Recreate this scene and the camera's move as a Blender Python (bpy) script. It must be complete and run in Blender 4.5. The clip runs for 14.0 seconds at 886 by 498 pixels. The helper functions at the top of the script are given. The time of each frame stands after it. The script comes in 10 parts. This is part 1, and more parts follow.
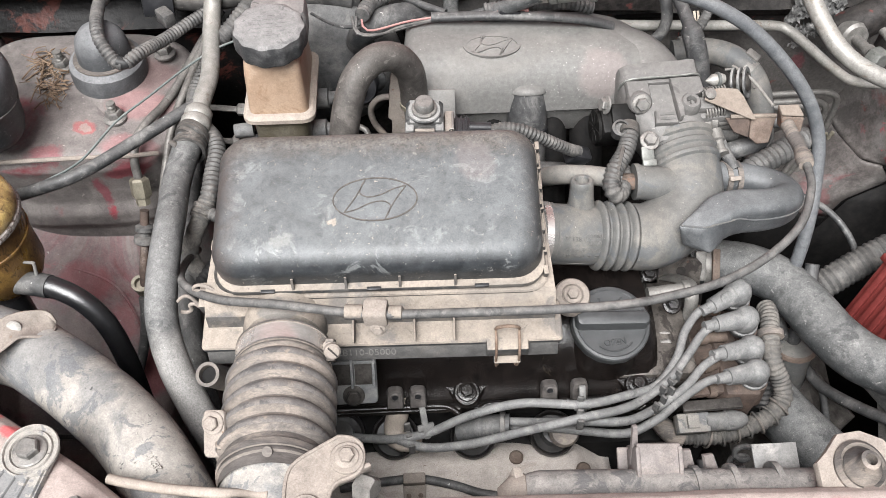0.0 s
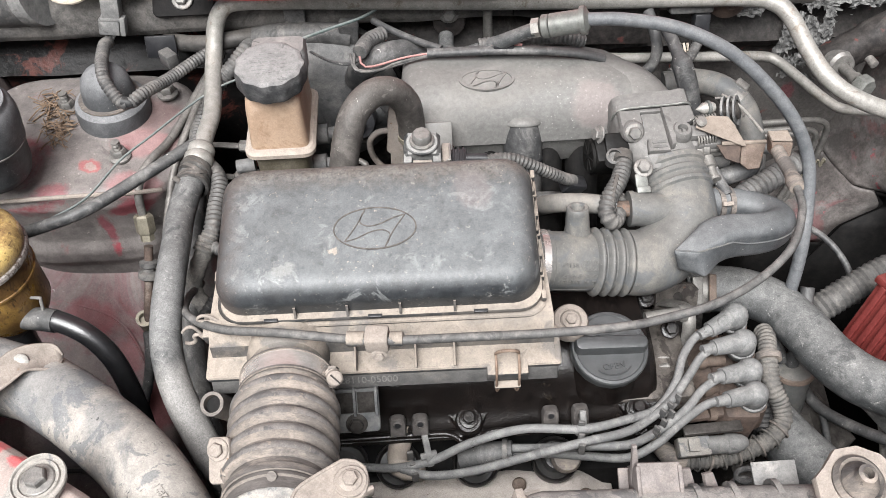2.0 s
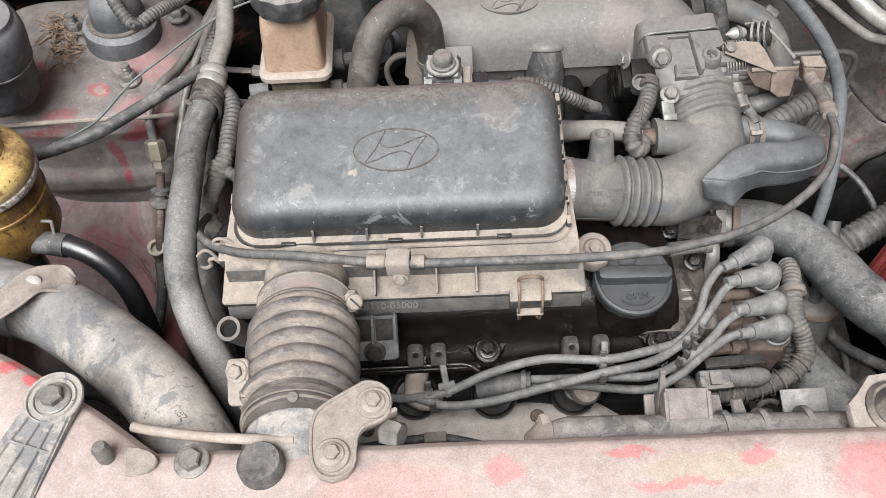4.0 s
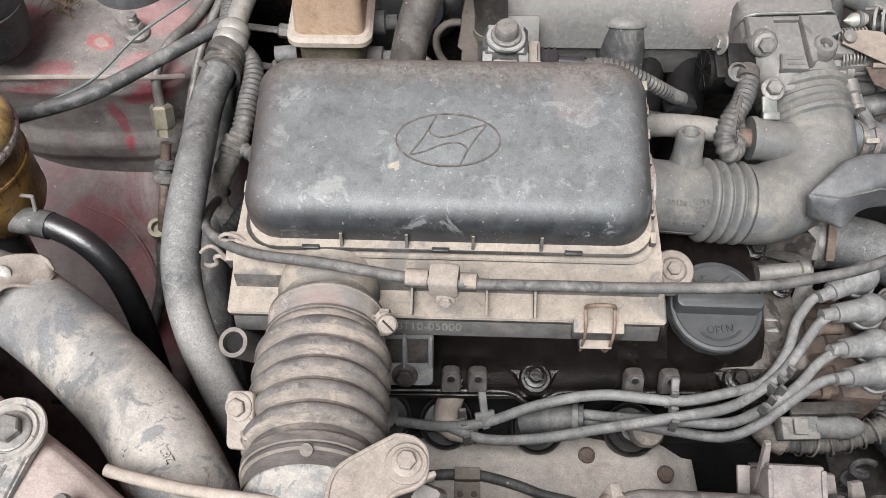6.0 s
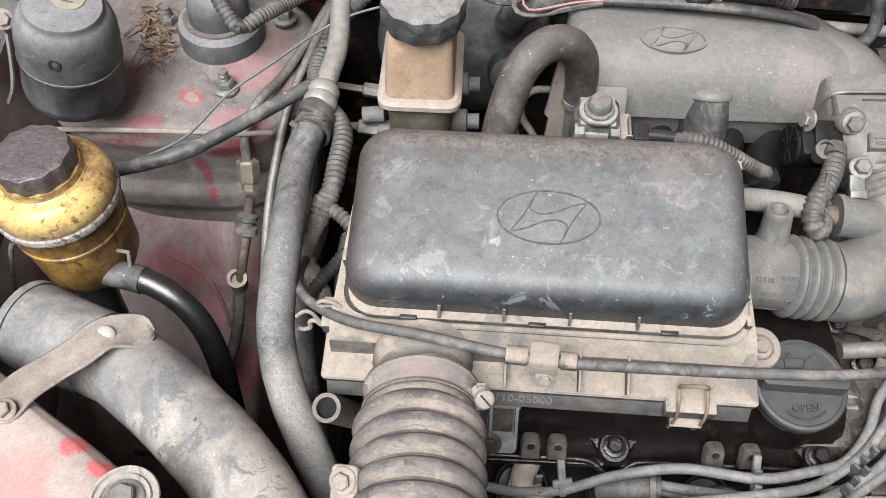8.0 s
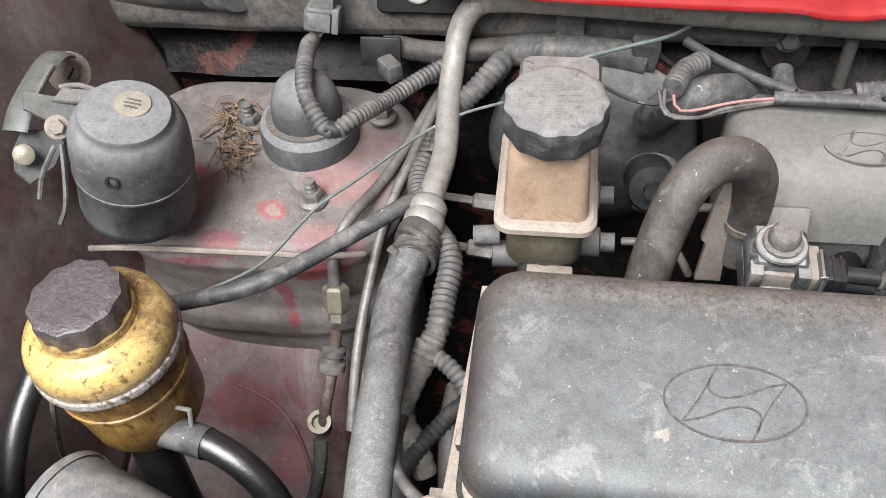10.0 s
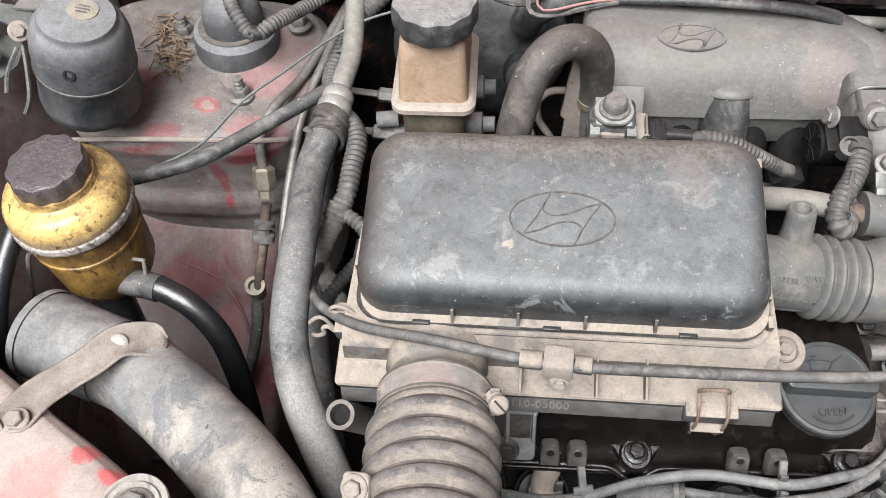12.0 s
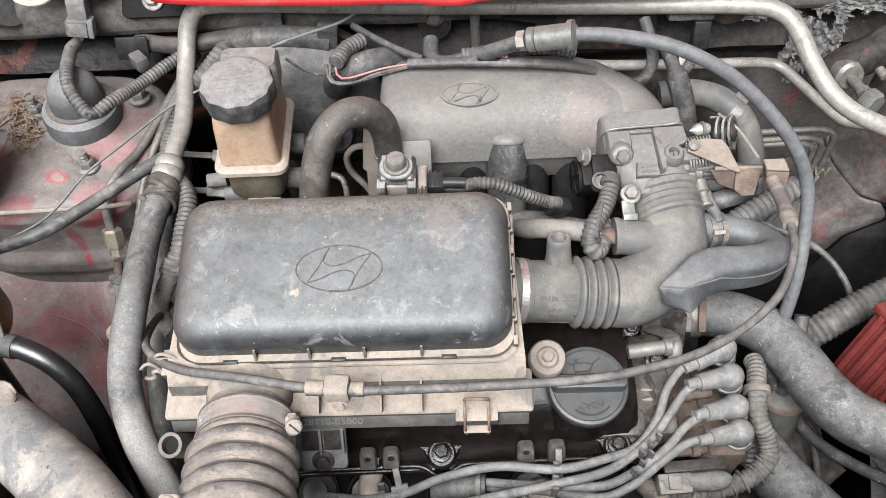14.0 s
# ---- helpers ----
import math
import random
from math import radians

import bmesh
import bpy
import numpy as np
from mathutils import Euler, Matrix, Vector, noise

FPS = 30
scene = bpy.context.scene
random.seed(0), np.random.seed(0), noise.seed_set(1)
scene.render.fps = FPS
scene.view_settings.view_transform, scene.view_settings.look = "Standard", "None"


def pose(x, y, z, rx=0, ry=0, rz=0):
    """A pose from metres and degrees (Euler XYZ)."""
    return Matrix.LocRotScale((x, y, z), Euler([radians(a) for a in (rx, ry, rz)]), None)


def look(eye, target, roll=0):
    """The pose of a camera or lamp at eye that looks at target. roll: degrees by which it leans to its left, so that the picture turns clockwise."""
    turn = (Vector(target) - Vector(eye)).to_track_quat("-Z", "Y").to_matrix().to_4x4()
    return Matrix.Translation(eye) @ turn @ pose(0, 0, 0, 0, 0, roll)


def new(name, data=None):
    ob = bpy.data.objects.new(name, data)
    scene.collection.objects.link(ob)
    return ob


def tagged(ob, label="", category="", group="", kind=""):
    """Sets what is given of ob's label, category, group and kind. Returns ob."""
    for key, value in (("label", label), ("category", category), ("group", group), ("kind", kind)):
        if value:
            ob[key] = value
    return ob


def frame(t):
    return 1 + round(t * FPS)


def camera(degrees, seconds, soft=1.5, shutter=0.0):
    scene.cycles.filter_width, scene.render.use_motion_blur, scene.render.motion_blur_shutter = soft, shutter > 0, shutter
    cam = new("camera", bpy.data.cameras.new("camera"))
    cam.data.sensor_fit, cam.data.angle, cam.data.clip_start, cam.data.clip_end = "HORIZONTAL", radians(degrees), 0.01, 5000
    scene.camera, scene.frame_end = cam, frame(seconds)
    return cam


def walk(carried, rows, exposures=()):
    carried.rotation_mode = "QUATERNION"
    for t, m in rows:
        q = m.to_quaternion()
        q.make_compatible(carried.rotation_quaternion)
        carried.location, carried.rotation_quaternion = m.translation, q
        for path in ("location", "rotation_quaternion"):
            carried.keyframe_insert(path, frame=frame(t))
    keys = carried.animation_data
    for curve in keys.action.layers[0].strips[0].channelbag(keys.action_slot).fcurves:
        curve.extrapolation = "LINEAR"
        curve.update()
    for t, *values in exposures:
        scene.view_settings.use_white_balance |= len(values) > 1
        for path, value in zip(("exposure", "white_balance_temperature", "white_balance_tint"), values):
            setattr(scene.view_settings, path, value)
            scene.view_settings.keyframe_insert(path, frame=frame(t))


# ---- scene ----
cam = camera(53.3, 14.0, soft=0.7)
PATH = [
    (0, (-0.002, -0.052, 0.834), (0.059, 1.209, -0.718), -0.2),
    (0.5, (0.002, -0.056, 0.841), (0.071, 1.241, -0.681), -0.6),
    (1, (0.001, -0.059, 0.838), (0.078, 1.263, -0.662), -0.9),
    (1.5, (0, -0.06, 0.838), (0.072, 1.268, -0.656), -1.1),
    (2, (-0.001, -0.068, 0.837), (0.061, 1.263, -0.654), -1.3),
    (2.5, (-0.004, -0.074, 0.838), (0.051, 1.264, -0.647), -1.3),
    (3, (-0.011, -0.073, 0.832), (0.039, 1.26, -0.658), -1.2),
    (3.5, (-0.017, -0.077, 0.82), (0.031, 1.221, -0.701), -1.5),
    (3.7, (-0.016, -0.075, 0.816), (0.034, 1.201, -0.723), -1.4),
    (5.8, (-0.02, -0.003, 0.75), (-0.006, 1.196, -0.851), 1.4),
    (6, (-0.036, 0.022, 0.74), (-0.021, 1.21, -0.869), 1.3),
    (6.5, (-0.051, 0.046, 0.726), (-0.022, 1.207, -0.902), 1.6),
    (7, (-0.033, 0.037, 0.727), (0.008, 1.18, -0.913), 2.5),
    (7.5, (-0.04, 0.031, 0.742), (-0.015, 1.209, -0.874), 2.4),
    (8, (-0.083, 0.041, 0.762), (-0.115, 1.27, -0.815), 1.5),
    (8.5, (-0.11, 0.078, 0.756), (-0.178, 1.368, -0.771), 0.6),
    (8.7, (-0.12, 0.118, 0.749), (-0.201, 1.436, -0.753), -0.2),
    (10.8, (-0.11, 0.162, 0.69), (-0.375, 1.473, -0.797), -4.5),
    (11, (-0.095, 0.144, 0.699), (-0.341, 1.418, -0.823), -4.3),
    (11.5, (-0.085, 0.071, 0.742), (-0.25, 1.318, -0.813), -2.7),
    (12, (-0.072, 0.044, 0.755), (-0.175, 1.283, -0.811), -1.8),
    (12.5, (-0.025, 0.035, 0.765), (-0.084, 1.275, -0.803), -1.4),
    (13, (0, 0.011, 0.781), (-0.016, 1.236, -0.8), -1.5),
    (13.5, (0.018, 0, 0.793), (0.028, 1.197, -0.809), -1.4),
    (14, (0.038, 0.004, 0.856), (0.055, 1.242, -0.715), -1.8),
]
walk(cam, [(t, look(eye, target, roll)) for t, eye, target, roll in PATH], [(0, 1.54), (1.5, 1.56), (3.2, 1.55), (3.7, 1.32), (6, 1.32), (8.7, 1.43), (11, 1.47), (12.5, 1.43), (14, 1.56)])

# ---- world and sun: bright overcast sky ----
world = bpy.data.worlds.new("overcast_sky")
scene.world = world
world.use_nodes = True
wn = world.node_tree.nodes
sky = wn.new("ShaderNodeTexSky")
sky.sky_type = "NISHITA"
sky.sun_disc = False
sky.sun_elevation, sky.sun_rotation = radians(58), radians(200)
sky.air_density, sky.dust_density, sky.ozone_density = 1.0, 4.0, 0.6
soft_sky = wn.new("ShaderNodeHueSaturation")
soft_sky.inputs["Saturation"].default_value = 0.35
world.node_tree.links.new(sky.outputs[0], soft_sky.inputs["Color"])
world.node_tree.links.new(soft_sky.outputs[0], wn["Background"].inputs["Color"])
wn["Background"].inputs["Strength"].default_value = 0.050
sun = new("sun", bpy.data.lights.new("sun", "SUN"))
sun.data.energy, sun.data.angle, sun.data.color = 3.75, radians(42), (0.985, 0.99, 1.0)
sun.matrix_world = look((-0.6, -1.2, 3.0), (0, 0.4, 0.3))


# ---- materials ----
DUST = (0.46, 0.405, 0.355)


def mat(name, c1, c2, rough=0.6, metal=0.0, fine=120.0, coarse=14.0, dust=0.0, bump=0.15, grit=420.0, dust_rough=0.95,
        dust_color=DUST, up=0.6, streak=None, spots=None, spot_scale=300.0, spot_size=0.12, coat=0.0, lie_from=-0.2, fleck=0.2,
        side=1.0, spec=0.25, solid=False, grime=0.0, tone_lo=0.80, lumps=0.0, face=(0, 0, 1), stains=(), patches=(), bands=(), flake=0.012, uneven=0.12, crisp=0.05):
    """A worn surface: two base colours by fine grain, ragged dust patches that lie mostly on upward faces, dark smears, pale specks, bump."""
    m = bpy.data.materials.new(name)
    m.use_nodes = True
    nt = m.node_tree
    nodes, link = nt.nodes, nt.links.new
    b = nodes["Principled BSDF"]
    tc = nodes.new("ShaderNodeTexCoord")
    mp = nodes.new("ShaderNodeMapping")
    link(tc.outputs["Object"], mp.inputs["Vector"])
    if streak:
        mp.inputs["Scale"].default_value = streak

    def noise_tex(scale, detail=6.0, rough_=0.6, warp=0.0):
        n = nodes.new("ShaderNodeTexNoise")
        n.inputs["Scale"].default_value, n.inputs["Detail"].default_value, n.inputs["Roughness"].default_value = scale, detail, rough_
        n.inputs["Distortion"].default_value = warp
        link(mp.outputs[0], n.inputs["Vector"])
        return n

    def ramp(src, lo, hi):
        r = nodes.new("ShaderNodeMapRange")
        r.inputs["From Min"].default_value, r.inputs["From Max"].default_value = lo, hi
        link(src, r.inputs["Value"])
        return r.outputs[0]

    def mix(fac, a, bcol):
        x = nodes.new("ShaderNodeMix")
        x.data_type = "RGBA"
        link(fac, x.inputs["Factor"])
        for sock, v in ((x.inputs[6], a), (x.inputs[7], bcol)):
            if isinstance(v, tuple):
                sock.default_value = (*v, 1)
            else:
                link(v, sock)
        return x.outputs[2]

    def math_(op, a, bv):
        x = nodes.new("ShaderNodeMath")
        x.operation = op
        x.use_clamp = True
        for i, v in ((0, a), (1, bv)):
            if isinstance(v, (int, float)):
                x.inputs[i].default_value = v
            else:
                link(v, x.inputs[i])
        return x.outputs[0]

    grain = noise_tex(fine, 8.0, 0.65)
    col = mix(ramp(grain.outputs["Fac"], 0.35, 0.65), c1, c2)
    rg = None
    if dust > 0:
        geo = nodes.new("ShaderNodeNewGeometry")
        sep = nodes.new("ShaderNodeVectorMath")
        sep.operation = "DOT_PRODUCT"
        link(geo.outputs["Normal"], sep.inputs[0])
        sep.inputs[1].default_value = face
        patch = noise_tex(coarse, 12.0, 0.70, 0.6)
        settled = math_("MULTIPLY", ramp(sep.outputs["Value"], lie_from, 1.0), up)
        patchy = math_("MULTIPLY", ramp(patch.outputs["Fac"], 0.65 - 0.30 * dust, 0.77 - 0.29 * dust), side)
        amount = math_("ADD", patchy, settled)
        if not solid:
            film = noise_tex(fine * 1.6, 10.0, 0.8)
            amount = math_("MULTIPLY", amount, ramp(film.outputs["Fac"], 0.22 - 0.20 * dust, 0.49))
            amount = math_("MULTIPLY", amount, min(0.97, 0.25 + 0.8 * dust))
        tone = mix(ramp(noise_tex(coarse * 2.6, 10.0, 0.72).outputs["Fac"], 0.36, 0.64), tuple(v * tone_lo for v in dust_color), tuple(min(1, v * 1.12) for v in dust_color))
        col = mix(amount, col, tone)
        rg = nodes.new("ShaderNodeMapRange")
        rg.inputs["To Min"].default_value, rg.inputs["To Max"].default_value = rough, dust_rough
        link(amount, rg.inputs["Value"])
    if grime:
        smear = math_("MULTIPLY", ramp(noise_tex(coarse * 1.6, 12.0, 0.74, 0.8).outputs["Fac"], 0.50, 0.64), grime)
        col = mix(smear, col, (0.032, 0.030, 0.029))
    for tint, scale, level, strength in stains:
        col = mix(math_("MULTIPLY", ramp(noise_tex(scale, 10.0, 0.68, 0.7).outputs["Fac"], level, level + crisp), strength), col, tint)
    if patches or bands:
        # dirt, bare places and paler areas with ragged outlines at their own spots
        rag = nodes.new("ShaderNodeTexNoise")
        rag.inputs["Scale"].default_value, rag.inputs["Detail"].default_value, rag.inputs["Roughness"].default_value = 55.0, 9.0, 0.68
        link(tc.outputs["Object"], rag.inputs["Vector"])
        shift = nodes.new("ShaderNodeVectorMath")
        shift.operation = "MULTIPLY_ADD"
        link(rag.outputs["Color"], shift.inputs[0])
        shift.inputs[1].default_value = (flake * 2,) * 3
        link(tc.outputs["Object"], shift.inputs[2])
        mid = Vector((flake,) * 3)
        for way, lo, hi, tint, strength, scale in bands:
            along = nodes.new("ShaderNodeVectorMath")
            along.operation = "DOT_PRODUCT"
            link(shift.outputs[0], along.inputs[0])
            along.inputs[1].default_value = way
            off = Vector(way).dot(mid)
            patchy = math_("MULTIPLY", ramp(along.outputs["Value"], lo + off, hi + off), ramp(noise_tex(scale, 10.0, 0.7, 0.5).outputs["Fac"], 0.30, 0.56))
            col = mix(math_("MULTIPLY", patchy, strength), col, tint)
        for centre, size, tint, strength in patches:
            rel = nodes.new("ShaderNodeVectorMath")
            rel.operation = "SUBTRACT"
            link(shift.outputs[0], rel.inputs[0])
            rel.inputs[1].default_value = Vector(centre) + mid
            shrunk = nodes.new("ShaderNodeVectorMath")
            shrunk.operation = "DIVIDE"
            link(rel.outputs[0], shrunk.inputs[0])
            shrunk.inputs[1].default_value = size if isinstance(size, tuple) else (size,) * 3
            far = nodes.new("ShaderNodeVectorMath")
            far.operation = "LENGTH"
            link(shrunk.outputs[0], far.inputs[0])
            col = mix(math_("MULTIPLY", ramp(far.outputs["Value"], 1.0, 0.72), strength), col, tint)
    if spots:
        gate = ramp(noise_tex(coarse * 1.5, 4.0).outputs["Fac"], 0.40, 0.62)
        sp = math_("MULTIPLY", ramp(noise_tex(spot_scale, 3.0, 0.6, 0.4).outputs["Fac"], 0.70 - spot_size * 0.4, 0.74 - spot_size * 0.4), gate)
        col = mix(sp, col, spots)
    # fine grit darkens and lightens the surface grain by grain
    fl = noise_tex(grit * 2.0, 6.0, 0.8)
    mul = nodes.new("ShaderNodeMix")
    mul.data_type, mul.blend_type = "RGBA", "MULTIPLY"
    mul.inputs["Factor"].default_value = 1.0
    shade = nodes.new("ShaderNodeMapRange")
    shade.inputs["From Min"].default_value, shade.inputs["From Max"].default_value = 0.32, 0.68
    shade.inputs["To Min"].default_value, shade.inputs["To Max"].default_value = 1.0 - fleck * 1.3, 1.0 + fleck * 1.0
    link(fl.outputs["Fac"], shade.inputs["Value"])
    link(col, mul.inputs[6])
    # and a blotchy wear a few millimetres wide
    wear = nodes.new("ShaderNodeMapRange")
    wear.inputs["From Min"].default_value, wear.inputs["From Max"].default_value = 0.34, 0.66
    wear.inputs["To Min"].default_value, wear.inputs["To Max"].default_value = 1.0 - uneven, 1.0 + uneven
    link(noise_tex(130.0, 10.0, 0.78, 0.4).outputs["Fac"], wear.inputs["Value"])
    both = nodes.new("ShaderNodeMath")
    both.operation = "MULTIPLY"
    link(shade.outputs[0], both.inputs[0])
    link(wear.outputs[0], both.inputs[1])
    link(both.outputs[0], mul.inputs[7])
    col = mul.outputs[2]
    link(col, b.inputs["Base Color"])
    b.inputs["Specular IOR Level"].default_value = spec
    if rg:
        link(rg.outputs[0], b.inputs["Roughness"])
    else:
        rr = ramp(noise_tex(coarse * 2.0).outputs["Fac"], 0.2, 0.8)
        rm = nodes.new("ShaderNodeMapRange")
        rm.inputs["To Min"].default_value, rm.inputs["To Max"].default_value = max(0.05, rough - 0.1), min(1, rough + 0.12)
        link(rr, rm.inputs["Value"])
        link(rm.outputs[0], b.inputs["Roughness"])
    b.inputs["Metallic"].default_value = metal
    if coat:
        b.inputs["Coat Weight"].default_value = coat
        b.inputs["Coat Roughness"].default_value = 0.15
    bp = nodes.new("ShaderNodeBump")
    bp.inputs["Strength"].default_value, bp.inputs["Distance"].default_value = bump, 0.0012
    g2 = noise_tex(grit, 5.0, 0.6)
    link(g2.outputs["Fac"], bp.inputs["Height"])
    if lumps:
        big = nodes.new("ShaderNodeBump")
        big.inputs["Strength"].default_value, big.inputs["Distance"].default_value = lumps, 0.004
        link(noise_tex(coarse * 3.0, 4.0, 0.55).outputs["Fac"], big.inputs["Height"])
        link(big.outputs[0], bp.inputs["Normal"])
    link(bp.outputs[0], b.inputs["Normal"])
    return m


# Grey film on the lid's top: dust and fading, plus painted sky sheen.
M_LID = mat("faded_black_plastic_with_sky_sheen", (0.016, 0.018, 0.020), (0.036, 0.039, 0.042), 0.44, spec=0.36, fine=90, coarse=16, dust=0.5, bump=0.14, grit=700, spots=(0.26, 0.225, 0.195), spot_scale=380, spot_size=0.12, side=0.25, up=1.0, lie_from=0.60, face=(-0.036, -0.242, 0.97), dust_color=(0.146, 0.153, 0.155), dust_rough=0.52, grime=0.3, tone_lo=0.76, fleck=0.30, flake=0.016,
            stains=(((0.185, 0.19, 0.188), 50.0, 0.57, 0.5), ((0.25, 0.24, 0.222), 170.0, 0.635, 0.65), ((0.050, 0.053, 0.055), 110.0, 0.60, 0.55), ((0.19, 0.155, 0.145), 36.0, 0.66, 0.35)),
            bands=(((0.0282, 0.9696, 0.2429), 0.482, 0.506, (0.020, 0.020, 0.020), 1.0, 90.0), ((0.0282, 0.9696, 0.2429), 0.488, 0.504, (0.24, 0.215, 0.19), 0.38, 420.0), ((-0.9990, 0.0361, -0.0280), 0.128, 0.148, (0.066, 0.054, 0.049), 0.75, 100.0), ((0.9990, -0.0361, 0.0280), 0.068, 0.086, (0.056, 0.053, 0.051), 0.65, 120.0)),
            patches=(((-0.098, 0.352, 0.352), (0.009, 0.007, 0.01), (0.26, 0.255, 0.24), 0.35), ((-0.062, 0.362, 0.357), (0.004, 0.004, 0.006), (0.30, 0.25, 0.20), 0.6), ((0.045, 0.405, 0.372), (0.016, 0.020, 0.02), (0.19, 0.155, 0.147), 0.25)))
M_BASE = mat("dust_coated_black_plastic", (0.022, 0.024, 0.026), (0.05, 0.052, 0.054), 0.45, dust=0.62, coarse=20, bump=0.10, side=0.25, up=1.7, lie_from=0.02, tone_lo=0.86, dust_color=(0.285, 0.243, 0.202), fleck=0.16, flake=0.010, stains=(((0.105, 0.100, 0.096), 17.0, 0.555, 0.65), ((0.17, 0.145, 0.122), 60.0, 0.57, 0.5), ((0.075, 0.070, 0.066), 150.0, 0.63, 0.6)), patches=(((-0.100, 0.318, 0.319), (0.026, 0.010, 0.008), (0.125, 0.118, 0.112), 0.75), ((-0.146, 0.317, 0.299), (0.016, 0.014, 0.016), (0.085, 0.083, 0.082), 0.8), ((-0.063, 0.316, 0.322), (0.016, 0.012, 0.010), (0.13, 0.125, 0.12), 0.65), ((0.060, 0.325, 0.318), (0.040, 0.010, 0.010), (0.15, 0.135, 0.12), 0.5)))
M_LIP = mat("dusty_charcoal_plastic", (0.05, 0.049, 0.048), (0.085, 0.082, 0.079), 0.5, dust=0.4, coarse=30, bump=0.1, side=0.5, up=0.3, lie_from=0.3, dust_color=(0.20, 0.175, 0.152))
M_TAN = mat("dust_caked_steel", (0.13, 0.118, 0.106), (0.22, 0.20, 0.182), 0.6, dust=0.95, coarse=30, bump=0.16, up=0.9, lie_from=-0.4, dust_color=(0.225, 0.195, 0.170), spots=(0.16, 0.10, 0.07), spot_scale=160, spot_size=0.08, stains=(((0.21, 0.18, 0.155), 55.0, 0.57, 0.7),))
M_PLASTIC = mat("black_plastic", (0.010, 0.0105, 0.012), (0.022, 0.022, 0.024), 0.36, dust=0.12, coarse=40, bump=0.1, side=0.3, up=0.08, lie_from=0.3, dust_color=(0.26, 0.24, 0.22), spec=0.25)
M_OILFILL = mat("charcoal_cap_plastic", (0.030, 0.032, 0.033), (0.048, 0.050, 0.051), 0.36, dust=0.12, bump=0.10, grit=800, side=0.3, up=0.05, lie_from=0.4, dust_color=(0.22, 0.21, 0.20), spec=0.45)
M_DUSTCAP = mat("dusty_black_cap_plastic", (0.026, 0.027, 0.028), (0.050, 0.050, 0.051), 0.5, dust=0.6, coarse=60, bump=0.35, grit=520, side=0.25, up=0.9, lie_from=0.55, tone_lo=0.86, dust_color=(0.235, 0.228, 0.222), lumps=0.08, stains=(((0.05, 0.05, 0.05), 120.0, 0.60, 0.5),))
M_RUBBER = mat("dusty_black_rubber", (0.028, 0.030, 0.031), (0.056, 0.058, 0.059), 0.44, dust=0.5, coarse=60, fleck=0.34, bump=0.22, grit=420, side=0.30, up=0.55, lie_from=0.0, tone_lo=0.80, spots=(0.30, 0.29, 0.277), spot_scale=420, spot_size=0.05, dust_color=(0.245, 0.240, 0.231), stains=(((0.036, 0.037, 0.038), 40.0, 0.56, 0.6), ((0.27, 0.262, 0.25), 150.0, 0.61, 0.6)), uneven=0.18, flake=0.02, patches=(((-0.175, 0.285, 0.262), (0.05, 0.055, 0.06), (0.225, 0.215, 0.203), 0.55), ((-0.200, 0.375, 0.303), (0.02, 0.05, 0.02), (0.20, 0.20, 0.197), 0.35)))
M_HOSE_DARK = mat("oily_black_rubber", (0.006, 0.006, 0.007), (0.014, 0.014, 0.015), 0.36, dust=0.2, side=0.25, coarse=40, bump=0.22, grit=500, up=0.03, lie_from=0.5, spec=0.8, dust_color=(0.10, 0.095, 0.09))
M_BELLOWS = mat("brown_dusted_rubber", (0.040, 0.038, 0.038), (0.080, 0.075, 0.072), 0.55, dust=0.55, coarse=26, bump=0.16, side=0.6, up=0.62, lie_from=-0.3, face=(0.0, -0.8, 0.1), tone_lo=0.8, dust_color=(0.300, 0.252, 0.212), streak=(0.45, 1.5, 0.45), spots=(0.05, 0.045, 0.042), spot_scale=170, spot_size=0.10, stains=(((0.075, 0.068, 0.064), 45.0, 0.56, 0.75),))
M_DUCT = mat("dusty_grey_duct_plastic", (0.06, 0.064, 0.069), (0.115, 0.118, 0.121), 0.42, dust=0.95, coarse=12, bump=0.12, side=0.95, up=0.2, lie_from=0.2, dust_color=(0.275, 0.256, 0.232), patches=(((-0.262, 0.292, 0.306), (0.040, 0.026, 0.03), (0.10, 0.104, 0.110), 0.6), ((-0.222, 0.262, 0.312), (0.016, 0.022, 0.02), (0.115, 0.118, 0.122), 0.55), ((-0.285, 0.285, 0.290), (0.02, 0.03, 0.02), (0.12, 0.122, 0.126), 0.5)), spots=(0.06, 0.06, 0.06), spot_scale=150, spot_size=0.06, flake=0.020, stains=(((0.115, 0.120, 0.127), 20.0, 0.53, 0.7), ((0.105, 0.108, 0.114), 70.0, 0.585, 0.65), ((0.34, 0.315, 0.28), 120.0, 0.63, 0.6)), crisp=0.02)
M_RADTANK = mat("mottled_grey_tank_plastic", (0.06, 0.06, 0.06), (0.11, 0.108, 0.105), 0.5, dust=0.75, coarse=30, bump=0.16, side=0.7, up=0.55, lie_from=-0.1, tone_lo=0.85, dust_color=(0.245, 0.228, 0.212), stains=(((0.075, 0.076, 0.078), 48.0, 0.53, 0.7), ((0.10, 0.098, 0.095), 120.0, 0.58, 0.6)))
M_DUCTEND = mat("dark_grey_duct_plastic", (0.075, 0.078, 0.081), (0.125, 0.128, 0.130), 0.45, dust=0.65, coarse=24, bump=0.1, side=0.7, up=0.35, lie_from=0.0, dust_color=(0.235, 0.225, 0.213), stains=(((0.10, 0.104, 0.108), 26.0, 0.56, 0.6), ((0.31, 0.295, 0.275), 90.0, 0.63, 0.5)))
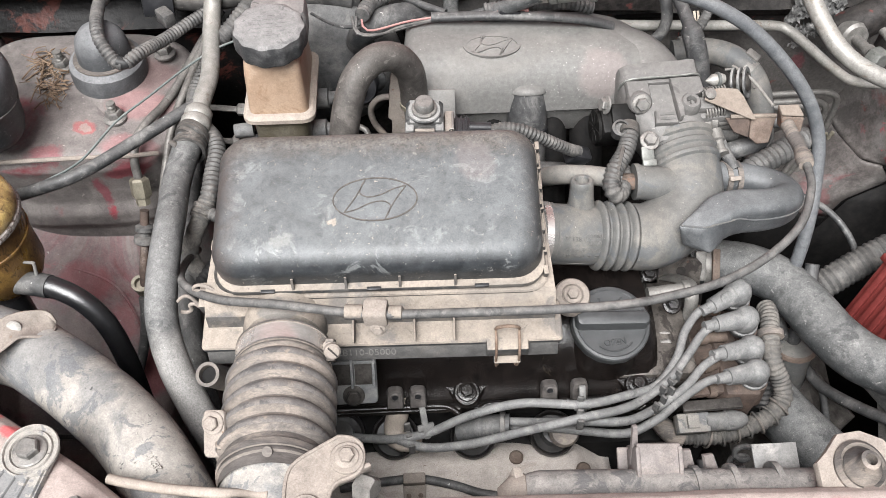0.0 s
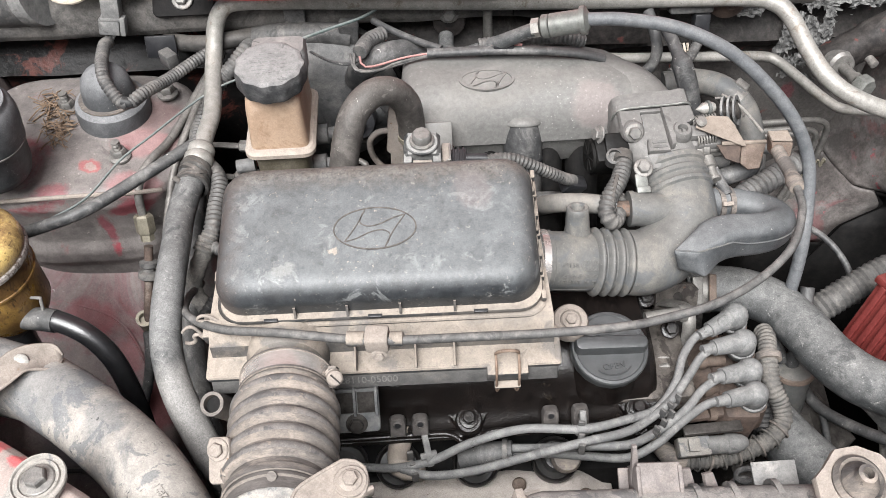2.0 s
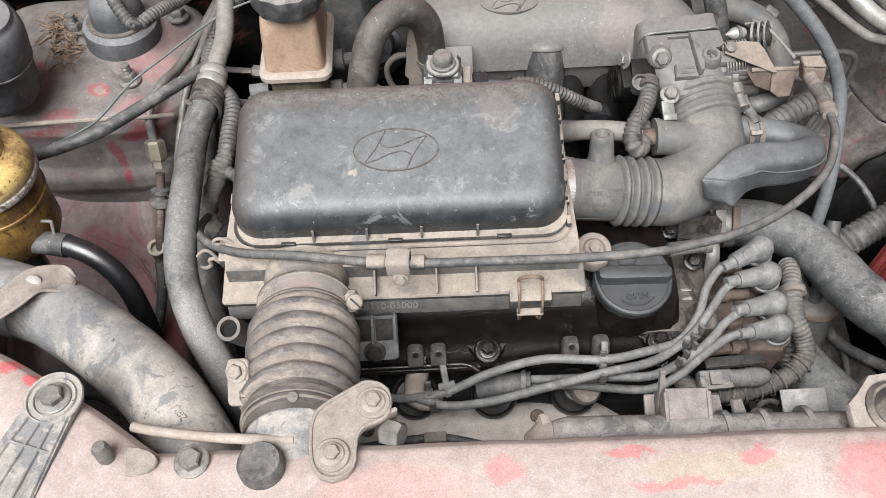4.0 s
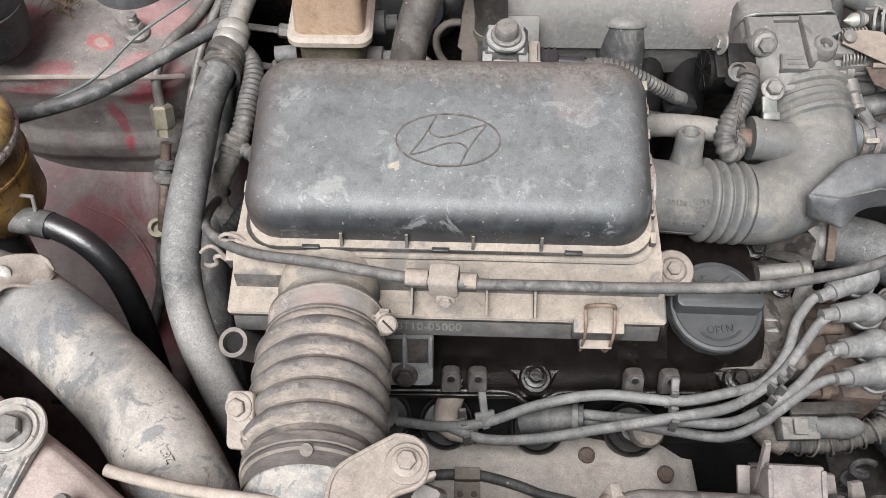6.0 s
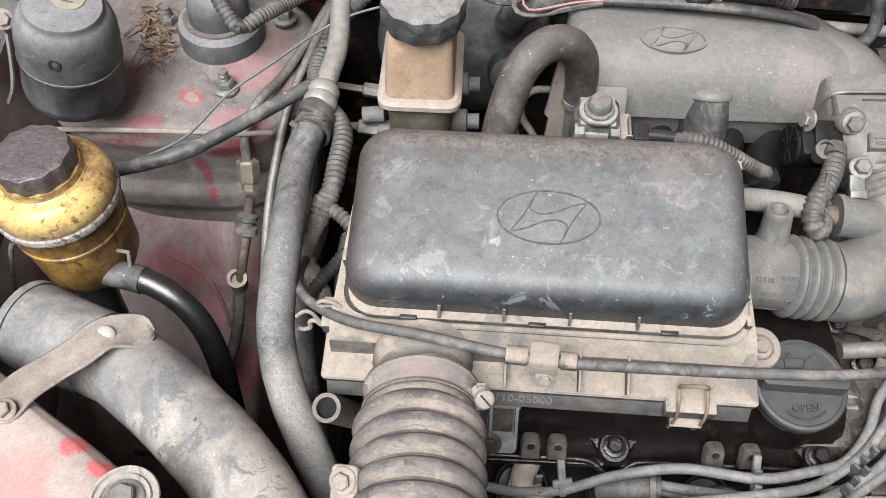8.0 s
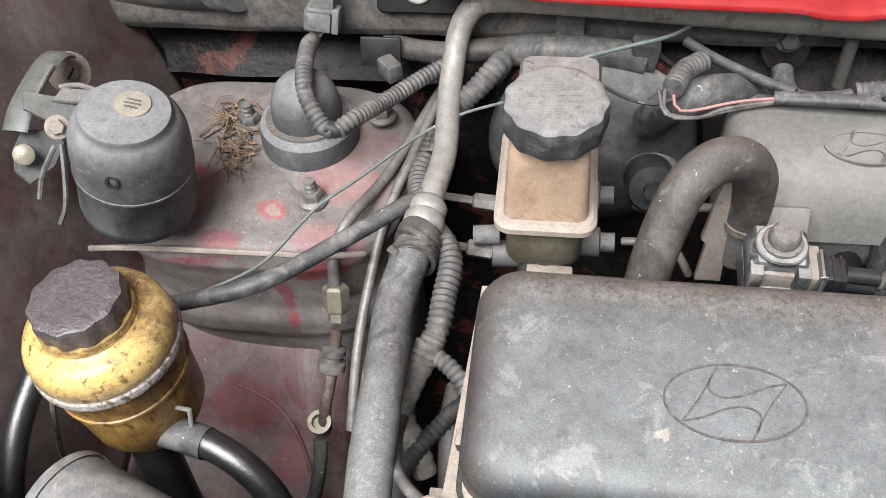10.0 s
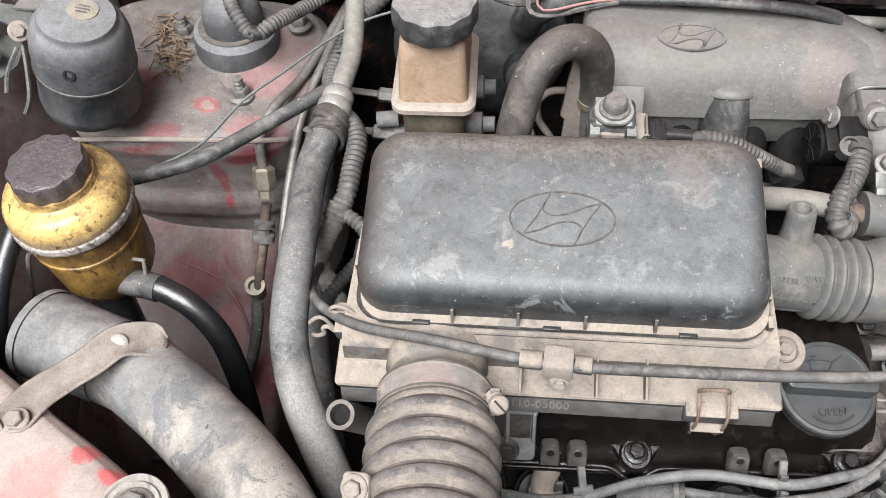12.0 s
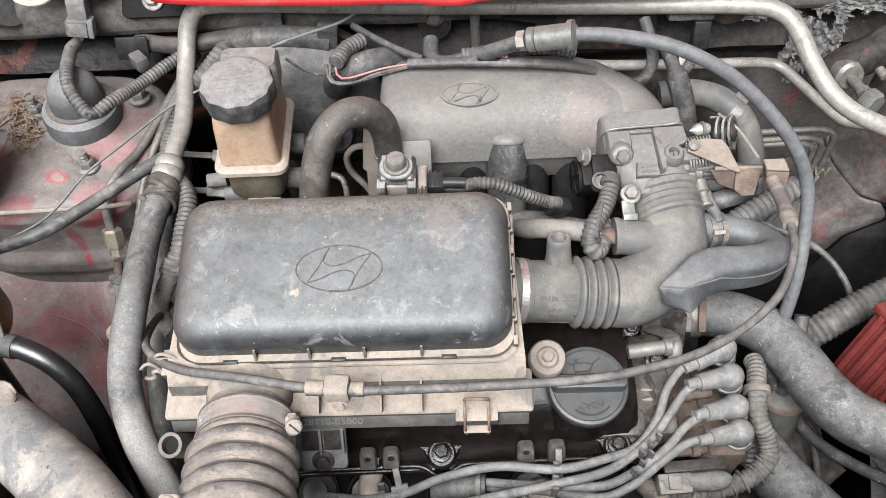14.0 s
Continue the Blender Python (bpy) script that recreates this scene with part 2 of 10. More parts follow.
M_AIRHOSE = mat("grey_brown_air_hose_rubber", (0.070, 0.071, 0.070), (0.100, 0.099, 0.095), 0.44, dust=0.55, coarse=18, bump=0.12, fleck=0.14, uneven=0.05, solid=True, tone_lo=0.84, side=0.6, up=0.22, lie_from=0.2, dust_color=(0.178, 0.165, 0.147), stains=(((0.082, 0.086, 0.090), 24.0, 0.54, 0.7), ((0.22, 0.185, 0.145), 60.0, 0.66, 0.45), ((0.06, 0.06, 0.059), 130.0, 0.63, 0.55)), spots=(0.30, 0.28, 0.255), spot_scale=480, spot_size=0.05)
M_BRANCH = mat("blue_black_branch_rubber", (0.040, 0.043, 0.046), (0.070, 0.073, 0.076), 0.42, dust=0.5, coarse=28, bump=0.14, side=0.35, up=0.55, lie_from=0.25, tone_lo=0.86, dust_color=(0.165, 0.168, 0.168), spots=(0.30, 0.28, 0.25), spot_scale=420, spot_size=0.05, spec=0.4)
M_LEAD = mat("grey_ignition_lead_rubber", (0.085, 0.086, 0.086), (0.14, 0.139, 0.137), 0.48, dust=0.5, coarse=80, bump=0.14, side=0.45, up=0.25, lie_from=0.2, dust_color=(0.31, 0.30, 0.285), spots=(0.05, 0.048, 0.046), spot_scale=260, spot_size=0.08, stains=(((0.055, 0.054, 0.053), 60.0, 0.58, 0.6),))
M_CONDUIT = mat("corrugated_conduit", (0.042, 0.042, 0.042), (0.086, 0.084, 0.082), 0.48, dust=0.5, coarse=50, bump=0.2, side=0.5, up=0.22, lie_from=0.2, dust_color=(0.25, 0.232, 0.212), stains=(((0.03, 0.03, 0.03), 60.0, 0.57, 0.6),))
M_LOOM = mat("black_split_conduit", (0.012, 0.012, 0.013), (0.030, 0.030, 0.030), 0.42, dust=0.3, coarse=90, bump=0.15, side=0.35, up=0.1, lie_from=0.2, dust_color=(0.28, 0.26, 0.24))
M_CABLE = mat("dusty_black_cable", (0.020, 0.021, 0.022), (0.05, 0.05, 0.051), 0.42, dust=0.5, coarse=40, bump=0.18, grit=340, side=0.45, up=0.25, lie_from=0.1, dust_color=(0.26, 0.25, 0.237), spots=(0.34, 0.33, 0.31), spot_scale=240, spot_size=0.06)
M_HARNESS = mat("dusty_wrapped_harness", (0.045, 0.044, 0.042), (0.085, 0.082, 0.078), 0.6, dust=0.7, coarse=90, bump=0.3, side=0.6, up=0.3, lie_from=0.0, dust_color=(0.175, 0.160, 0.143), stains=(((0.05, 0.054, 0.051), 90.0, 0.62, 0.5),))
M_ALU = mat("cast_aluminium", (0.108, 0.105, 0.100), (0.138, 0.135, 0.129), 0.50, metal=0.12, fine=260, dust=0.5, coarse=9, bump=0.16, fleck=0.16, grit=800, tone_lo=0.82, spots=(0.36, 0.34, 0.32), spot_scale=520, spot_size=0.08, uneven=0.07, dust_color=(0.192, 0.182, 0.170), side=0.8, up=0.3, lie_from=0.30, stains=(((0.10, 0.096, 0.092), 40.0, 0.62, 0.35), ((0.32, 0.30, 0.275), 190.0, 0.68, 0.5)), patches=(((0.172, 0.558, 0.325), (0.024, 0.026, 0.03), (0.24, 0.185, 0.178), 0.30),))
M_ALU_PIPE = mat("bare_aluminium_pipe", (0.22, 0.212, 0.195), (0.31, 0.30, 0.278), 0.46, metal=0.35, dust=0.5, coarse=34, bump=0.12, side=0.6, up=0.15, lie_from=0.3, dust_color=(0.25, 0.23, 0.205), stains=(((0.17, 0.14, 0.11), 60.0, 0.58, 0.75), ((0.10, 0.085, 0.07), 160.0, 0.64, 0.75)))
M_STEEL = mat("dull_steel", (0.12, 0.115, 0.107), (0.20, 0.192, 0.18), 0.48, metal=0.45, dust=0.4, coarse=50, bump=0.2, side=0.7, up=0.2, lie_from=0.2, dust_color=(0.26, 0.235, 0.21), stains=(((0.04, 0.035, 0.03), 90.0, 0.60, 0.6),))
M_BRACKET = mat("dull_green_grey_bracket_paint", (0.055, 0.060, 0.057), (0.095, 0.100, 0.095), 0.42, metal=0.15, dust=0.4, coarse=40, bump=0.1, side=0.5, up=0.3, lie_from=0.2, dust_color=(0.19, 0.182, 0.172), spec=0.4)
M_FERRULE = mat("dull_grey_green_zinc", (0.105, 0.108, 0.100), (0.165, 0.168, 0.156), 0.42, metal=0.35, dust=0.35, coarse=50, bump=0.1, side=0.5, up=0.25, lie_from=0.2, dust_color=(0.25, 0.238, 0.22), stains=(((0.06, 0.06, 0.055), 90.0, 0.62, 0.5),))
M_TPS = mat("dusty_black_sensor_plastic", (0.005, 0.0048, 0.0046), (0.012, 0.0115, 0.011), 0.5, spec=0.10, dust=0.12, coarse=50, bump=0.2, side=0.4, up=0.05, lie_from=0.3, dust_color=(0.06, 0.054, 0.049))
M_SPLIT = mat("dusty_split_conduit", (0.030, 0.030, 0.030), (0.062, 0.061, 0.059), 0.45, dust=0.5, coarse=60, bump=0.15, side=0.5, up=0.3, lie_from=0.1, dust_color=(0.21, 0.195, 0.178))
M_CREST = mat("rubbed_slate_grey_rubber", (0.075, 0.072, 0.072), (0.125, 0.118, 0.115), 0.5, dust=0.5, coarse=34, bump=0.2, side=0.6, up=0.25, lie_from=0.0, dust_color=(0.235, 0.200, 0.170), stains=(((0.055, 0.053, 0.053), 50.0, 0.54, 0.7), ((0.26, 0.215, 0.175), 70.0, 0.58, 0.65)))
M_UHOSE = mat("brown_black_breather_rubber", (0.032, 0.029, 0.027), (0.060, 0.055, 0.051), 0.46, dust=0.5, coarse=34, bump=0.2, side=0.4, up=0.4, lie_from=0.1, dust_color=(0.185, 0.168, 0.152), spots=(0.30, 0.28, 0.255), spot_scale=300, spot_size=0.06, stains=(((0.15, 0.14, 0.128), 55.0, 0.60, 0.6),))
M_CAST = mat("grey_cast_throttle_alloy", (0.092, 0.0885, 0.0850), (0.124, 0.1195, 0.1145), 0.5, metal=0.1, fine=260, dust=0.5, coarse=14, bump=0.16, fleck=0.16, grit=800, tone_lo=0.82, uneven=0.06, side=0.7, up=0.3, lie_from=0.3, dust_color=(0.175, 0.166, 0.157), spots=(0.34, 0.325, 0.305), spot_scale=480, spot_size=0.06, stains=(((0.06, 0.058, 0.055), 50.0, 0.60, 0.5),))
M_SPEEDO = mat("blue_grey_cable_sheath", (0.062, 0.066, 0.071), (0.098, 0.102, 0.107), 0.46, dust=0.5, coarse=50, bump=0.12, side=0.4, up=0.4, lie_from=0.1, dust_color=(0.185, 0.184, 0.180), stains=(((0.045, 0.047, 0.050), 70.0, 0.60, 0.5),))
M_RUST = mat("rusty_sheet_steel", (0.075, 0.052, 0.041), (0.135, 0.105, 0.086), 0.75, metal=0.1, fine=90, dust=0.4, coarse=60, bump=0.35, side=0.35, up=0.15, dust_color=(0.20, 0.17, 0.145), stains=(((0.15, 0.065, 0.035), 60.0, 0.58, 0.65), ((0.05, 0.035, 0.028), 110.0, 0.58, 0.65)))
M_TANRUST = mat("dusty_rust_tan_steel", (0.125, 0.102, 0.084), (0.185, 0.155, 0.130), 0.65, fine=120, dust=0.6, coarse=60, bump=0.12, side=0.5, up=0.35, dust_color=(0.20, 0.168, 0.140), stains=(((0.15, 0.075, 0.045), 45.0, 0.62, 0.6), ((0.06, 0.045, 0.038), 90.0, 0.62, 0.5)))
M_SPRING = mat("rust_brown_spring_wire", (0.12, 0.08, 0.058), (0.20, 0.145, 0.11), 0.7, metal=0.1, fine=150, dust=0.3, coarse=80, bump=0.3, up=0.2, dust_color=(0.28, 0.235, 0.195))
M_RUSTDARK = mat("dark_rusty_iron", (0.04, 0.029, 0.025), (0.10, 0.07, 0.056), 0.75, metal=0.15, fine=80, dust=0.2, bump=0.45, up=0.15)
M_OILY = mat("oily_black_rocker_cover", (0.0035, 0.0028, 0.0026), (0.009, 0.0068, 0.006), 0.26, fine=120, dust=0.05, coarse=30, bump=0.34, grit=620, dust_color=(0.07, 0.052, 0.043), dust_rough=0.5, up=0.0, spec=0.42, stains=(((0.10, 0.08, 0.052), 26.0, 0.68, 0.5),))
M_SEAL = mat("oily_black_rubber_seal", (0.008, 0.0075, 0.007), (0.02, 0.018, 0.017), 0.4, fine=150, dust=0.15, coarse=50, bump=0.1, up=0.05, lie_from=0.4, dust_color=(0.12, 0.10, 0.088), spec=0.4)
M_LUG = mat("oily_iron_lug", (0.050, 0.045, 0.043), (0.095, 0.087, 0.082), 0.36, metal=0.15, dust=0.40, coarse=70, bump=0.3, grit=420, side=0.5, up=0.1, lie_from=0.3, dust_color=(0.20, 0.175, 0.155), spec=0.5)
M_ENGINE = mat("grimy_engine_metal", (0.026, 0.023, 0.021), (0.07, 0.064, 0.059), 0.45, metal=0.3, dust=0.2, coarse=26, bump=0.35, grit=320, side=0.7, up=0.1, lie_from=0.3, dust_color=(0.22, 0.20, 0.18))
M_HEAD = mat("oily_alloy_head", (0.040, 0.035, 0.031), (0.085, 0.076, 0.068), 0.42, metal=0.2, dust=0.4, coarse=60, bump=0.35, grit=420, side=0.6, up=0.2, lie_from=0.2, dust_color=(0.21, 0.185, 0.162), spec=0.4, stains=(((0.015, 0.012, 0.011), 50.0, 0.53, 0.75), ((0.11, 0.055, 0.04), 70.0, 0.63, 0.6)))
# Near-black: carries the shade of gaps and hollows, also some dark metal parts.
M_DARKBAY = mat("gap_shade_and_grimy_metal", (0.005, 0.005, 0.005), (0.012, 0.011, 0.0105), 0.7, dust=0.06, coarse=14, bump=0.25, dust_color=(0.05, 0.045, 0.04), up=0.0, spec=0.12)
M_SHIELD = mat("dusty_heat_shield_metal", (0.32, 0.29, 0.265), (0.42, 0.385, 0.36), 0.55, metal=0.15, dust=0.85, coarse=14, bump=0.12, dust_color=(0.43, 0.385, 0.35), spots=(0.14, 0.085, 0.065), spot_scale=220, spot_size=0.06, up=0.5, stains=(((0.28, 0.235, 0.205), 40.0, 0.60, 0.5), ((0.12, 0.08, 0.06), 160.0, 0.66, 0.6)))
M_CLAMP = mat("bright_worn_clamp_band", (0.56, 0.515, 0.48), (0.70, 0.66, 0.625), 0.27, metal=0.72, dust=0.25, coarse=50, bump=0.04, side=0.6, up=0.0, dust_color=(0.30, 0.255, 0.22), fleck=0.1, spec=0.5, dust_rough=0.6, uneven=0.08, streak=(0.3, 1.0, 1.0))
M_CLIP = mat("dusty_mauve_grey_clip_plastic", (0.095, 0.084, 0.081), (0.15, 0.134, 0.129), 0.5, dust=0.6, coarse=60, bump=0.12, side=0.6, up=0.4, lie_from=0.0, dust_color=(0.205, 0.178, 0.162))
M_AMBER_LOW = mat("oil_stained_amber_plastic", (0.22, 0.130, 0.036), (0.31, 0.190, 0.056), 0.26, fine=40, coarse=24, dust=0.75, bump=0.1, dust_color=(0.10, 0.055, 0.024), up=0.0, dust_rough=0.4, streak=(1, 1, 0.6), spots=(0.03, 0.018, 0.01), spot_scale=190, spot_size=0.14, flake=0.010,
                  stains=(((0.13, 0.070, 0.028), 60.0, 0.52, 0.6), ((0.03, 0.018, 0.011), 150.0, 0.56, 0.75)), bands=(((0.0, 0.0, 1.0), 0.296, 0.312, (0.06, 0.034, 0.018), 0.75, 90.0), ((0.0, 0.0, -1.0), -0.262, -0.246, (0.10, 0.06, 0.028), 0.6, 60.0)))
M_CRUST = mat("crusted_grey_seam", (0.14, 0.12, 0.105), (0.30, 0.28, 0.26), 0.6, fine=420, dust=0.5, coarse=120, bump=0.6, grit=300, side=0.7, up=0.2, dust_color=(0.34, 0.32, 0.30), stains=(((0.05, 0.032, 0.022), 210.0, 0.53, 0.85),))
M_OILCAP = mat("oil_stained_cap_plastic", (0.034, 0.028, 0.030), (0.075, 0.064, 0.066), 0.30, fine=320, dust=0.25, coarse=90, bump=0.55, grit=420, side=0.4, up=0.35, lie_from=0.6, dust_color=(0.145, 0.124, 0.126), lumps=0.18, spec=0.55)
M_AMBER = mat("yellowed_translucent_plastic", (0.42, 0.295, 0.105), (0.52, 0.385, 0.16), 0.26, fine=40, coarse=40, dust=0.55, bump=0.08, dust_color=(0.11, 0.06, 0.028), up=0.0, dust_rough=0.45, spots=(0.07, 0.035, 0.015), spot_scale=140, spot_size=0.18, flake=0.010,
              stains=(((0.20, 0.12, 0.05), 130.0, 0.56, 0.6), ((0.06, 0.034, 0.018), 190.0, 0.58, 0.75)), bands=(((0.0, 0.0, -1.0), -0.331, -0.320, (0.13, 0.075, 0.035), 0.85, 160.0), ((0.0, 0.0, 1.0), 0.3385, 0.3440, (0.12, 0.07, 0.036), 0.85, 180.0), ((0.0, 0.0, -1.0), -0.329, -0.322, (0.30, 0.26, 0.21), 0.45, 300.0)))
M_RES = mat("browned_reservoir_plastic", (0.235, 0.160, 0.110), (0.325, 0.235, 0.168), 0.36, fine=24, coarse=16, dust=0.3, bump=0.05, up=0.1, dust_color=(0.46, 0.39, 0.33), fleck=0.12, stains=(((0.20, 0.125, 0.08), 22.0, 0.57, 0.6),))
M_RESLIP = mat("dusty_reservoir_lip", (0.20, 0.168, 0.14), (0.27, 0.23, 0.193), 0.55, dust=0.6, bump=0.06, dust_color=(0.285, 0.25, 0.218), fleck=0.15)
M_CANISTER = mat("dusty_scuffed_canister_plastic", (0.020, 0.022, 0.024), (0.042, 0.045, 0.048), 0.40, dust=0.55, coarse=14, bump=0.12, side=0.30, up=1.0, lie_from=-0.20, tone_lo=0.82, dust_color=(0.225, 0.226, 0.230), spots=(0.28, 0.27, 0.26), spot_scale=420, spot_size=0.06, stains=(((0.18, 0.175, 0.17), 90.0, 0.63, 0.5),))
M_RESDARK = mat("dark_fluid_stained_tank", (0.055, 0.048, 0.034), (0.10, 0.088, 0.064), 0.4, fine=40, dust=0.4, coarse=40, bump=0.08, side=0.6, up=0.1, dust_color=(0.24, 0.215, 0.18))
M_BOLT = mat("dusty_zinc_bolt", (0.11, 0.107, 0.102), (0.18, 0.174, 0.165), 0.45, metal=0.4, dust=0.5, coarse=80, bump=0.2, side=0.6, up=0.25, lie_from=0.2, dust_color=(0.30, 0.27, 0.243), stains=(((0.045, 0.04, 0.036), 120.0, 0.60, 0.6),))
M_BRASS = mat("tarnished_brass", (0.165, 0.15, 0.115), (0.25, 0.228, 0.175), 0.45, metal=0.4, dust=0.4, coarse=60, bump=0.15, up=0.2, dust_color=(0.28, 0.255, 0.22), stains=(((0.06, 0.052, 0.04), 110.0, 0.62, 0.6),))
M_GREY = mat("mid_grey_plastic", (0.10, 0.10, 0.099), (0.165, 0.163, 0.158), 0.48, dust=0.4, coarse=40, bump=0.15, side=0.6, up=0.3, lie_from=0.2, dust_color=(0.32, 0.30, 0.278), stains=(((0.045, 0.044, 0.043), 60.0, 0.59, 0.6),))
# Dark tone holds the relief shadow of the hose letters; also prints label marks.
M_LETTER = mat("lettering_print_and_relief_shade", (0.085, 0.083, 0.079), (0.12, 0.117, 0.112), 0.5, bump=0.05)
M_MOULD = mat("moulded_black_lettering", (0.10, 0.096, 0.092), (0.14, 0.134, 0.127), 0.55, bump=0.05)
# Dark joints and slots, and the painted shade in holes.
M_GROOVE = mat("dark_groove_and_hole_shade", (0.018, 0.016, 0.015), (0.04, 0.036, 0.033), 0.8, bump=0.1)
M_EMBLEM = mat("dark_lined_emblem", (0.05, 0.044, 0.04), (0.10, 0.088, 0.08), 0.7, bump=0.15, fine=260)
M_SOLENOID = mat("dusty_black_valve_plastic", (0.030, 0.031, 0.032), (0.07, 0.071, 0.071), 0.45, dust=0.7, coarse=60, bump=0.2, side=0.6, up=0.8, lie_from=0.5, dust_color=(0.25, 0.245, 0.235))
M_WIRE_GREEN = mat("green_wire_insulation", (0.04, 0.062, 0.06), (0.06, 0.085, 0.082), 0.5, dust=0.35, bump=0.05, dust_color=(0.30, 0.29, 0.275))
M_WIRE_RED = mat("faded_red_wire", (0.24, 0.09, 0.09), (0.32, 0.15, 0.14), 0.5, dust=0.3, bump=0.05)
M_RED = mat("glossy_red_paint", (0.25, 0.010, 0.012), (0.31, 0.018, 0.018), 0.30, fine=30, dust=0.25, bump=0.02, coat=0.3, up=0.1, fleck=0.08, spec=0.4, dust_color=(0.24, 0.10, 0.09))
M_HOOD = mat("dusty_red_hood_underside", (0.24, 0.03, 0.03), (0.30, 0.05, 0.048), 0.45, fine=30, dust=0.5, coarse=6, bump=0.05, dust_color=(0.26, 0.20, 0.18), up=0.0, spec=0.4)
M_BATTERY = mat("red_battery_plastic", (0.085, 0.012, 0.011), (0.125, 0.022, 0.02), 0.42, dust=0.2, bump=0.05, dust_color=(0.30, 0.2, 0.17), up=0.2)
M_CREAM = mat("cream_plastic", (0.40, 0.345, 0.275), (0.50, 0.44, 0.365), 0.5, dust=0.4, bump=0.08)
M_TAPE = mat("grimy_black_tape", (0.02, 0.0195, 0.019), (0.05, 0.048, 0.046), 0.5, dust=0.2, coarse=60, bump=0.4, grit=200, up=0.3, lie_from=0.2)
M_LEAF = mat("dry_leaf_litter", (0.12, 0.080, 0.052), (0.24, 0.175, 0.125), 0.9, fine=60, bump=0.3, stains=(((0.06, 0.04, 0.028), 90.0, 0.55, 0.7),))
M_LABEL = mat("yellowed_paper_label", (0.20, 0.18, 0.135), (0.27, 0.245, 0.19), 0.6, dust=0.4, bump=0.05, dust_color=(0.20, 0.185, 0.165))
M_ASPHALT = mat("asphalt", (0.04, 0.04, 0.04), (0.065, 0.063, 0.06), 0.85, fine=40, coarse=3, bump=0.4, grit=120)


def paint(name, red1, red2, dusty, amount, size=9.0, gloss=0.36, low=0.55, specks=None, stains=(), patches=()):
    """Faded red body paint under caked grime: red shows through in ragged patches."""
    return mat(name, red1, red2, gloss, fine=50, coarse=size, dust=amount, dust_color=dusty, bump=0.14, up=0.0, dust_rough=0.55, solid=True, tone_lo=low, spots=specks, spot_scale=210, spot_size=0.05, lumps=0.06, grime=0.30, stains=stains, patches=patches)


M_FENDER = paint("grimy_dark_red_body", (0.14, 0.024, 0.032), (0.20, 0.050, 0.060), (0.178, 0.160, 0.152), 1.15, 13.0, low=0.62, specks=(0.34, 0.31, 0.28), stains=(((0.24, 0.07, 0.075), 10.0, 0.60, 0.4), ((0.06, 0.052, 0.05), 20.0, 0.60, 0.5)),
                 patches=[((-0.303, 0.566, 0.268), (0.012, 0.010, 0.02), (0.32, 0.075, 0.075), 0.60), ((-0.303, 0.566, 0.268), (0.006, 0.005, 0.02), (0.25, 0.21, 0.19), 0.8), ((-0.255, 0.592, 0.27), (0.035, 0.020, 0.03), (0.28, 0.125, 0.125), 0.45), ((-0.262, 0.545, 0.262), (0.028, 0.016, 0.03), (0.27, 0.115, 0.12), 0.50), ((-0.335, 0.540, 0.262), (0.022, 0.010, 0.016), (0.20, 0.05, 0.06), 0.55), ((-0.295, 0.545, 0.222), (0.007, 0.03, 0.026), (0.20, 0.025, 0.042), 0.65), ((-0.270, 0.545, 0.245), (0.024, 0.03, 0.012), (0.21, 0.03, 0.045), 0.7), ((-0.292, 0.55, 0.192), (0.007, 0.03, 0.010), (0.24, 0.03, 0.045), 0.8), ((-0.270, 0.63, 0.275), (0.05, 0.03, 0.03), (0.26, 0.13, 0.125), 0.3)])
M_SIDEWING = paint("grimy_maroon_inner_wing", (0.12, 0.045, 0.050), (0.17, 0.075, 0.080), (0.190, 0.155, 0.148), 0.95, 11.0, low=0.68, specks=(0.30, 0.27, 0.25), stains=(((0.06, 0.046, 0.046), 20.0, 0.60, 0.5), ((0.24, 0.06, 0.068), 16.0, 0.62, 0.55)), patches=[((-0.33, 0.40, 0.05), (0.06, 0.045, 0.06), (0.085, 0.085, 0.09), 0.75), ((-0.335, 0.50, 0.125), (0.03, 0.02, 0.03), (0.22, 0.05, 0.06), 0.5), ((-0.300, 0.46, 0.11), (0.02, 0.03, 0.03), (0.23, 0.045, 0.055), 0.55), ((-0.27, 0.43, 0.07), (0.02, 0.03, 0.04), (0.22, 0.04, 0.05), 0.55)])
M_WINGWALL = paint("dark_maroon_wing_wall", (0.105, 0.050, 0.052), (0.155, 0.082, 0.084), (0.185, 0.150, 0.142), 0.9, 9.0, low=0.70, specks=(0.26, 0.22, 0.20), stains=(((0.055, 0.044, 0.044), 18.0, 0.60, 0.5), ((0.20, 0.05, 0.055), 40.0, 0.66, 0.5)))
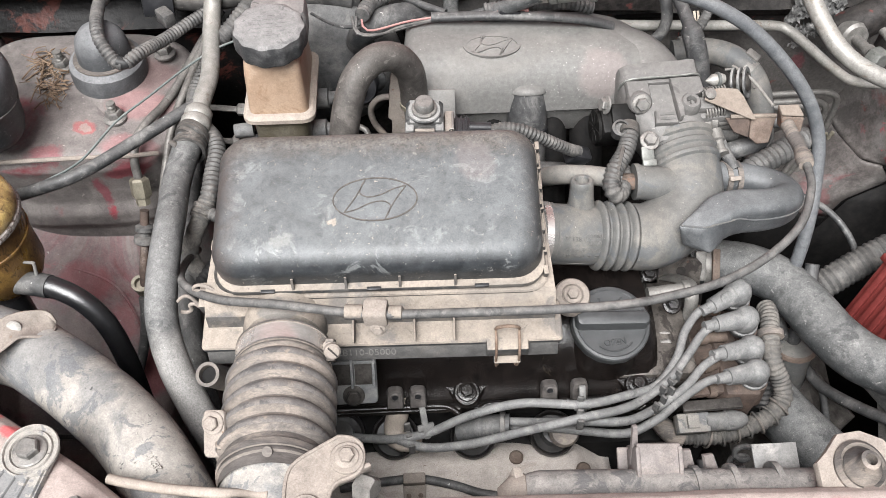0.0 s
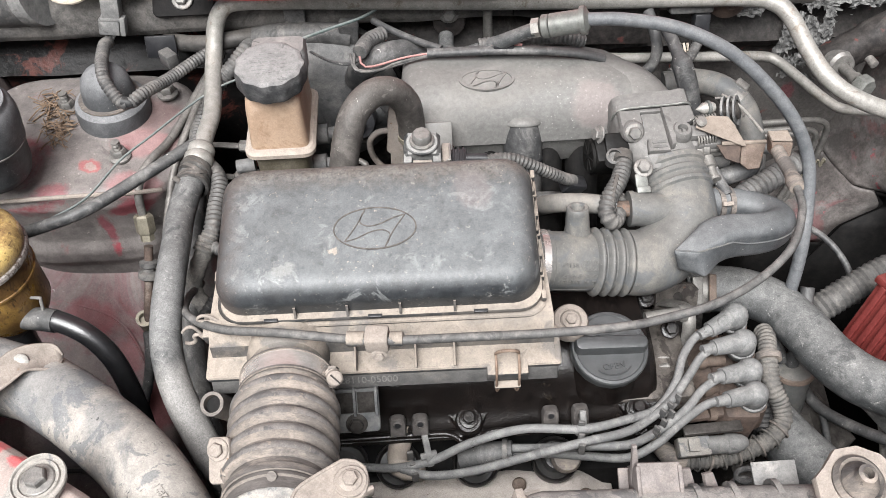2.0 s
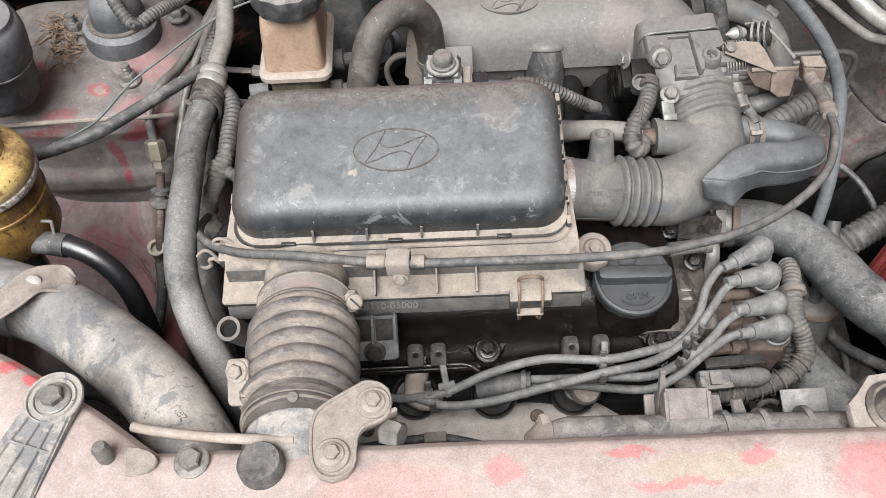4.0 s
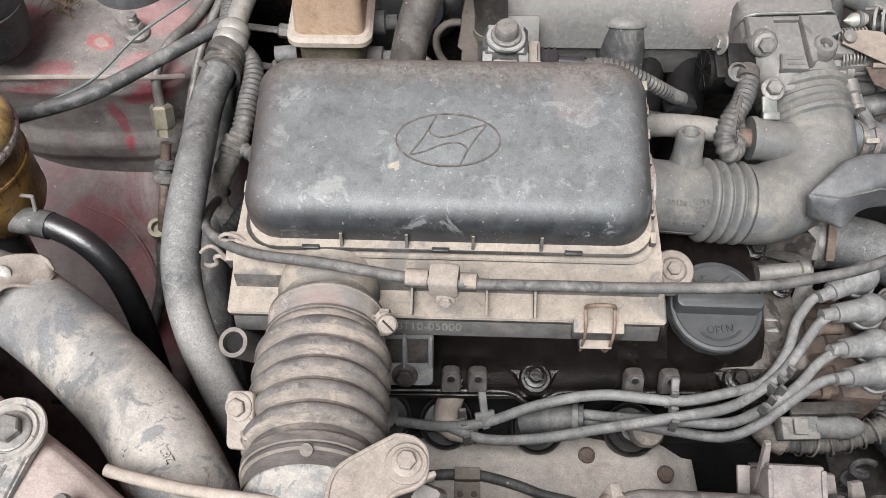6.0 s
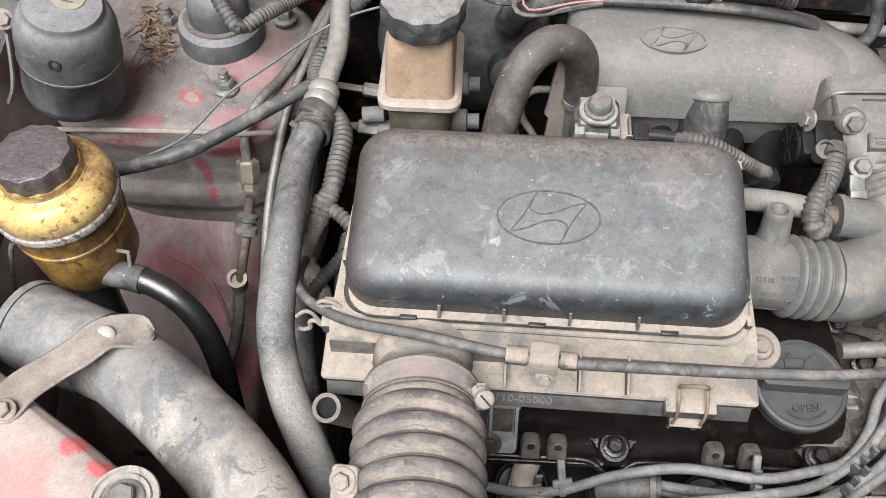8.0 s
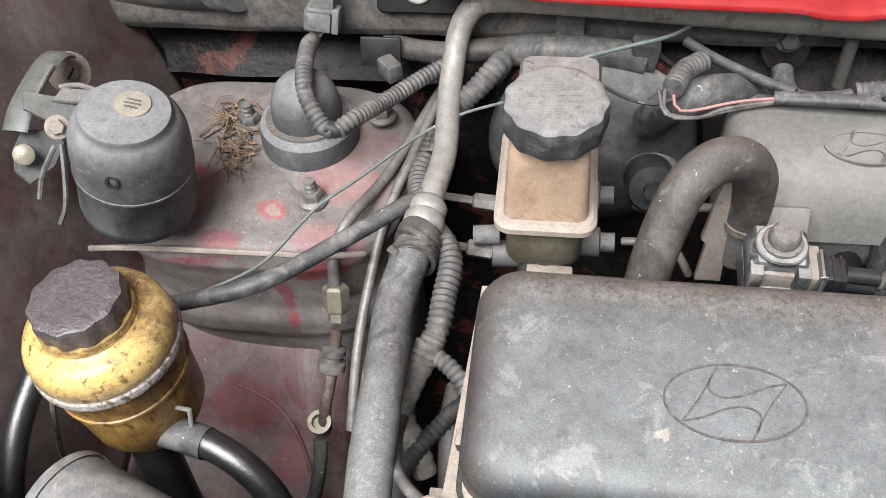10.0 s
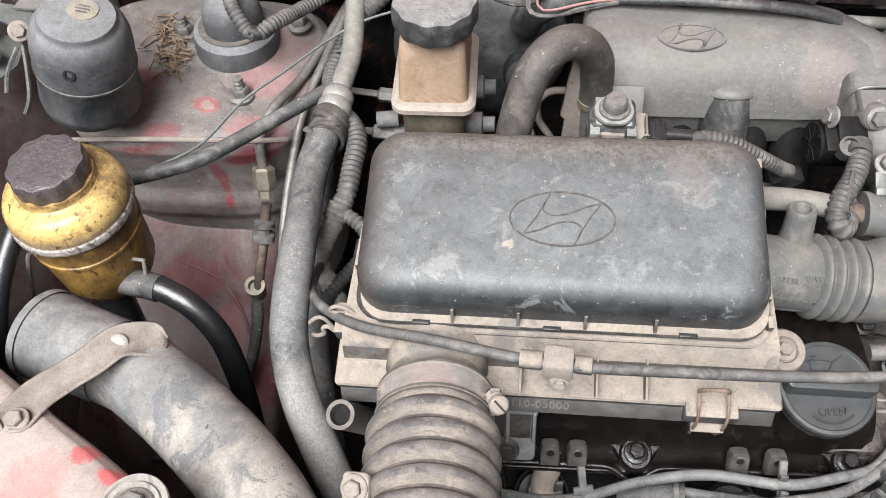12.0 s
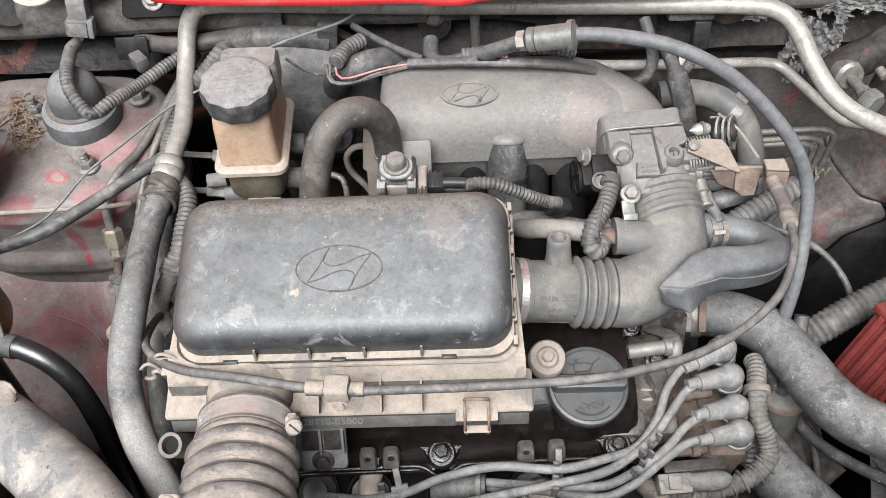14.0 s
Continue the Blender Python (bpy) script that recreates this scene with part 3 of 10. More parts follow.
M_CROSS = paint("dust_filmed_red_paint", (0.36, 0.15, 0.14), (0.38, 0.20, 0.185), (0.31, 0.258, 0.235), 1.35, 9.0, low=0.86, patches=[((0.145, 0.137, 0.347), (0.052, 0.011, 0.02), (0.30, 0.255, 0.205), 0.9), ((0.235, 0.125, 0.352), (0.032, 0.03, 0.02), (0.42, 0.12, 0.13), 0.5), ((0.172, 0.143, 0.35), (0.013, 0.007, 0.02), (0.43, 0.10, 0.115), 0.55), ((0.120, 0.1275, 0.346), (0.030, 0.0035, 0.02), (0.42, 0.10, 0.11), 0.45), ((0.098, 0.150, 0.343), (0.020, 0.003, 0.02), (0.43, 0.10, 0.11), 0.5), ((0.025, 0.143, 0.338), (0.012, 0.010, 0.02), (0.43, 0.12, 0.13), 0.4), ((-0.277, 0.237, 0.337), (0.013, 0.008, 0.02), (0.45, 0.06, 0.07), 0.7), ((-0.256, 0.223, 0.337), (0.013, 0.008, 0.02), (0.45, 0.06, 0.07), 0.75), ((-0.30, 0.20, 0.325), (0.03, 0.04, 0.02), (0.40, 0.17, 0.16), 0.6), ((-0.04, 0.135, 0.337), (0.05, 0.02, 0.02), (0.36, 0.21, 0.195), 0.5)])
# first patch is a broad paler area low on the right of the wall
M_FIREWALL = mat("grimy_firewall", (0.012, 0.011, 0.011), (0.034, 0.030, 0.028), 0.5, dust=0.36, coarse=12, bump=0.4, grit=180, dust_color=(0.135, 0.126, 0.118), side=0.9, up=0.3, lie_from=0.1, spots=(0.12, 0.035, 0.03), spot_scale=60, spot_size=0.12, lumps=0.2, uneven=0.3, spec=0.12, patches=(((0.47, 0.72, 0.17), (0.13, 0.08, 0.10), (0.120, 0.112, 0.105), 0.55), ((0.350, 0.705, 0.318), (0.030, 0.06, 0.018), (0.09, 0.034, 0.032), 0.7), ((0.437, 0.71, 0.190), (0.010, 0.05, 0.012), (0.15, 0.04, 0.05), 0.6)))
M_BOOSTER = mat("dull_dark_booster_paint", (0.045, 0.046, 0.047), (0.085, 0.085, 0.086), 0.5, dust=0.6, coarse=18, bump=0.2, side=0.7, up=0.4, lie_from=-0.1, dust_color=(0.215, 0.206, 0.196))
M_COWL = mat("dust_coated_cowl_paint", (0.05, 0.048, 0.046), (0.10, 0.095, 0.09), 0.6, dust=0.75, coarse=14, bump=0.2, grit=240, dust_color=(0.125, 0.116, 0.107), side=0.9, up=0.4, lie_from=-0.2, spec=0.12, stains=(((0.035, 0.033, 0.031), 18.0, 0.57, 0.7), ((0.16, 0.10, 0.075), 24.0, 0.62, 0.5)))
M_FIREDARK = mat("near_black_rust_specked_metal", (0.005, 0.005, 0.005), (0.012, 0.011, 0.011), 0.40, spec=0.10, dust=0.10, coarse=16, bump=0.5, grit=160, side=0.4, up=0.08, lie_from=0.3, dust_color=(0.08, 0.072, 0.066), lumps=0.5, stains=(((0.075, 0.026, 0.020), 26.0, 0.53, 0.85), ((0.11, 0.10, 0.09), 70.0, 0.67, 0.6)))
M_WING = mat("grimy_grey_wing_panel", (0.05, 0.043, 0.041), (0.11, 0.098, 0.092), 0.5, dust=0.7, coarse=10, bump=0.3, grit=180, dust_color=(0.140, 0.130, 0.123), side=0.9, up=0.2, lie_from=0.0, spots=(0.20, 0.05, 0.06), spot_scale=45, spot_size=0.14, grime=0.45, lumps=0.1, stains=(((0.12, 0.045, 0.048), 9.0, 0.55, 0.55), ((0.05, 0.045, 0.043), 14.0, 0.56, 0.7), ((0.30, 0.285, 0.27), 90.0, 0.66, 0.6), ((0.10, 0.035, 0.03), 55.0, 0.64, 0.7)))
M_SEALANT = mat("flaking_sound_deadener", (0.03, 0.03, 0.03), (0.20, 0.197, 0.19), 0.75, fine=150, coarse=40, bump=0.6, grit=260)


# ---- shape helpers ----
def part(name, bm, material, parent=None, label="", flat=False, angle=38.0):
    """Link a bmesh as one mesh object, under a thing or a part."""
    me = bpy.data.meshes.new(name)
    bmesh.ops.recalc_face_normals(bm, faces=bm.faces)
    bm.to_mesh(me)
    bm.free()
    me.materials.append(material)
    if not flat:
        me.polygons.foreach_set("use_smooth", [True] * len(me.polygons))
        me.set_sharp_from_angle(angle=radians(angle))
    return hang(name, me, parent, label)


def hang(name, me, parent=None, label="", m=None):
    """An object on a mesh whose points are in the place's own axes, hung under its parent."""
    ob = new(name, me)
    if m is not None:
        ob.matrix_basis = m
    if parent is not None:
        ob.parent = parent
        if parent.type == "EMPTY":
            ob.matrix_parent_inverse = Matrix.Translation(-parent.location)
        else:
            ob.matrix_parent_inverse = parent.matrix_basis.inverted()
    if label:
        ob["label"] = label
    return ob


def thing(name, label, category, base, group="", kind=""):
    e = new(name)
    e.empty_display_size = 0.02
    e.location = base
    return tagged(e, label, category, group, kind)


def solo(name, bm, material, label, category, group="", kind="", angle=38.0):
    return tagged(part(name, bm, material, angle=angle), label, category, group, kind)


def curve_points(pts, step):
    """Catmull-Rom through pts, in even steps."""
    p = [Vector(q) for q in pts]
    p = [p[0] * 2 - p[1]] + p + [p[-1] * 2 - p[-2]]
    dense = []
    for i in range(1, len(p) - 2):
        a, b, c, d = p[i - 1:i + 3]
        n = max(4, int((c - b).length / step) + 2)
        for k in range(n):
            t = k / n
            dense.append(0.5 * ((2 * b) + (c - a) * t + (2 * a - 5 * b + 4 * c - d) * t * t + (3 * b - a - 3 * c + d) * t ** 3))
    dense.append(p[-2])
    out, acc = [dense[0]], 0.0
    for u, v in zip(dense, dense[1:]):
        seg = (v - u).length
        while acc + seg >= step:
            u = u.lerp(v, (step - acc) / seg)
            out.append(u)
            seg = (v - u).length
            acc = 0.0
        acc += seg
    if (out[-1] - dense[-1]).length > step * 0.3:
        out.append(dense[-1])
    return out


def add_tube(bm, pts, r, n=14, step=0.006, rfun=None, caps=True, hollow=0.0, flat_=1.0, wobble=0.0):
    """Sweep a circle along pts. rfun(s, length) scales the radius; flat_ squashes it."""
    c = curve_points(pts, step)
    total = sum((b - a).length for a, b in zip(c, c[1:]))
    up = Vector((0, 0, 1))
    rings, s, prev = [], 0.0, None
    for i, q in enumerate(c):
        t = ((c[i + 1] if i + 1 < len(c) else q) - (c[i - 1] if i else q)).normalized()
        if prev is None:
            side = t.cross(up)
            if side.length < 0.1:
                side = t.cross(Vector((0, 1, 0)))
            side.normalize()
        else:
            side = (prev - t * prev.dot(t)).normalized()
        prev = side
        other = t.cross(side)
        if i:
            s += (q - c[i - 1]).length
        rr = r * (rfun(s, total) if rfun else 1.0)
        ring = []
        for k in range(n):
            a = 2 * math.pi * k / n
            w = 1.0
            if wobble:
                w += wobble * noise.noise((q + side * math.cos(a) * r + other * math.sin(a) * r) * 60)
            ring.append(bm.verts.new(q + (side * math.cos(a) + other * math.sin(a) * flat_) * rr * w))
        rings.append(ring)
    for a, b in zip(rings, rings[1:]):
        for k in range(n):
            bm.faces.new((a[k], a[(k + 1) % n], b[(k + 1) % n], b[k]))
    if hollow:
        for ring, nxt in ((rings[0], rings[1]), (rings[-1], rings[-2])):
            cen = sum((v.co for v in ring), Vector()) / n
            cen2 = sum((v.co for v in nxt), Vector()) / n
            inward = (cen2 - cen).normalized()
            inner = [bm.verts.new(cen + (v.co - cen) * hollow) for v in ring]
            deep = [bm.verts.new(v.co + inward * min(r * 4.5, total * 0.6)) for v in inner]
            for k in range(n):
                j = (k + 1) % n
                bm.faces.new((ring[k], ring[j], inner[j], inner[k]))
                bm.faces.new((inner[k], inner[j], deep[j], deep[k]))
            bm.faces.new(deep)
    elif caps:
        bm.faces.new(rings[0])
        bm.faces.new(rings[-1])
    return bm


def tube(pts, r, **kw):
    return add_tube(bmesh.new(), pts, r, **kw)


def ribbed(pitch, depth, plain=0.0):
    """Radius along a corrugated tube; plain leaves smooth cuffs at both ends."""
    def f(s, total):
        if s < plain or s > total - plain:
            return 1.0
        return 1.0 - depth * (0.5 + 0.5 * math.cos(2 * math.pi * s / pitch))
    return f


def add_lathe(bm, profile, n=32, m=None, caps=True):
    m = m or Matrix()
    rings = [[bm.verts.new(m @ Vector((r * math.cos(2 * math.pi * k / n), r * math.sin(2 * math.pi * k / n), z))) for k in range(n)] for r, z in profile]
    for a, b in zip(rings, rings[1:]):
        for k in range(n):
            bm.faces.new((a[k], a[(k + 1) % n], b[(k + 1) % n], b[k]))
    if caps:
        bm.faces.new(rings[0])
        bm.faces.new(rings[-1])
    return bm


def lathe(profile, n=32, m=None, caps=True):
    return add_lathe(bmesh.new(), profile, n, m, caps)


def add_box(bm, sx, sy, sz, m=None, bevel=0.0, seg=2):
    r = bmesh.ops.create_cube(bm, size=1.0, matrix=(m or Matrix()) @ Matrix.Diagonal((sx, sy, sz, 1)))
    if bevel:
        edges = list({e for v in r["verts"] for e in v.link_edges})
        bmesh.ops.bevel(bm, geom=edges, offset=bevel, segments=seg, affect="EDGES", profile=0.5)
    return bm


def box(sx, sy, sz, m=None, bevel=0.0, seg=2):
    return add_box(bmesh.new(), sx, sy, sz, m, bevel, seg)


def rrect(w, d, r, n=6, cx=0.0, cy=0.0):
    out = []
    for qx, qy, a0 in ((1, 1, 0), (-1, 1, 90), (-1, -1, 180), (1, -1, 270)):
        for k in range(n + 1):
            a = radians(a0 + 90 * k / n)
            out.append((cx + qx * (w / 2 - r) + r * math.cos(a), cy + qy * (d / 2 - r) + r * math.sin(a)))
    return out


def add_loft(bm, rings, m=None, caps=True):
    """Join outlines [(points, z), ...] of equal count."""
    m = m or Matrix()
    vs = [[bm.verts.new(m @ Vector((x, y, z))) for x, y in pts] for pts, z in rings]
    n = len(vs[0])
    for a, b in zip(vs, vs[1:]):
        for k in range(n):
            bm.faces.new((a[k], a[(k + 1) % n], b[(k + 1) % n], b[k]))
    if caps:
        bm.faces.new(vs[0])
        bm.faces.new(vs[-1])
    return bm


def loft(rings, m=None, caps=True):
    return add_loft(bmesh.new(), rings, m, caps)


def add_plate(bm, outline, h, m=None, bevel=0.0008):
    """A flat plate of thickness h over an outline, from z = 0 upwards, with its upper edge rounded."""
    cx = sum(p[0] for p in outline) / len(outline)
    cy = sum(p[1] for p in outline) / len(outline)
    size = max(math.hypot(p[0] - cx, p[1] - cy) for p in outline)
    k = 1 - bevel / size
    inner = [(cx + (x - cx) * k, cy + (y - cy) * k) for x, y in outline]
    return add_loft(bm, [(outline, 0), (outline, h - bevel), (inner, h)], m)


def plate(outline, h, m=None, bevel=0.0008):
    return add_plate(bmesh.new(), outline, h, m, bevel)


def axis(at, to, up=(0, 0, 1)):
    """A frame at a point whose z axis goes towards another."""
    at, to = Vector(at), Vector(to)
    z = (to - at).normalized()
    x = Vector(up).cross(z)
    if x.length < 0.05:
        x = Vector((1, 0, 0)).cross(z)
    x.normalize()
    y = z.cross(x)
    m = Matrix((x, y, z)).transposed().to_4x4()
    m.translation = at
    return m


def bolt_mesh(name, flats, head, flange, material, washer=0.0014):
    bm = bmesh.new()
    r = flats / math.sqrt(3)
    add_lathe(bm, [(flange, 0), (flange, washer * 0.6), (flange * 0.92, washer), (r, washer * 1.3)], 24)
    hexo = [(r * math.cos(radians(60 * k)), r * math.sin(radians(60 * k))) for k in range(6)]
    add_loft(bm, [(hexo, washer), (hexo, head * 0.85), ([(x * 0.86, y * 0.86) for x, y in hexo], head)])
    me = bpy.data.meshes.new(name)
    bmesh.ops.recalc_face_normals(bm, faces=bm.faces)
    bm.to_mesh(me)
    bm.free()
    me.materials.append(material)
    return me


BOLT_S = bolt_mesh("bolt_small", 0.010, 0.006, 0.0085, M_BOLT)
BOLT_OILY = bolt_mesh("bolt_oily", 0.010, 0.007, 0.0085, M_OILY)
BOLT_DARK = bolt_mesh("bolt_dark", 0.010, 0.006, 0.0088, M_ENGINE)
BOLT_M = bolt_mesh("bolt_medium", 0.012, 0.007, 0.0105, M_BOLT)
BOLT_TAN = bolt_mesh("bolt_dusty", 0.0085, 0.005, 0.0075, M_TAN)
BOLT_XS = bolt_mesh("bolt_tiny", 0.0062, 0.004, 0.0056, M_TAN)
BOLT_L = bolt_mesh("bolt_large", 0.014, 0.008, 0.013, M_BOLT)


def bolt(me, at, to, parent, spin=0, label="", name="bolt"):
    return hang(name, me, parent, label, axis(at, to) @ pose(0, 0, 0, 0, 0, spin))


def writing(name, text, size, m, material, parent, depth=0.0004, label=""):
    """Raised letters in the built-in font, as a mesh."""
    cu = bpy.data.curves.new(name, "FONT")
    cu.body, cu.size, cu.extrude, cu.align_x, cu.align_y = text, size, depth, "CENTER", "CENTER"
    tmp = bpy.data.objects.new(name, cu)
    scene.collection.objects.link(tmp)
    dg = bpy.context.evaluated_depsgraph_get()
    dg.update()
    me = bpy.data.meshes.new_from_object(tmp.evaluated_get(dg))
    bpy.data.objects.remove(tmp)
    me.materials.clear()
    me.materials.append(material)
    me.transform(m)
    return hang(name, me, parent, label)


def ellipse_band(bm, a, b, wide, z, m, n=72, tall=0.0005):
    """A flat elliptic ring."""
    rows = []
    for k in range(n):
        t = 2 * math.pi * k / n
        c, s = math.cos(t), math.sin(t)
        rows.append([bm.verts.new(m @ Vector(p)) for p in ((a * c, b * s, z - 0.001), (a * c, b * s, z + tall), ((a - wide) * c, (b - wide) * s, z + tall), ((a - wide) * c, (b - wide) * s, z - 0.001))])
    for k in range(n):
        u, v = rows[k], rows[(k + 1) % n]
        for j in range(3):
            bm.faces.new((u[j], v[j], v[j + 1], u[j + 1]))


def add_emblem(bm, a, b, m, line, tall, z=0.0):
    """A plain oval with two slanted bars and two bowed strokes."""
    ellipse_band(bm, a, b, line * 1.25, z, m, tall=tall)

    def stroke(pts, w):
        c = curve_points([(x * a, y * b, z) for x, y in pts], a * 0.06)
        vs = []
        for i, q in enumerate(c):
            t = (c[min(i + 1, len(c) - 1)] - c[max(i - 1, 0)]).normalized()
            s = Vector((-t.y, t.x, 0)) * w * 0.5
            vs.append([bm.verts.new(m @ (q + o)) for o in (s + Vector((0, 0, -0.001)), s + Vector((0, 0, tall)), -s + Vector((0, 0, tall)), -s + Vector((0, 0, -0.001)))])
        for u, v in zip(vs, vs[1:]):
            for j in range(3):
                bm.faces.new((u[j], v[j], v[j + 1], u[j + 1]))
        bm.faces.new(vs[0])
        bm.faces.new(vs[-1])
    stroke([(-0.72, -0.58), (-0.45, 0.14), (-0.24, 0.90)], line)
    stroke([(0.72, 0.58), (0.45, -0.14), (0.24, -0.90)], line)
    stroke([(-0.30, 0.74), (-0.36, 0.30), (-0.16, 0.10), (0.14, 0.20), (0.42, 0.44), (0.70, 0.58)], line)
    stroke([(0.30, -0.74), (0.36, -0.30), (0.16, -0.10), (-0.14, -0.20), (-0.42, -0.44), (-0.70, -0.58)], line)


# ---- the setting: ground, engine bay walls ----
solo("ground", box(400, 400, 0.1, pose(0, 0, -0.60)), M_ASPHALT, "dark asphalt ground under the car", "ground", kind="structure")


def sheet(name, fn, nu, nv, material, label, thick=0.0, category="body panel"):
    """A pressed sheet from fn(u, v)."""
    bm = bmesh.new()
    g = [[bm.verts.new(fn(i / nu, j / nv)) for j in range(nv + 1)] for i in range(nu + 1)]
    for i in range(nu):
        for j in range(nv):
            bm.faces.new((g[i][j], g[i + 1][j], g[i + 1][j + 1], g[i][j + 1]))
    ob = solo(name, bm, material, label, category, kind="structure", angle=50)
    if thick:
        so = ob.modifiers.new("thickness", "SOLIDIFY")
        so.thickness, so.offset = thick, -1
    return ob


def smooth01(a, b, x):
    t = min(1, max(0, (x - a) / (b - a)))
    return t * t * (3 - 2 * t)


def bumps(x, y, z, k=0.0015, f=24):
    return k * noise.noise(Vector((x * f, y * f, z * f)))


def firewall_at(u, v):
    x = -0.62 + 1.35 * u
    z = -0.45 + 0.80 * v
    y = 0.725 + 0.012 * smooth01(0.18, 0.24, z) - 0.10 * smooth01(0.05, -0.35, z)
    y -= 0.02 * math.exp(-((z - 0.27) / 0.012) ** 2)
    return Vector((x, y + bumps(x, 0, z, 0.003, 18), z))


sheet("wall_firewall", lambda u, v: firewall_at(0.36 + 0.64 * u, v), 90, 90, M_FIREWALL, "grimy grey firewall sheet metal behind the engine", 0.004, "firewall")
# same wall shape, in near-black with rust stains
sheet("wall_firewall_side", lambda u, v: firewall_at(0.3604 * u, v) + Vector((0, 0.0025, 0)), 50, 90, M_FIREDARK, "near-black firewall corner with rust behind the strut tower", 0.004, "firewall")


def cowl_at(u, v):
    x = -0.62 + 1.35 * u
    prof = [(0.722, 0.318), (0.704, 0.322), (0.700, 0.330), (0.702, 0.350), (0.712, 0.362), (0.76, 0.372), (0.90, 0.380)]
    k = v * (len(prof) - 1)
    i = min(int(k), len(prof) - 2)
    y, z = (prof[i][j] + (prof[i + 1][j] - prof[i][j]) * (k - i) for j in (0, 1))
    return Vector((x, y + bumps(x, y, z, 0.003, 12), z + bumps(x, z, y, 0.002, 20)))


sheet("trim_cowl", cowl_at, 110, 18, M_COWL, "dusty pressed cowl lip above the firewall", 0.003, "cowl")


def hood_at(u, v):
    x = -0.20 + 0.54 * u
    dip = 0.004 * smooth01(0.42, 0.46, u) - 0.004 * smooth01(0.50, 0.54, u)
    end = 0.024 * (1 - math.sin(math.pi * u) ** 0.6)
    y = 0.655 + end + 0.03 * v
    z = 0.377 - dip + 0.09 * v ** 1.4 + 0.004 * math.sin(math.pi * u) + 0.004 * math.sin(v * 3.1)
    return Vector((x, y, z))


sheet("trim_hood_edge", hood_at, 60, 12, M_RED, "glossy red painted rear edge of the raised hood", 0.012, "hood edge")


def hood_panel_at(u, v):
    """The raised hood over the bay, hinged behind the cowl, its underside seen by the engine."""
    x = -0.66 + 1.40 * u
    y = 0.715 - 0.41 * v
    z = 0.47 + 0.88 * v + 0.03 * math.sin(math.pi * v) + 0.01 * math.sin(math.pi * u)
    return Vector((x, y, z))


sheet("trim_hood_panel", hood_panel_at, 30, 20, M_HOOD, "dusty red underside of the raised hood", 0.012, "hood")


def arch_height(y):
    """Top of the wheel arch, falling towards the front."""
    steps = [(0.06, -0.20), (0.30, -0.05), (0.35, 0.00), (0.40, 0.05), (0.44, 0.082), (0.465, 0.098), (0.488, 0.110), (0.50, 0.125), (0.512, 0.136), (0.545, 0.166), (0.74, 0.18)]
    for (a, za), (b, zb) in zip(steps, steps[1:]):
        if y <= b:
            return za + (zb - za) * (y - a) / (b - a)
    return steps[-1][1]


def left_fender_at(u, v):
    """Inner wing: from the outer rail inwards and down to the wheel arch, over it, then down to the floor."""
    y = 0.06 + 0.665 * u
    a = arch_height(y)
    prof = [(-0.54, 0.50), (-0.49, 0.45), (-0.455, 0.36), (-0.432, 0.27), (-0.415, max(a + 0.03, 0.18)), (-0.400, a + 0.008), (-0.34, a), (-0.285, a - 0.006), (-0.262, a - 0.025), (-0.250, min(-0.10, a - 0.1)), (-0.24, -0.45)]
    k = v * (len(prof) - 1)
    i = min(int(k), len(prof) - 2)
    x, z = (prof[i][j] + (prof[i + 1][j] - prof[i][j]) * (k - i) for j in (0, 1))
    return Vector((x + bumps(y, z, 1, 0.003, 14), y, z + bumps(x, y, 2, 0.003, 14)))


sheet("wall_left_wing", lambda u, v: left_fender_at(u, v * 0.45), 80, 40, M_WINGWALL, "grimy dark maroon inner wing wall", 0.003, "inner wing")
sheet("wall_wheel_arch", lambda u, v: left_fender_at(u, 0.4502 + v * 0.5498), 120, 50, M_SIDEWING, "dusty red wheel arch panel with worn paint", 0.003, "wheel arch")
solo("trim_arch_fold", tube([(-0.392, 0.516, 0.1475), (-0.349, 0.5105, 0.1370), (-0.312, 0.500, 0.1245), (-0.293, 0.483, 0.1090), (-0.281, 0.462, 0.092)], 0.0016, n=8), M_SIDEWING, "thin pressed edge across the wheel arch", "panel seam", kind="structure")


def tower_at(u, v):
    """Strut tower: flat top, rolled edge, stepped front."""
    a = math.pi * (0.0 + 2.0 * u)
    prof = [(0.0, 0.283), (0.6, 0.281), (0.92, 0.277), (1.0, 0.270), (1.02, 0.262), (0.985, 0.250), (0.955, 0.232), (0.955, 0.214), (1.00, 0.205), (1.025, 0.196), (1.02, 0.184), (0.98, 0.174), (0.96, 0.150), (0.96, 0.05)]
    k = v * (len(prof) - 1)
    i = min(int(k), len(prof) - 2)
    r, z = (prof[i][j] + (prof[i + 1][j] - prof[i][j]) * (k - i) for j in (0, 1))
    c, s = math.cos(a), math.sin(a)
    q = (abs(c) ** 3.2 + abs(s) ** 3.2) ** (-1 / 3.2)
    x = -0.322 + 0.108 * r * q * c
    y = 0.632 + (0.102 if s < 0 else 0.066) * r * q * s
    z += 0.10 * (y - 0.632) * (1 if z > 0.2 else 0.3)
    return Vector((x + bumps(x, y, z, 0.002, 20), y, z + bumps(x, y, z, 0.002, 22)))


sheet("wall_strut_tower", tower_at, 96, 60, M_FENDER, "dark red strut tower with scuffed dusty paint", 0.0, "strut tower")


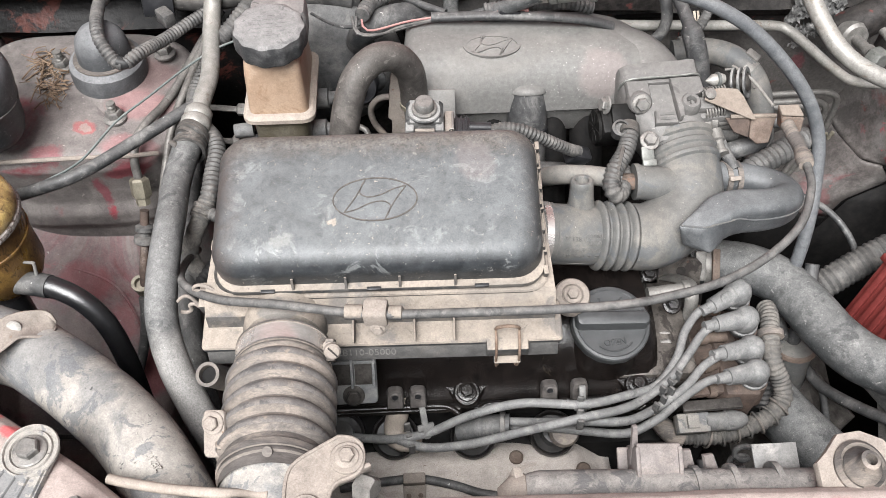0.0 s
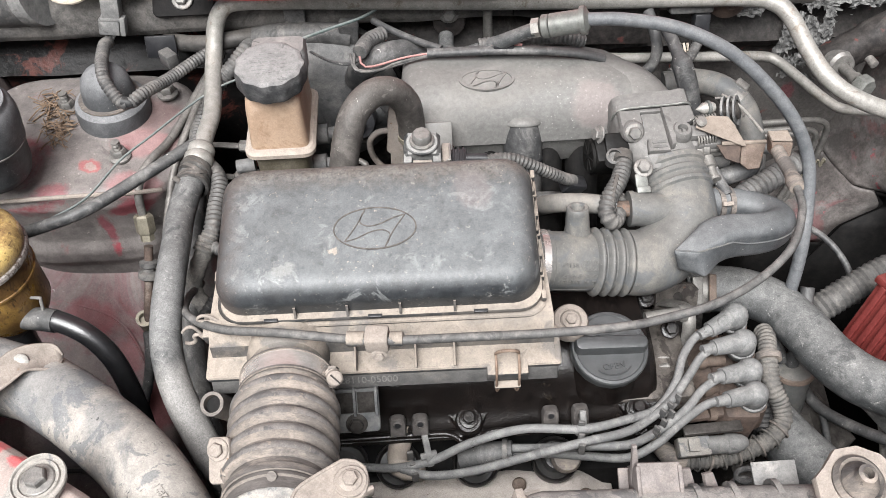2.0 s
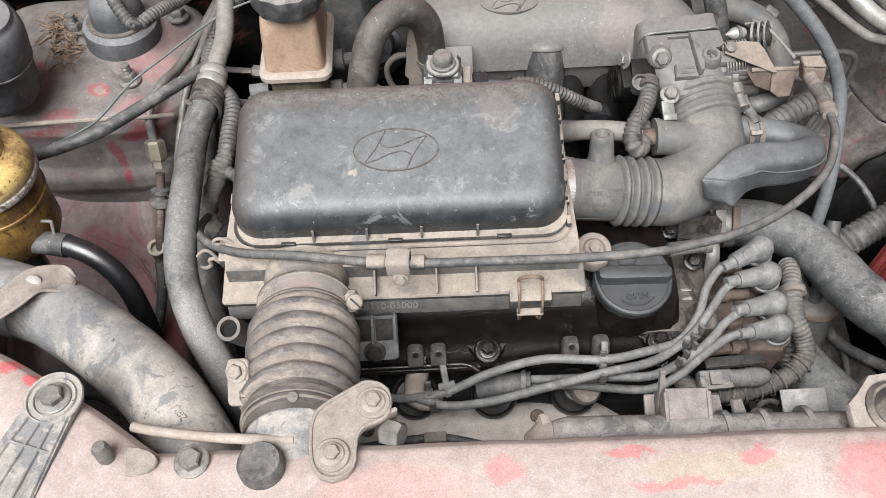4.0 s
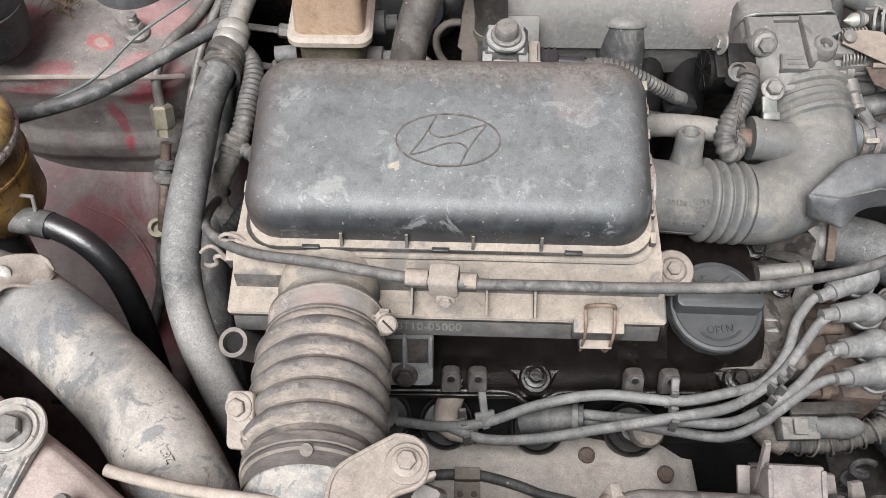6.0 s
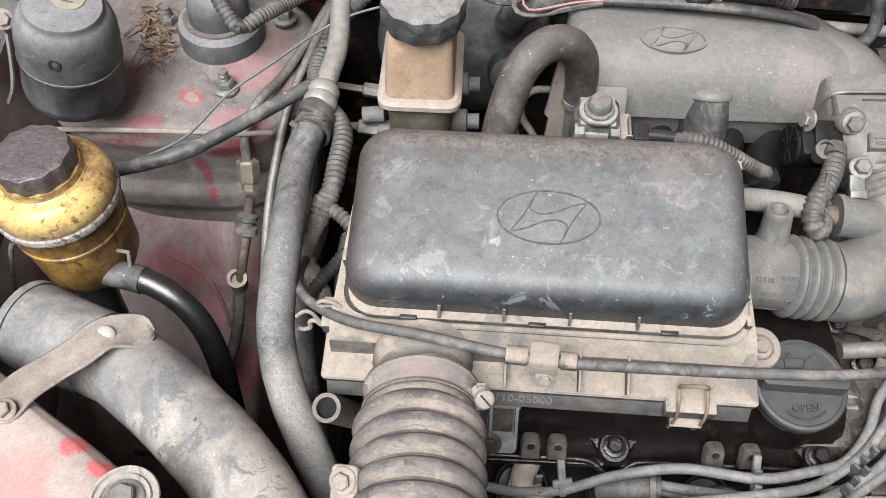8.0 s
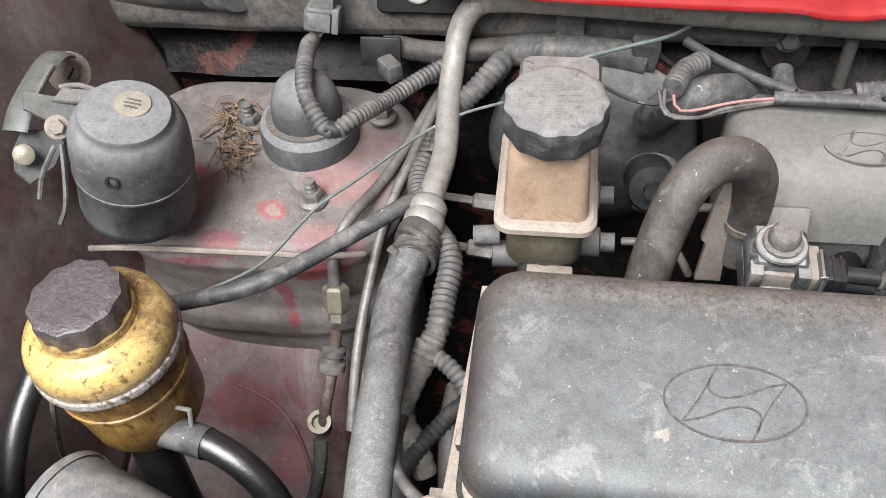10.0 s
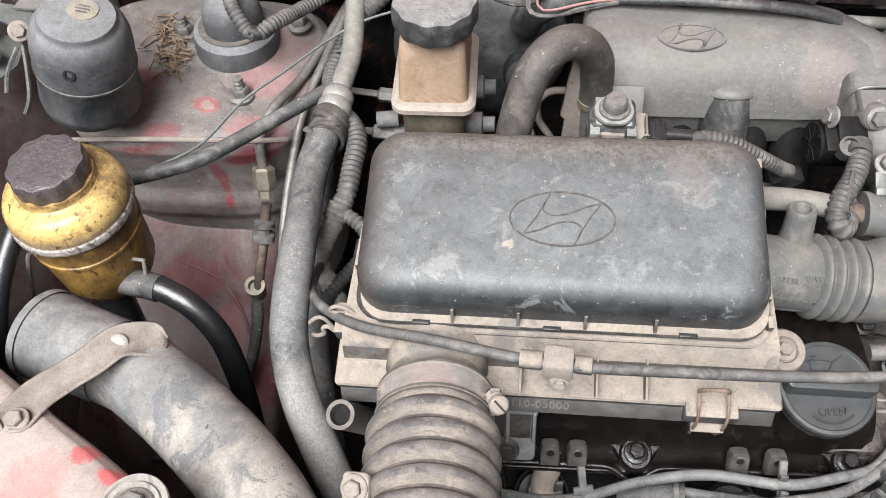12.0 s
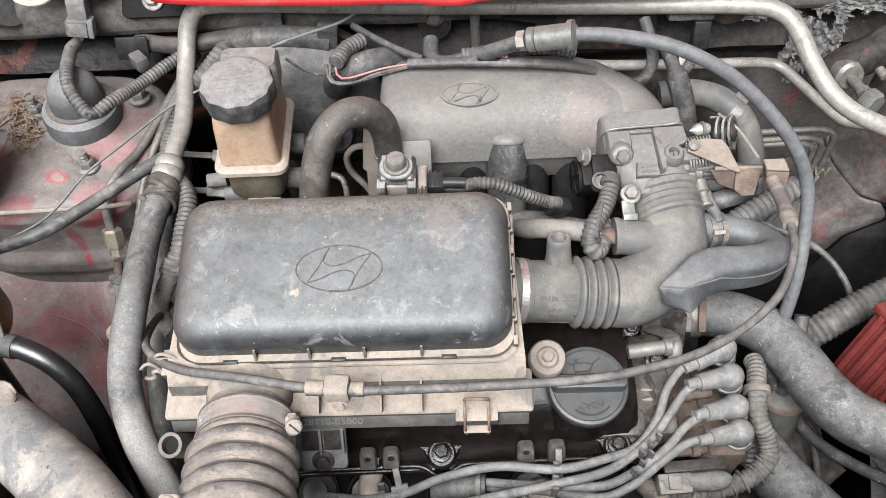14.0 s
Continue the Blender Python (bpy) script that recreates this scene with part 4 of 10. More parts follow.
def right_wing_at(u, v):
    y = 0.06 + 0.67 * u
    prof = [(0.66, 0.30), (0.60, 0.285), (0.565, 0.27), (0.55, 0.20), (0.53, 0.13), (0.50, 0.095), (0.46, 0.07), (0.43, 0.0), (0.42, -0.45)]
    k = v * (len(prof) - 1)
    i = min(int(k), len(prof) - 2)
    x, z = (prof[i][j] + (prof[i + 1][j] - prof[i][j]) * (k - i) for j in (0, 1))
    x -= 0.03 * smooth01(0.55, 0.7, y)
    # open dark hollow below the ledge, ahead of the rear panel
    x += 0.13 * smooth01(0.635, 0.600, y) * smooth01(0.14, 0.09, z)
    return Vector((x + bumps(y, z, 5, 0.004, 14), y, z + bumps(x, y, 6, 0.004, 14)))


sheet("wall_right_wing", lambda u, v: right_wing_at(u, v * 0.53), 70, 40, M_WING, "grimy grey inner wing panel with traces of red", 0.003, "inner wing")
sheet("wall_right_wing_rear", lambda u, v: right_wing_at(0.836 + 0.164 * u, 0.5302 + v * 0.2698), 30, 24, M_WING, "grimy grey rear end of the inner wing", 0.003, "inner wing")
# the lower wing turns near-black: the hollow's shade is in its colour
sheet("wall_right_hollow", lambda u, v: right_wing_at(0.8345 * u, 0.5302 + v * 0.4698), 70, 40, M_DARKBAY, "near-black sheet for the shade below the inner wing ledge", 0.003, "wing hollow")
sheet("wall_right_hollow_rear", lambda u, v: right_wing_at(0.836 + 0.164 * u, 0.8002 + v * 0.1998), 30, 24, M_DARKBAY, "near-black sheet for the shade under the rear of the inner wing", 0.003, "wing hollow")


def front_at(u, v):
    """Radiator support: flat top, rounded rear edge, front face."""
    x = -0.56 + 1.10 * u
    # straight across the middle, then slanting back along the wing
    rear = max(0.170 - 0.008 * (x + 0.08), 0.1745 + 0.655 * (-0.186 - x))
    lift = 0.010 * smooth01(-0.17, -0.22, x) * smooth01(-0.315, -0.265, x)
    prof = [(0.0, 0.24), (0.0, 0.318), (-0.002, 0.327), (-0.008, 0.333), (-0.02, 0.336), (-0.08, 0.338), (-0.16, 0.336), (-0.18, 0.325), (-0.182, 0.2), (-0.182, -0.3)]
    k = v * (len(prof) - 1)
    i = min(int(k), len(prof) - 2)
    y, z = (prof[i][j] + (prof[i + 1][j] - prof[i][j]) * (k - i) for j in (0, 1))
    return Vector((x, rear + y - 0.03 * x + bumps(x, y, z, 0.001, 30), z + 0.036 * x + lift + bumps(x, y, 3, 0.0015, 18)))


sheet("wall_radiator_support", front_at, 110, 36, M_CROSS, "dusty red radiator support panel with paint showing through", 0.003, "front panel")
# near-black boxes: the shade of the deep gaps is in their colour
solo("engine_mass", box(0.40, 0.26, 0.45, pose(0.06, 0.43, -0.11), 0.02), M_DARKBAY, "engine block mass under the covers, gap shade in its near-black colour", "engine block", kind="structure")
solo("wall_bay_floor", box(1.2, 0.8, 0.02, pose(0.05, 0.42, -0.42)), M_DARKBAY, "near-black bay floor standing for the shaded depth below the engine", "undertray", kind="structure")


# ---- air filter housing ----
AB = Matrix(((0.9990, 0.0282, -0.0359, -0.030), (-0.0361, 0.9696, -0.2418, 0.3785), (0.0280, 0.2429, 0.9697, 0.3644), (0, 0, 0, 1)))


def build_air_filter_housing():
    th = thing("air_filter_housing", "black plastic air filter housing, faded lid, base coated in tan dust", "air filter housing", AB @ Vector((0, 0, -0.09)))
    # lid: domed rounded rectangle
    rings = [(rrect(0.2415, 0.118, 0.022, 8, 0.0, 0.007), -0.031), (rrect(0.2410, 0.1175, 0.022, 8, 0.0, 0.007), -0.026)]
    for k in range(9):
        a = radians(90 * k / 8)
        ins = 0.018 * (1 - math.cos(a))
        rings.append((rrect(0.2398 - 2 * ins, 0.116 - 2 * ins, 0.022 - ins * 0.3, 8, 0.0, 0.0065), -0.020 + 0.0185 * math.sin(a)))
    for ins, z in ((0.028, -0.0008), (0.040, -0.0003)):
        rings.append((rrect(0.2398 - 2 * ins, 0.116 - 2 * ins, 0.012, 8, 0.0, 0.0065), z))
    lid = part("lid", loft(rings, AB), M_LID, th, "faded black lid with dust specks", angle=60)
    bm = bmesh.new()
    add_emblem(bm, 0.0308, 0.0178, AB @ pose(0.0, 0.0, -0.0006), 0.0008, 0.0009)
    part("emblem", bm, M_EMBLEM, lid, "dark-lined oval emblem moulded in the lid")
    part("lid_flange", loft([(rrect(0.2405, 0.127, 0.018, 6, 0.0016, 0.006), -0.0345), (rrect(0.2411, 0.1275, 0.018, 6, 0.0016, 0.006), -0.032), (rrect(0.2397, 0.126, 0.0175, 6, 0.0016, 0.006), -0.0302)], AB), M_BASE, th, "dust-coated lid flange")
    for x in (-0.0615, -0.023, 0.016, 0.056):
        bm = bmesh.new()
        prof = [(-0.0570, -0.031), (-0.0505, -0.031), (-0.0505, -0.0215), (-0.0525, -0.0205)]
        add_loft(bm, [([(p[0], p[1]) for p in prof], x - 0.0009), ([(p[0], p[1]) for p in prof], x + 0.0009)], AB @ Matrix(((0, 0, 1, 0), (1, 0, 0, 0), (0, 1, 0, 0), (0, 0, 0, 1))))
        part("rib", bm, M_BASE, th)
    for x in (-0.080, -0.003, 0.075):
        part("tab", box(0.0105, 0.0028, 0.0026, AB @ pose(x, -0.0570, -0.0305), 0.0006), M_PLASTIC, th)
    # clip teeth along both short sides, the wider ones with a finger
    for k in range(7):
        y = -0.046 + 0.0175 * k
        tooth = part("side_tooth", box(0.0036, 0.0075, 0.0065, AB @ pose(0.1222, y, -0.0330), 0.0009), M_BASE, th)
        if k % 2:
            part("finger", box(0.0022, 0.0042, 0.0090, AB @ pose(0.1216, y, -0.0290, 0, -8, 0), 0.0008), M_BASE, tooth)
    part("side_tooth", box(0.0036, 0.0085, 0.0110, AB @ pose(-0.1218, -0.020, -0.0320), 0.0008), M_BASE, th)
    # seam and base
    part("seam", loft([(rrect(0.243, 0.122, 0.015, 6, 0, 0.006), -0.0375), (rrect(0.243, 0.122, 0.015, 6, 0, 0.006), -0.0340)], AB), M_GROOVE, th)
    part("base_flange", loft([(rrect(0.2455, 0.129, 0.016, 6, 0.0015, 0.005), -0.0410), (rrect(0.2465, 0.130, 0.016, 6, 0.0015, 0.005), -0.0380), (rrect(0.2445, 0.128, 0.016, 6, 0.0015, 0.005), -0.0368)], AB), M_BASE, th, "dust-coated base flange")
    bm = bmesh.new()
    prof = [(-0.0590, -0.040), (-0.0625, -0.043), (-0.0690, -0.0475), (-0.0715, -0.0545), (-0.0730, -0.0585), (-0.0870, -0.0605), (-0.0890, -0.0620), (-0.0893, -0.0745), (-0.0880, -0.0755),
            (-0.0750, -0.0750), (-0.0650, -0.0950), (0.055, -0.0950), (0.066, -0.040)]
    yz = Matrix(((0, 0, 1, 0), (1, 0, 0, 0), (0, 1, 0, 0), (0, 0, 0, 1)))
    add_loft(bm, [(prof, x) for x in (-0.1290, -0.1272, 0.1272, 0.1290)], yz)
    for v in bm.verts:
        if v.co.y > 0.0:
            v.co.x *= 0.94
    bm.transform(AB)
    base = part("base", bm, M_BASE, th, "dust-coated lower shell", angle=25)
    part("base_shelf", loft([(rrect(0.268, 0.032, 0.003, 4, 0, -0.0735), -0.0660), (rrect(0.268, 0.032, 0.003, 4, 0, -0.0735), -0.0620), (rrect(0.266, 0.030, 0.003, 4, 0, -0.0735), -0.0608)], AB), M_BASE, th)
    part("base_lip", box(0.262, 0.0025, 0.016, AB @ pose(0, -0.0905, -0.0705, -30), 0.0008), M_LIP, th, "dark lower lip")
    for x in (0.025, 0.054, -0.02):
        part("base_rib", box(0.0016, 0.024, 0.016, AB @ pose(x, -0.0765, -0.056, 18), 0.0004), M_BASE, th)
    writing("part_number", "28110-05000", 0.0084, AB @ pose(-0.012, -0.0905, -0.0705, -30) @ pose(0, -0.0014, -0.0006, 90), M_MOULD, th, label="raised moulded number")
    # arch over the intake neck
    part("neck_arch", lathe([(0.031, -0.02), (0.031, 0.012), (0.028, 0.018), (0.02, 0.021), (0.0, 0.022)], 32, axis((-0.101, 0.330, 0.287), (-0.101, 0.27, 0.294))), M_BASE, th)
    # wire clips
    part("clip_bracket", box(0.031, 0.016, 0.013, AB @ pose(0.093, -0.0885, -0.0665), 0.0015), M_BASE, th)
    part("clip_tongue", box(0.020, 0.006, 0.014, AB @ pose(0.093, -0.096, -0.083, 20), 0.001), M_BASE, th)
    bm = bmesh.new()
    for sx in (-1, 1):
        x = 0.093 + sx * 0.0085
        add_tube(bm, [AB @ Vector(p) for p in ((x, -0.083, -0.052), (x, -0.094, -0.056), (x, -0.0985, -0.066), (x, -0.099, -0.082), (x - sx * 0.001, -0.0975, -0.094), (x - sx * 0.003, -0.094, -0.092), (x - sx * 0.003, -0.094, -0.080))], 0.0010, n=8, step=0.002)
    add_tube(bm, [AB @ Vector((0.093 + 0.0085 * math.cos(a), -0.083 - 0.002 * math.sin(a), -0.052 + 0.011 * math.sin(a))) for a in [math.pi * k / 8 for k in range(9)]], 0.0013, n=8, step=0.002)
    part("wire_clip", bm, M_SPRING, th, "rust-brown spring wire clip")
    bm = bmesh.new()
    add_tube(bm, [(-0.1520, 0.3440, 0.3090), (-0.1580, 0.3450, 0.3135), (-0.1635, 0.3450, 0.3150), (-0.1675, 0.3450, 0.3110), (-0.1640, 0.3450, 0.3085), (-0.1560, 0.3470, 0.3060)], 0.0013, n=8, step=0.002)
    add_tube(bm, [(-0.1820, 0.3450, 0.2960), (-0.1790, 0.3450, 0.3000), (-0.1750, 0.3450, 0.3025), (-0.1715, 0.3450, 0.3000), (-0.1685, 0.3450, 0.2935), (-0.1660, 0.3450, 0.2890)], 0.0013, n=8, step=0.002)
    add_tube(bm, [(-0.1540, 0.3430, 0.2830), (-0.1620, 0.3450, 0.2845), (-0.1670, 0.3450, 0.2875), (-0.1705, 0.3450, 0.2925), (-0.1745, 0.3450, 0.2905), (-0.1740, 0.3450, 0.2850), (-0.1785, 0.3450, 0.2815), (-0.1830, 0.3450, 0.2830)], 0.0015, n=8, step=0.002)
    part("wire_clip", bm, M_TAN, th, "dust-coated spring wire clip")
    part("clip_block", box(0.010, 0.02, 0.014, AB @ pose(-0.131, -0.050, -0.056), 0.001), M_BASE, th)
    # mounting foot with bolt
    foot = Matrix.Translation((-0.056, 0.3135, 0.226)) @ pose(0, 0, 0, 58)
    part("foot", plate(rrect(0.038, 0.042, 0.004), 0.004, foot), M_DUCTEND, th, "ribbed grey mounting foot")
    for x in (-0.017, 0.0, 0.017):
        part("foot_rib", box(0.0022, 0.026, 0.012, foot @ pose(x, 0.010, 0.006), 0.0005), M_DUCTEND, th)
    part("foot_rim", box(0.038, 0.003, 0.010, foot @ pose(0, 0.019, 0.006), 0.0005), M_DUCTEND, th)
    # dark boxes painted for the shade between the ribs, not real recesses
    for x in (-0.0085, 0.0085):
        part("foot_pocket", box(0.0135, 0.022, 0.003, foot @ pose(x, 0.0075, 0.0032), 0.0005), M_ENGINE, th)
    bolt(BOLT_DARK, foot @ Vector((0, -0.013, 0.004)), foot @ Vector((0, -0.013, 1)), th)
    wash = (0.122, 0.362, 0.258)
    part("mount_grommet", lathe([(0.015, -0.01), (0.015, 0.0), (0.0135, 0.003), (0.009, 0.004), (0.008, 0.002)], 28, axis(wash, (0.122, 0.33, 0.35))), M_TAN, th, "dusty round mount washer")
    bolt(BOLT_TAN, Vector(wash) + Vector((0, -0.001, 0.003)), (0.122, 0.33, 0.35), th)


build_air_filter_housing()


# ---- intake bellows and front duct ----
def build_bellows():
    th = thing("intake_bellows", "brown dusty ribbed rubber intake bellows clamped to the housing", "intake hose", (-0.098, 0.245, 0.262))
    a, b = Vector((-0.1005, 0.303, 0.2885)), Vector((-0.098, 0.183, 0.308))
    ax = axis(a, b)
    prof = [(0.0325, 0.0), (0.0325, 0.020), (0.0345, 0.022), (0.0345, 0.024), (0.033, 0.026)]
    z = 0.028
    for k in range(5):
        w = 0.0144
        for j in range(8):
            prof.append((0.0315 + 0.0072 * math.sin(math.pi * (j + 0.5) / 8) ** 0.6, z + w * j / 8))
        z += w
    prof += [(0.0345, z), (0.0345, z + 0.010), (0.036, z + 0.011), (0.036, z + 0.013), (0.0345, z + 0.014), (0.0345, z + 0.022)]
    part("bellows", lathe(prof, 56, ax, caps=False), M_BELLOWS, th, angle=50)
    for k in range(5):
        z0 = 0.028 + 0.0144 * k
        part("crest", lathe([(0.03185 + 0.0072 * math.sin(math.pi * (j + 0.5) / 8) ** 0.6, z0 + 0.0144 * j / 8) for j in range(2, 6)], 56, ax, caps=False), M_CREST, th, "rubbed slate-grey crest of the bellows")
    part("clamp_band", lathe([(0.0332, 0.002), (0.0342, 0.0025), (0.0344, 0.011), (0.0342, 0.0195), (0.0332, 0.020)], 56, ax, caps=False), M_CLAMP, th, "shiny worn metal clamp band")
    for zc in (0.0035, 0.0205):
        part("clamp_edge", lathe([(0.0330, zc - 0.001), (0.0352, zc - 0.0008), (0.0352, zc + 0.0008), (0.0330, zc + 0.001)], 48, ax, caps=False), M_BELLOWS, th)
    sc = Vector((-0.0645, 0.288, 0.309))
    part("clamp_screw", lathe([(0.0, -0.008), (0.004, -0.008), (0.004, 0.002), (0.0058, 0.0022), (0.0058, 0.006), (0.0045, 0.0072), (0.0, 0.0072)], 20, axis(sc, sc + Vector((0.25, -0.75, 0.6)))), M_TAN, th, "dusty clamp screw")
    part("screw_slot", box(0.0012, 0.0095, 0.0012, axis(sc, sc + Vector((0.25, -0.75, 0.6))) @ pose(0, 0, 0.0070, 0, 0, 30)), M_GROOVE, th)
    for k in range(3):
        part("screw_rib", lathe([(0.0042, -0.001), (0.0054, 0.0), (0.0042, 0.001)], 16, axis(sc - Vector((0.25, -0.75, 0.6)).normalized() * 0.0025 * (k + 0.4), sc + Vector((0.25, -0.75, 0.6))), caps=False), M_TAN, th)
    part("clamp_ear", box(0.006, 0.016, 0.020, pose(-0.0655, 0.293, 0.300, 30), 0.001), M_BELLOWS, th)
    part("clamp_strap", lathe([(0.0358, z + 0.004), (0.0368, z + 0.0045), (0.0368, z + 0.0095), (0.0358, z + 0.010)], 56, ax, caps=False), M_BELLOWS, th)
    part("peg", lathe([(0.0, 0.0), (0.0032, 0.0), (0.0032, 0.0045), (0.0, 0.005)], 16, axis((-0.097, 0.197, 0.339), (-0.097, 0.17, 0.39))), M_BELLOWS, th)
    pb = Matrix.Translation((-0.1355, 0.222, 0.318)) @ pose(0, 0, 0, 35, -12, -8)
    part("clamp_plate", plate(rrect(0.015, 0.030, 0.003), 0.003, pb), M_TAN, th, "dusty clamp plate")
    bolt(BOLT_TAN, pb @ Vector((-0.0005, 0.007, 0.003)), pb @ Vector((0, 0.007, 1)), th)
    part("clamp_hook", tube([pb @ Vector(p) for p in ((0.002, -0.006, 0.002), (0.005, -0.008, 0.006), (0.010, -0.008, 0.005), (0.013, -0.006, 0.0))], 0.0018, n=8, step=0.002), M_BASE, th)
    # junction down into the panel
    th2 = thing("air_intake_duct", "grey plastic front intake duct coated with pale dust", "air duct", (-0.25, 0.27, 0.25))
    pts = [(-0.3120, 0.3225, 0.2810), (-0.2950, 0.3155, 0.2820), (-0.2790, 0.3070, 0.2835), (-0.2401, 0.2771, 0.2864), (-0.2012, 0.2408, 0.2867), (-0.1742, 0.2050, 0.2836), (-0.1528, 0.1694, 0.2702), (-0.1425, 0.1392, 0.2405)]
    part("duct", tube(pts, 0.0268, n=40, step=0.004, wobble=0.02, caps=False, rfun=lambda s, L: 1.0 if s > 0.004 else 1.0), M_DUCT, th2, angle=60)
    part("duct_end", tube([(-0.3530, 0.3380, 0.2800), (-0.3400, 0.3330, 0.2802), (-0.3200, 0.3255, 0.2808), (-0.3020, 0.3185, 0.2818)], 0.0276, n=40, step=0.004, caps=False, rfun=lambda s, L: 1.055 - 0.05 * smooth01(0.0, L * 0.9, s)), M_DUCTEND, th2, "dark grey plastic duct end")
    part("duct_rim", tube([(-0.3565, 0.3392, 0.2795), (-0.3515, 0.3372, 0.2797)], 0.0307, n=40, step=0.0035, caps=False), M_DUCTEND, th2, "flared duct rim")
    part("junction", tube([(-0.098, 0.200, 0.3065), (-0.098, 0.185, 0.303), (-0.100, 0.165, 0.292), (-0.104, 0.14, 0.265)], 0.0343, n=40, step=0.004, rfun=lambda s, L: 1.0 + 0.10 * s / L), M_DUCT, th2, "dusty moulded junction")
    part("web", loft([(rrect(0.11, 0.05, 0.02, 6, -0.135, 0.165), 0.255), (rrect(0.11, 0.05, 0.02, 6, -0.135, 0.167), 0.290), (rrect(0.095, 0.036, 0.016, 6, -0.135, 0.166), 0.298)]), M_DUCT, th2)
    along, out = Vector((-0.60, 0.80, 0.06)).normalized(), Vector((0.05, -0.05, 1.0)).normalized()
    across = out.cross(along).normalized()
    out = along.cross(across)
    tm = Matrix((along, across, out)).transposed().to_4x4()
    tm.translation = Vector((-0.1805, 0.2150, 0.3116))
    writing("part_number", "28212-05600", 0.0064, tm, M_DUCT, th2, 0.0009, "raised moulded number")
    part("mark_bar", box(0.012, 0.0036, 0.0012, tm @ pose(0.004, 0.0085, -0.0012), 0.0003), M_DUCT, th2)
    # strap with rivet across the duct
    ths = thing("duct_strap", "dusty tan metal strap riveted over the duct", "strap", (-0.29, 0.29, 0.31))
    bm = bmesh.new()
    line = curve_points([(-0.2650, 0.3225, 0.3020), (-0.2765, 0.3185, 0.3095), (-0.2885, 0.3120, 0.3155), (-0.2995, 0.2980, 0.3165), (-0.3120, 0.2850, 0.3175), (-0.3225, 0.2690, 0.3215), (-0.3300, 0.2480, 0.3240)], 0.004)
    rows = []
    for i, q in enumerate(line):
        t = (line[min(i + 1, len(line) - 1)] - line[max(i - 1, 0)]).normalized()
        s = t.cross(Vector((0.1, -0.15, 1))).normalized()
        f = i / (len(line) - 1)
        w = 0.0118 if 0.1 < f < 0.9 else 0.0118 * math.sqrt(max(0.05, 1 - ((abs(f - 0.5) - 0.4) / 0.1) ** 2))
        w *= 0.85 + 0.35 * abs(f - 0.55)
        nrm = s.cross(t)
        rows.append([bm.verts.new(q + s * w * k + nrm * h) for k, h in ((-1, 0.0032), (-0.84, 0.0), (0, -0.0005), (0.84, 0.0), (1, 0.0032))])
    for u, v in zip(rows, rows[1:]):
        for j in range(4):
            bm.faces.new((u[j], u[j + 1], v[j + 1], v[j]))
    st = part("strap", bm, M_TAN, ths, angle=60)
    so = st.modifiers.new("thickness", "SOLIDIFY")
    so.thickness = 0.002
    part("rivet", lathe([(0.006, 0), (0.0058, 0.001), (0.004, 0.0022), (0.0, 0.0026)], 20, axis((-0.2885, 0.3128, 0.3150), (-0.2790, 0.2550, 0.3929))), M_ALU_PIPE, ths, "pale aluminium rivet")
    bolt(BOLT_TAN, (-0.3256, 0.2552, 0.3250), (-0.3300, 0.2367, 0.4854), ths, 10)


build_bellows()


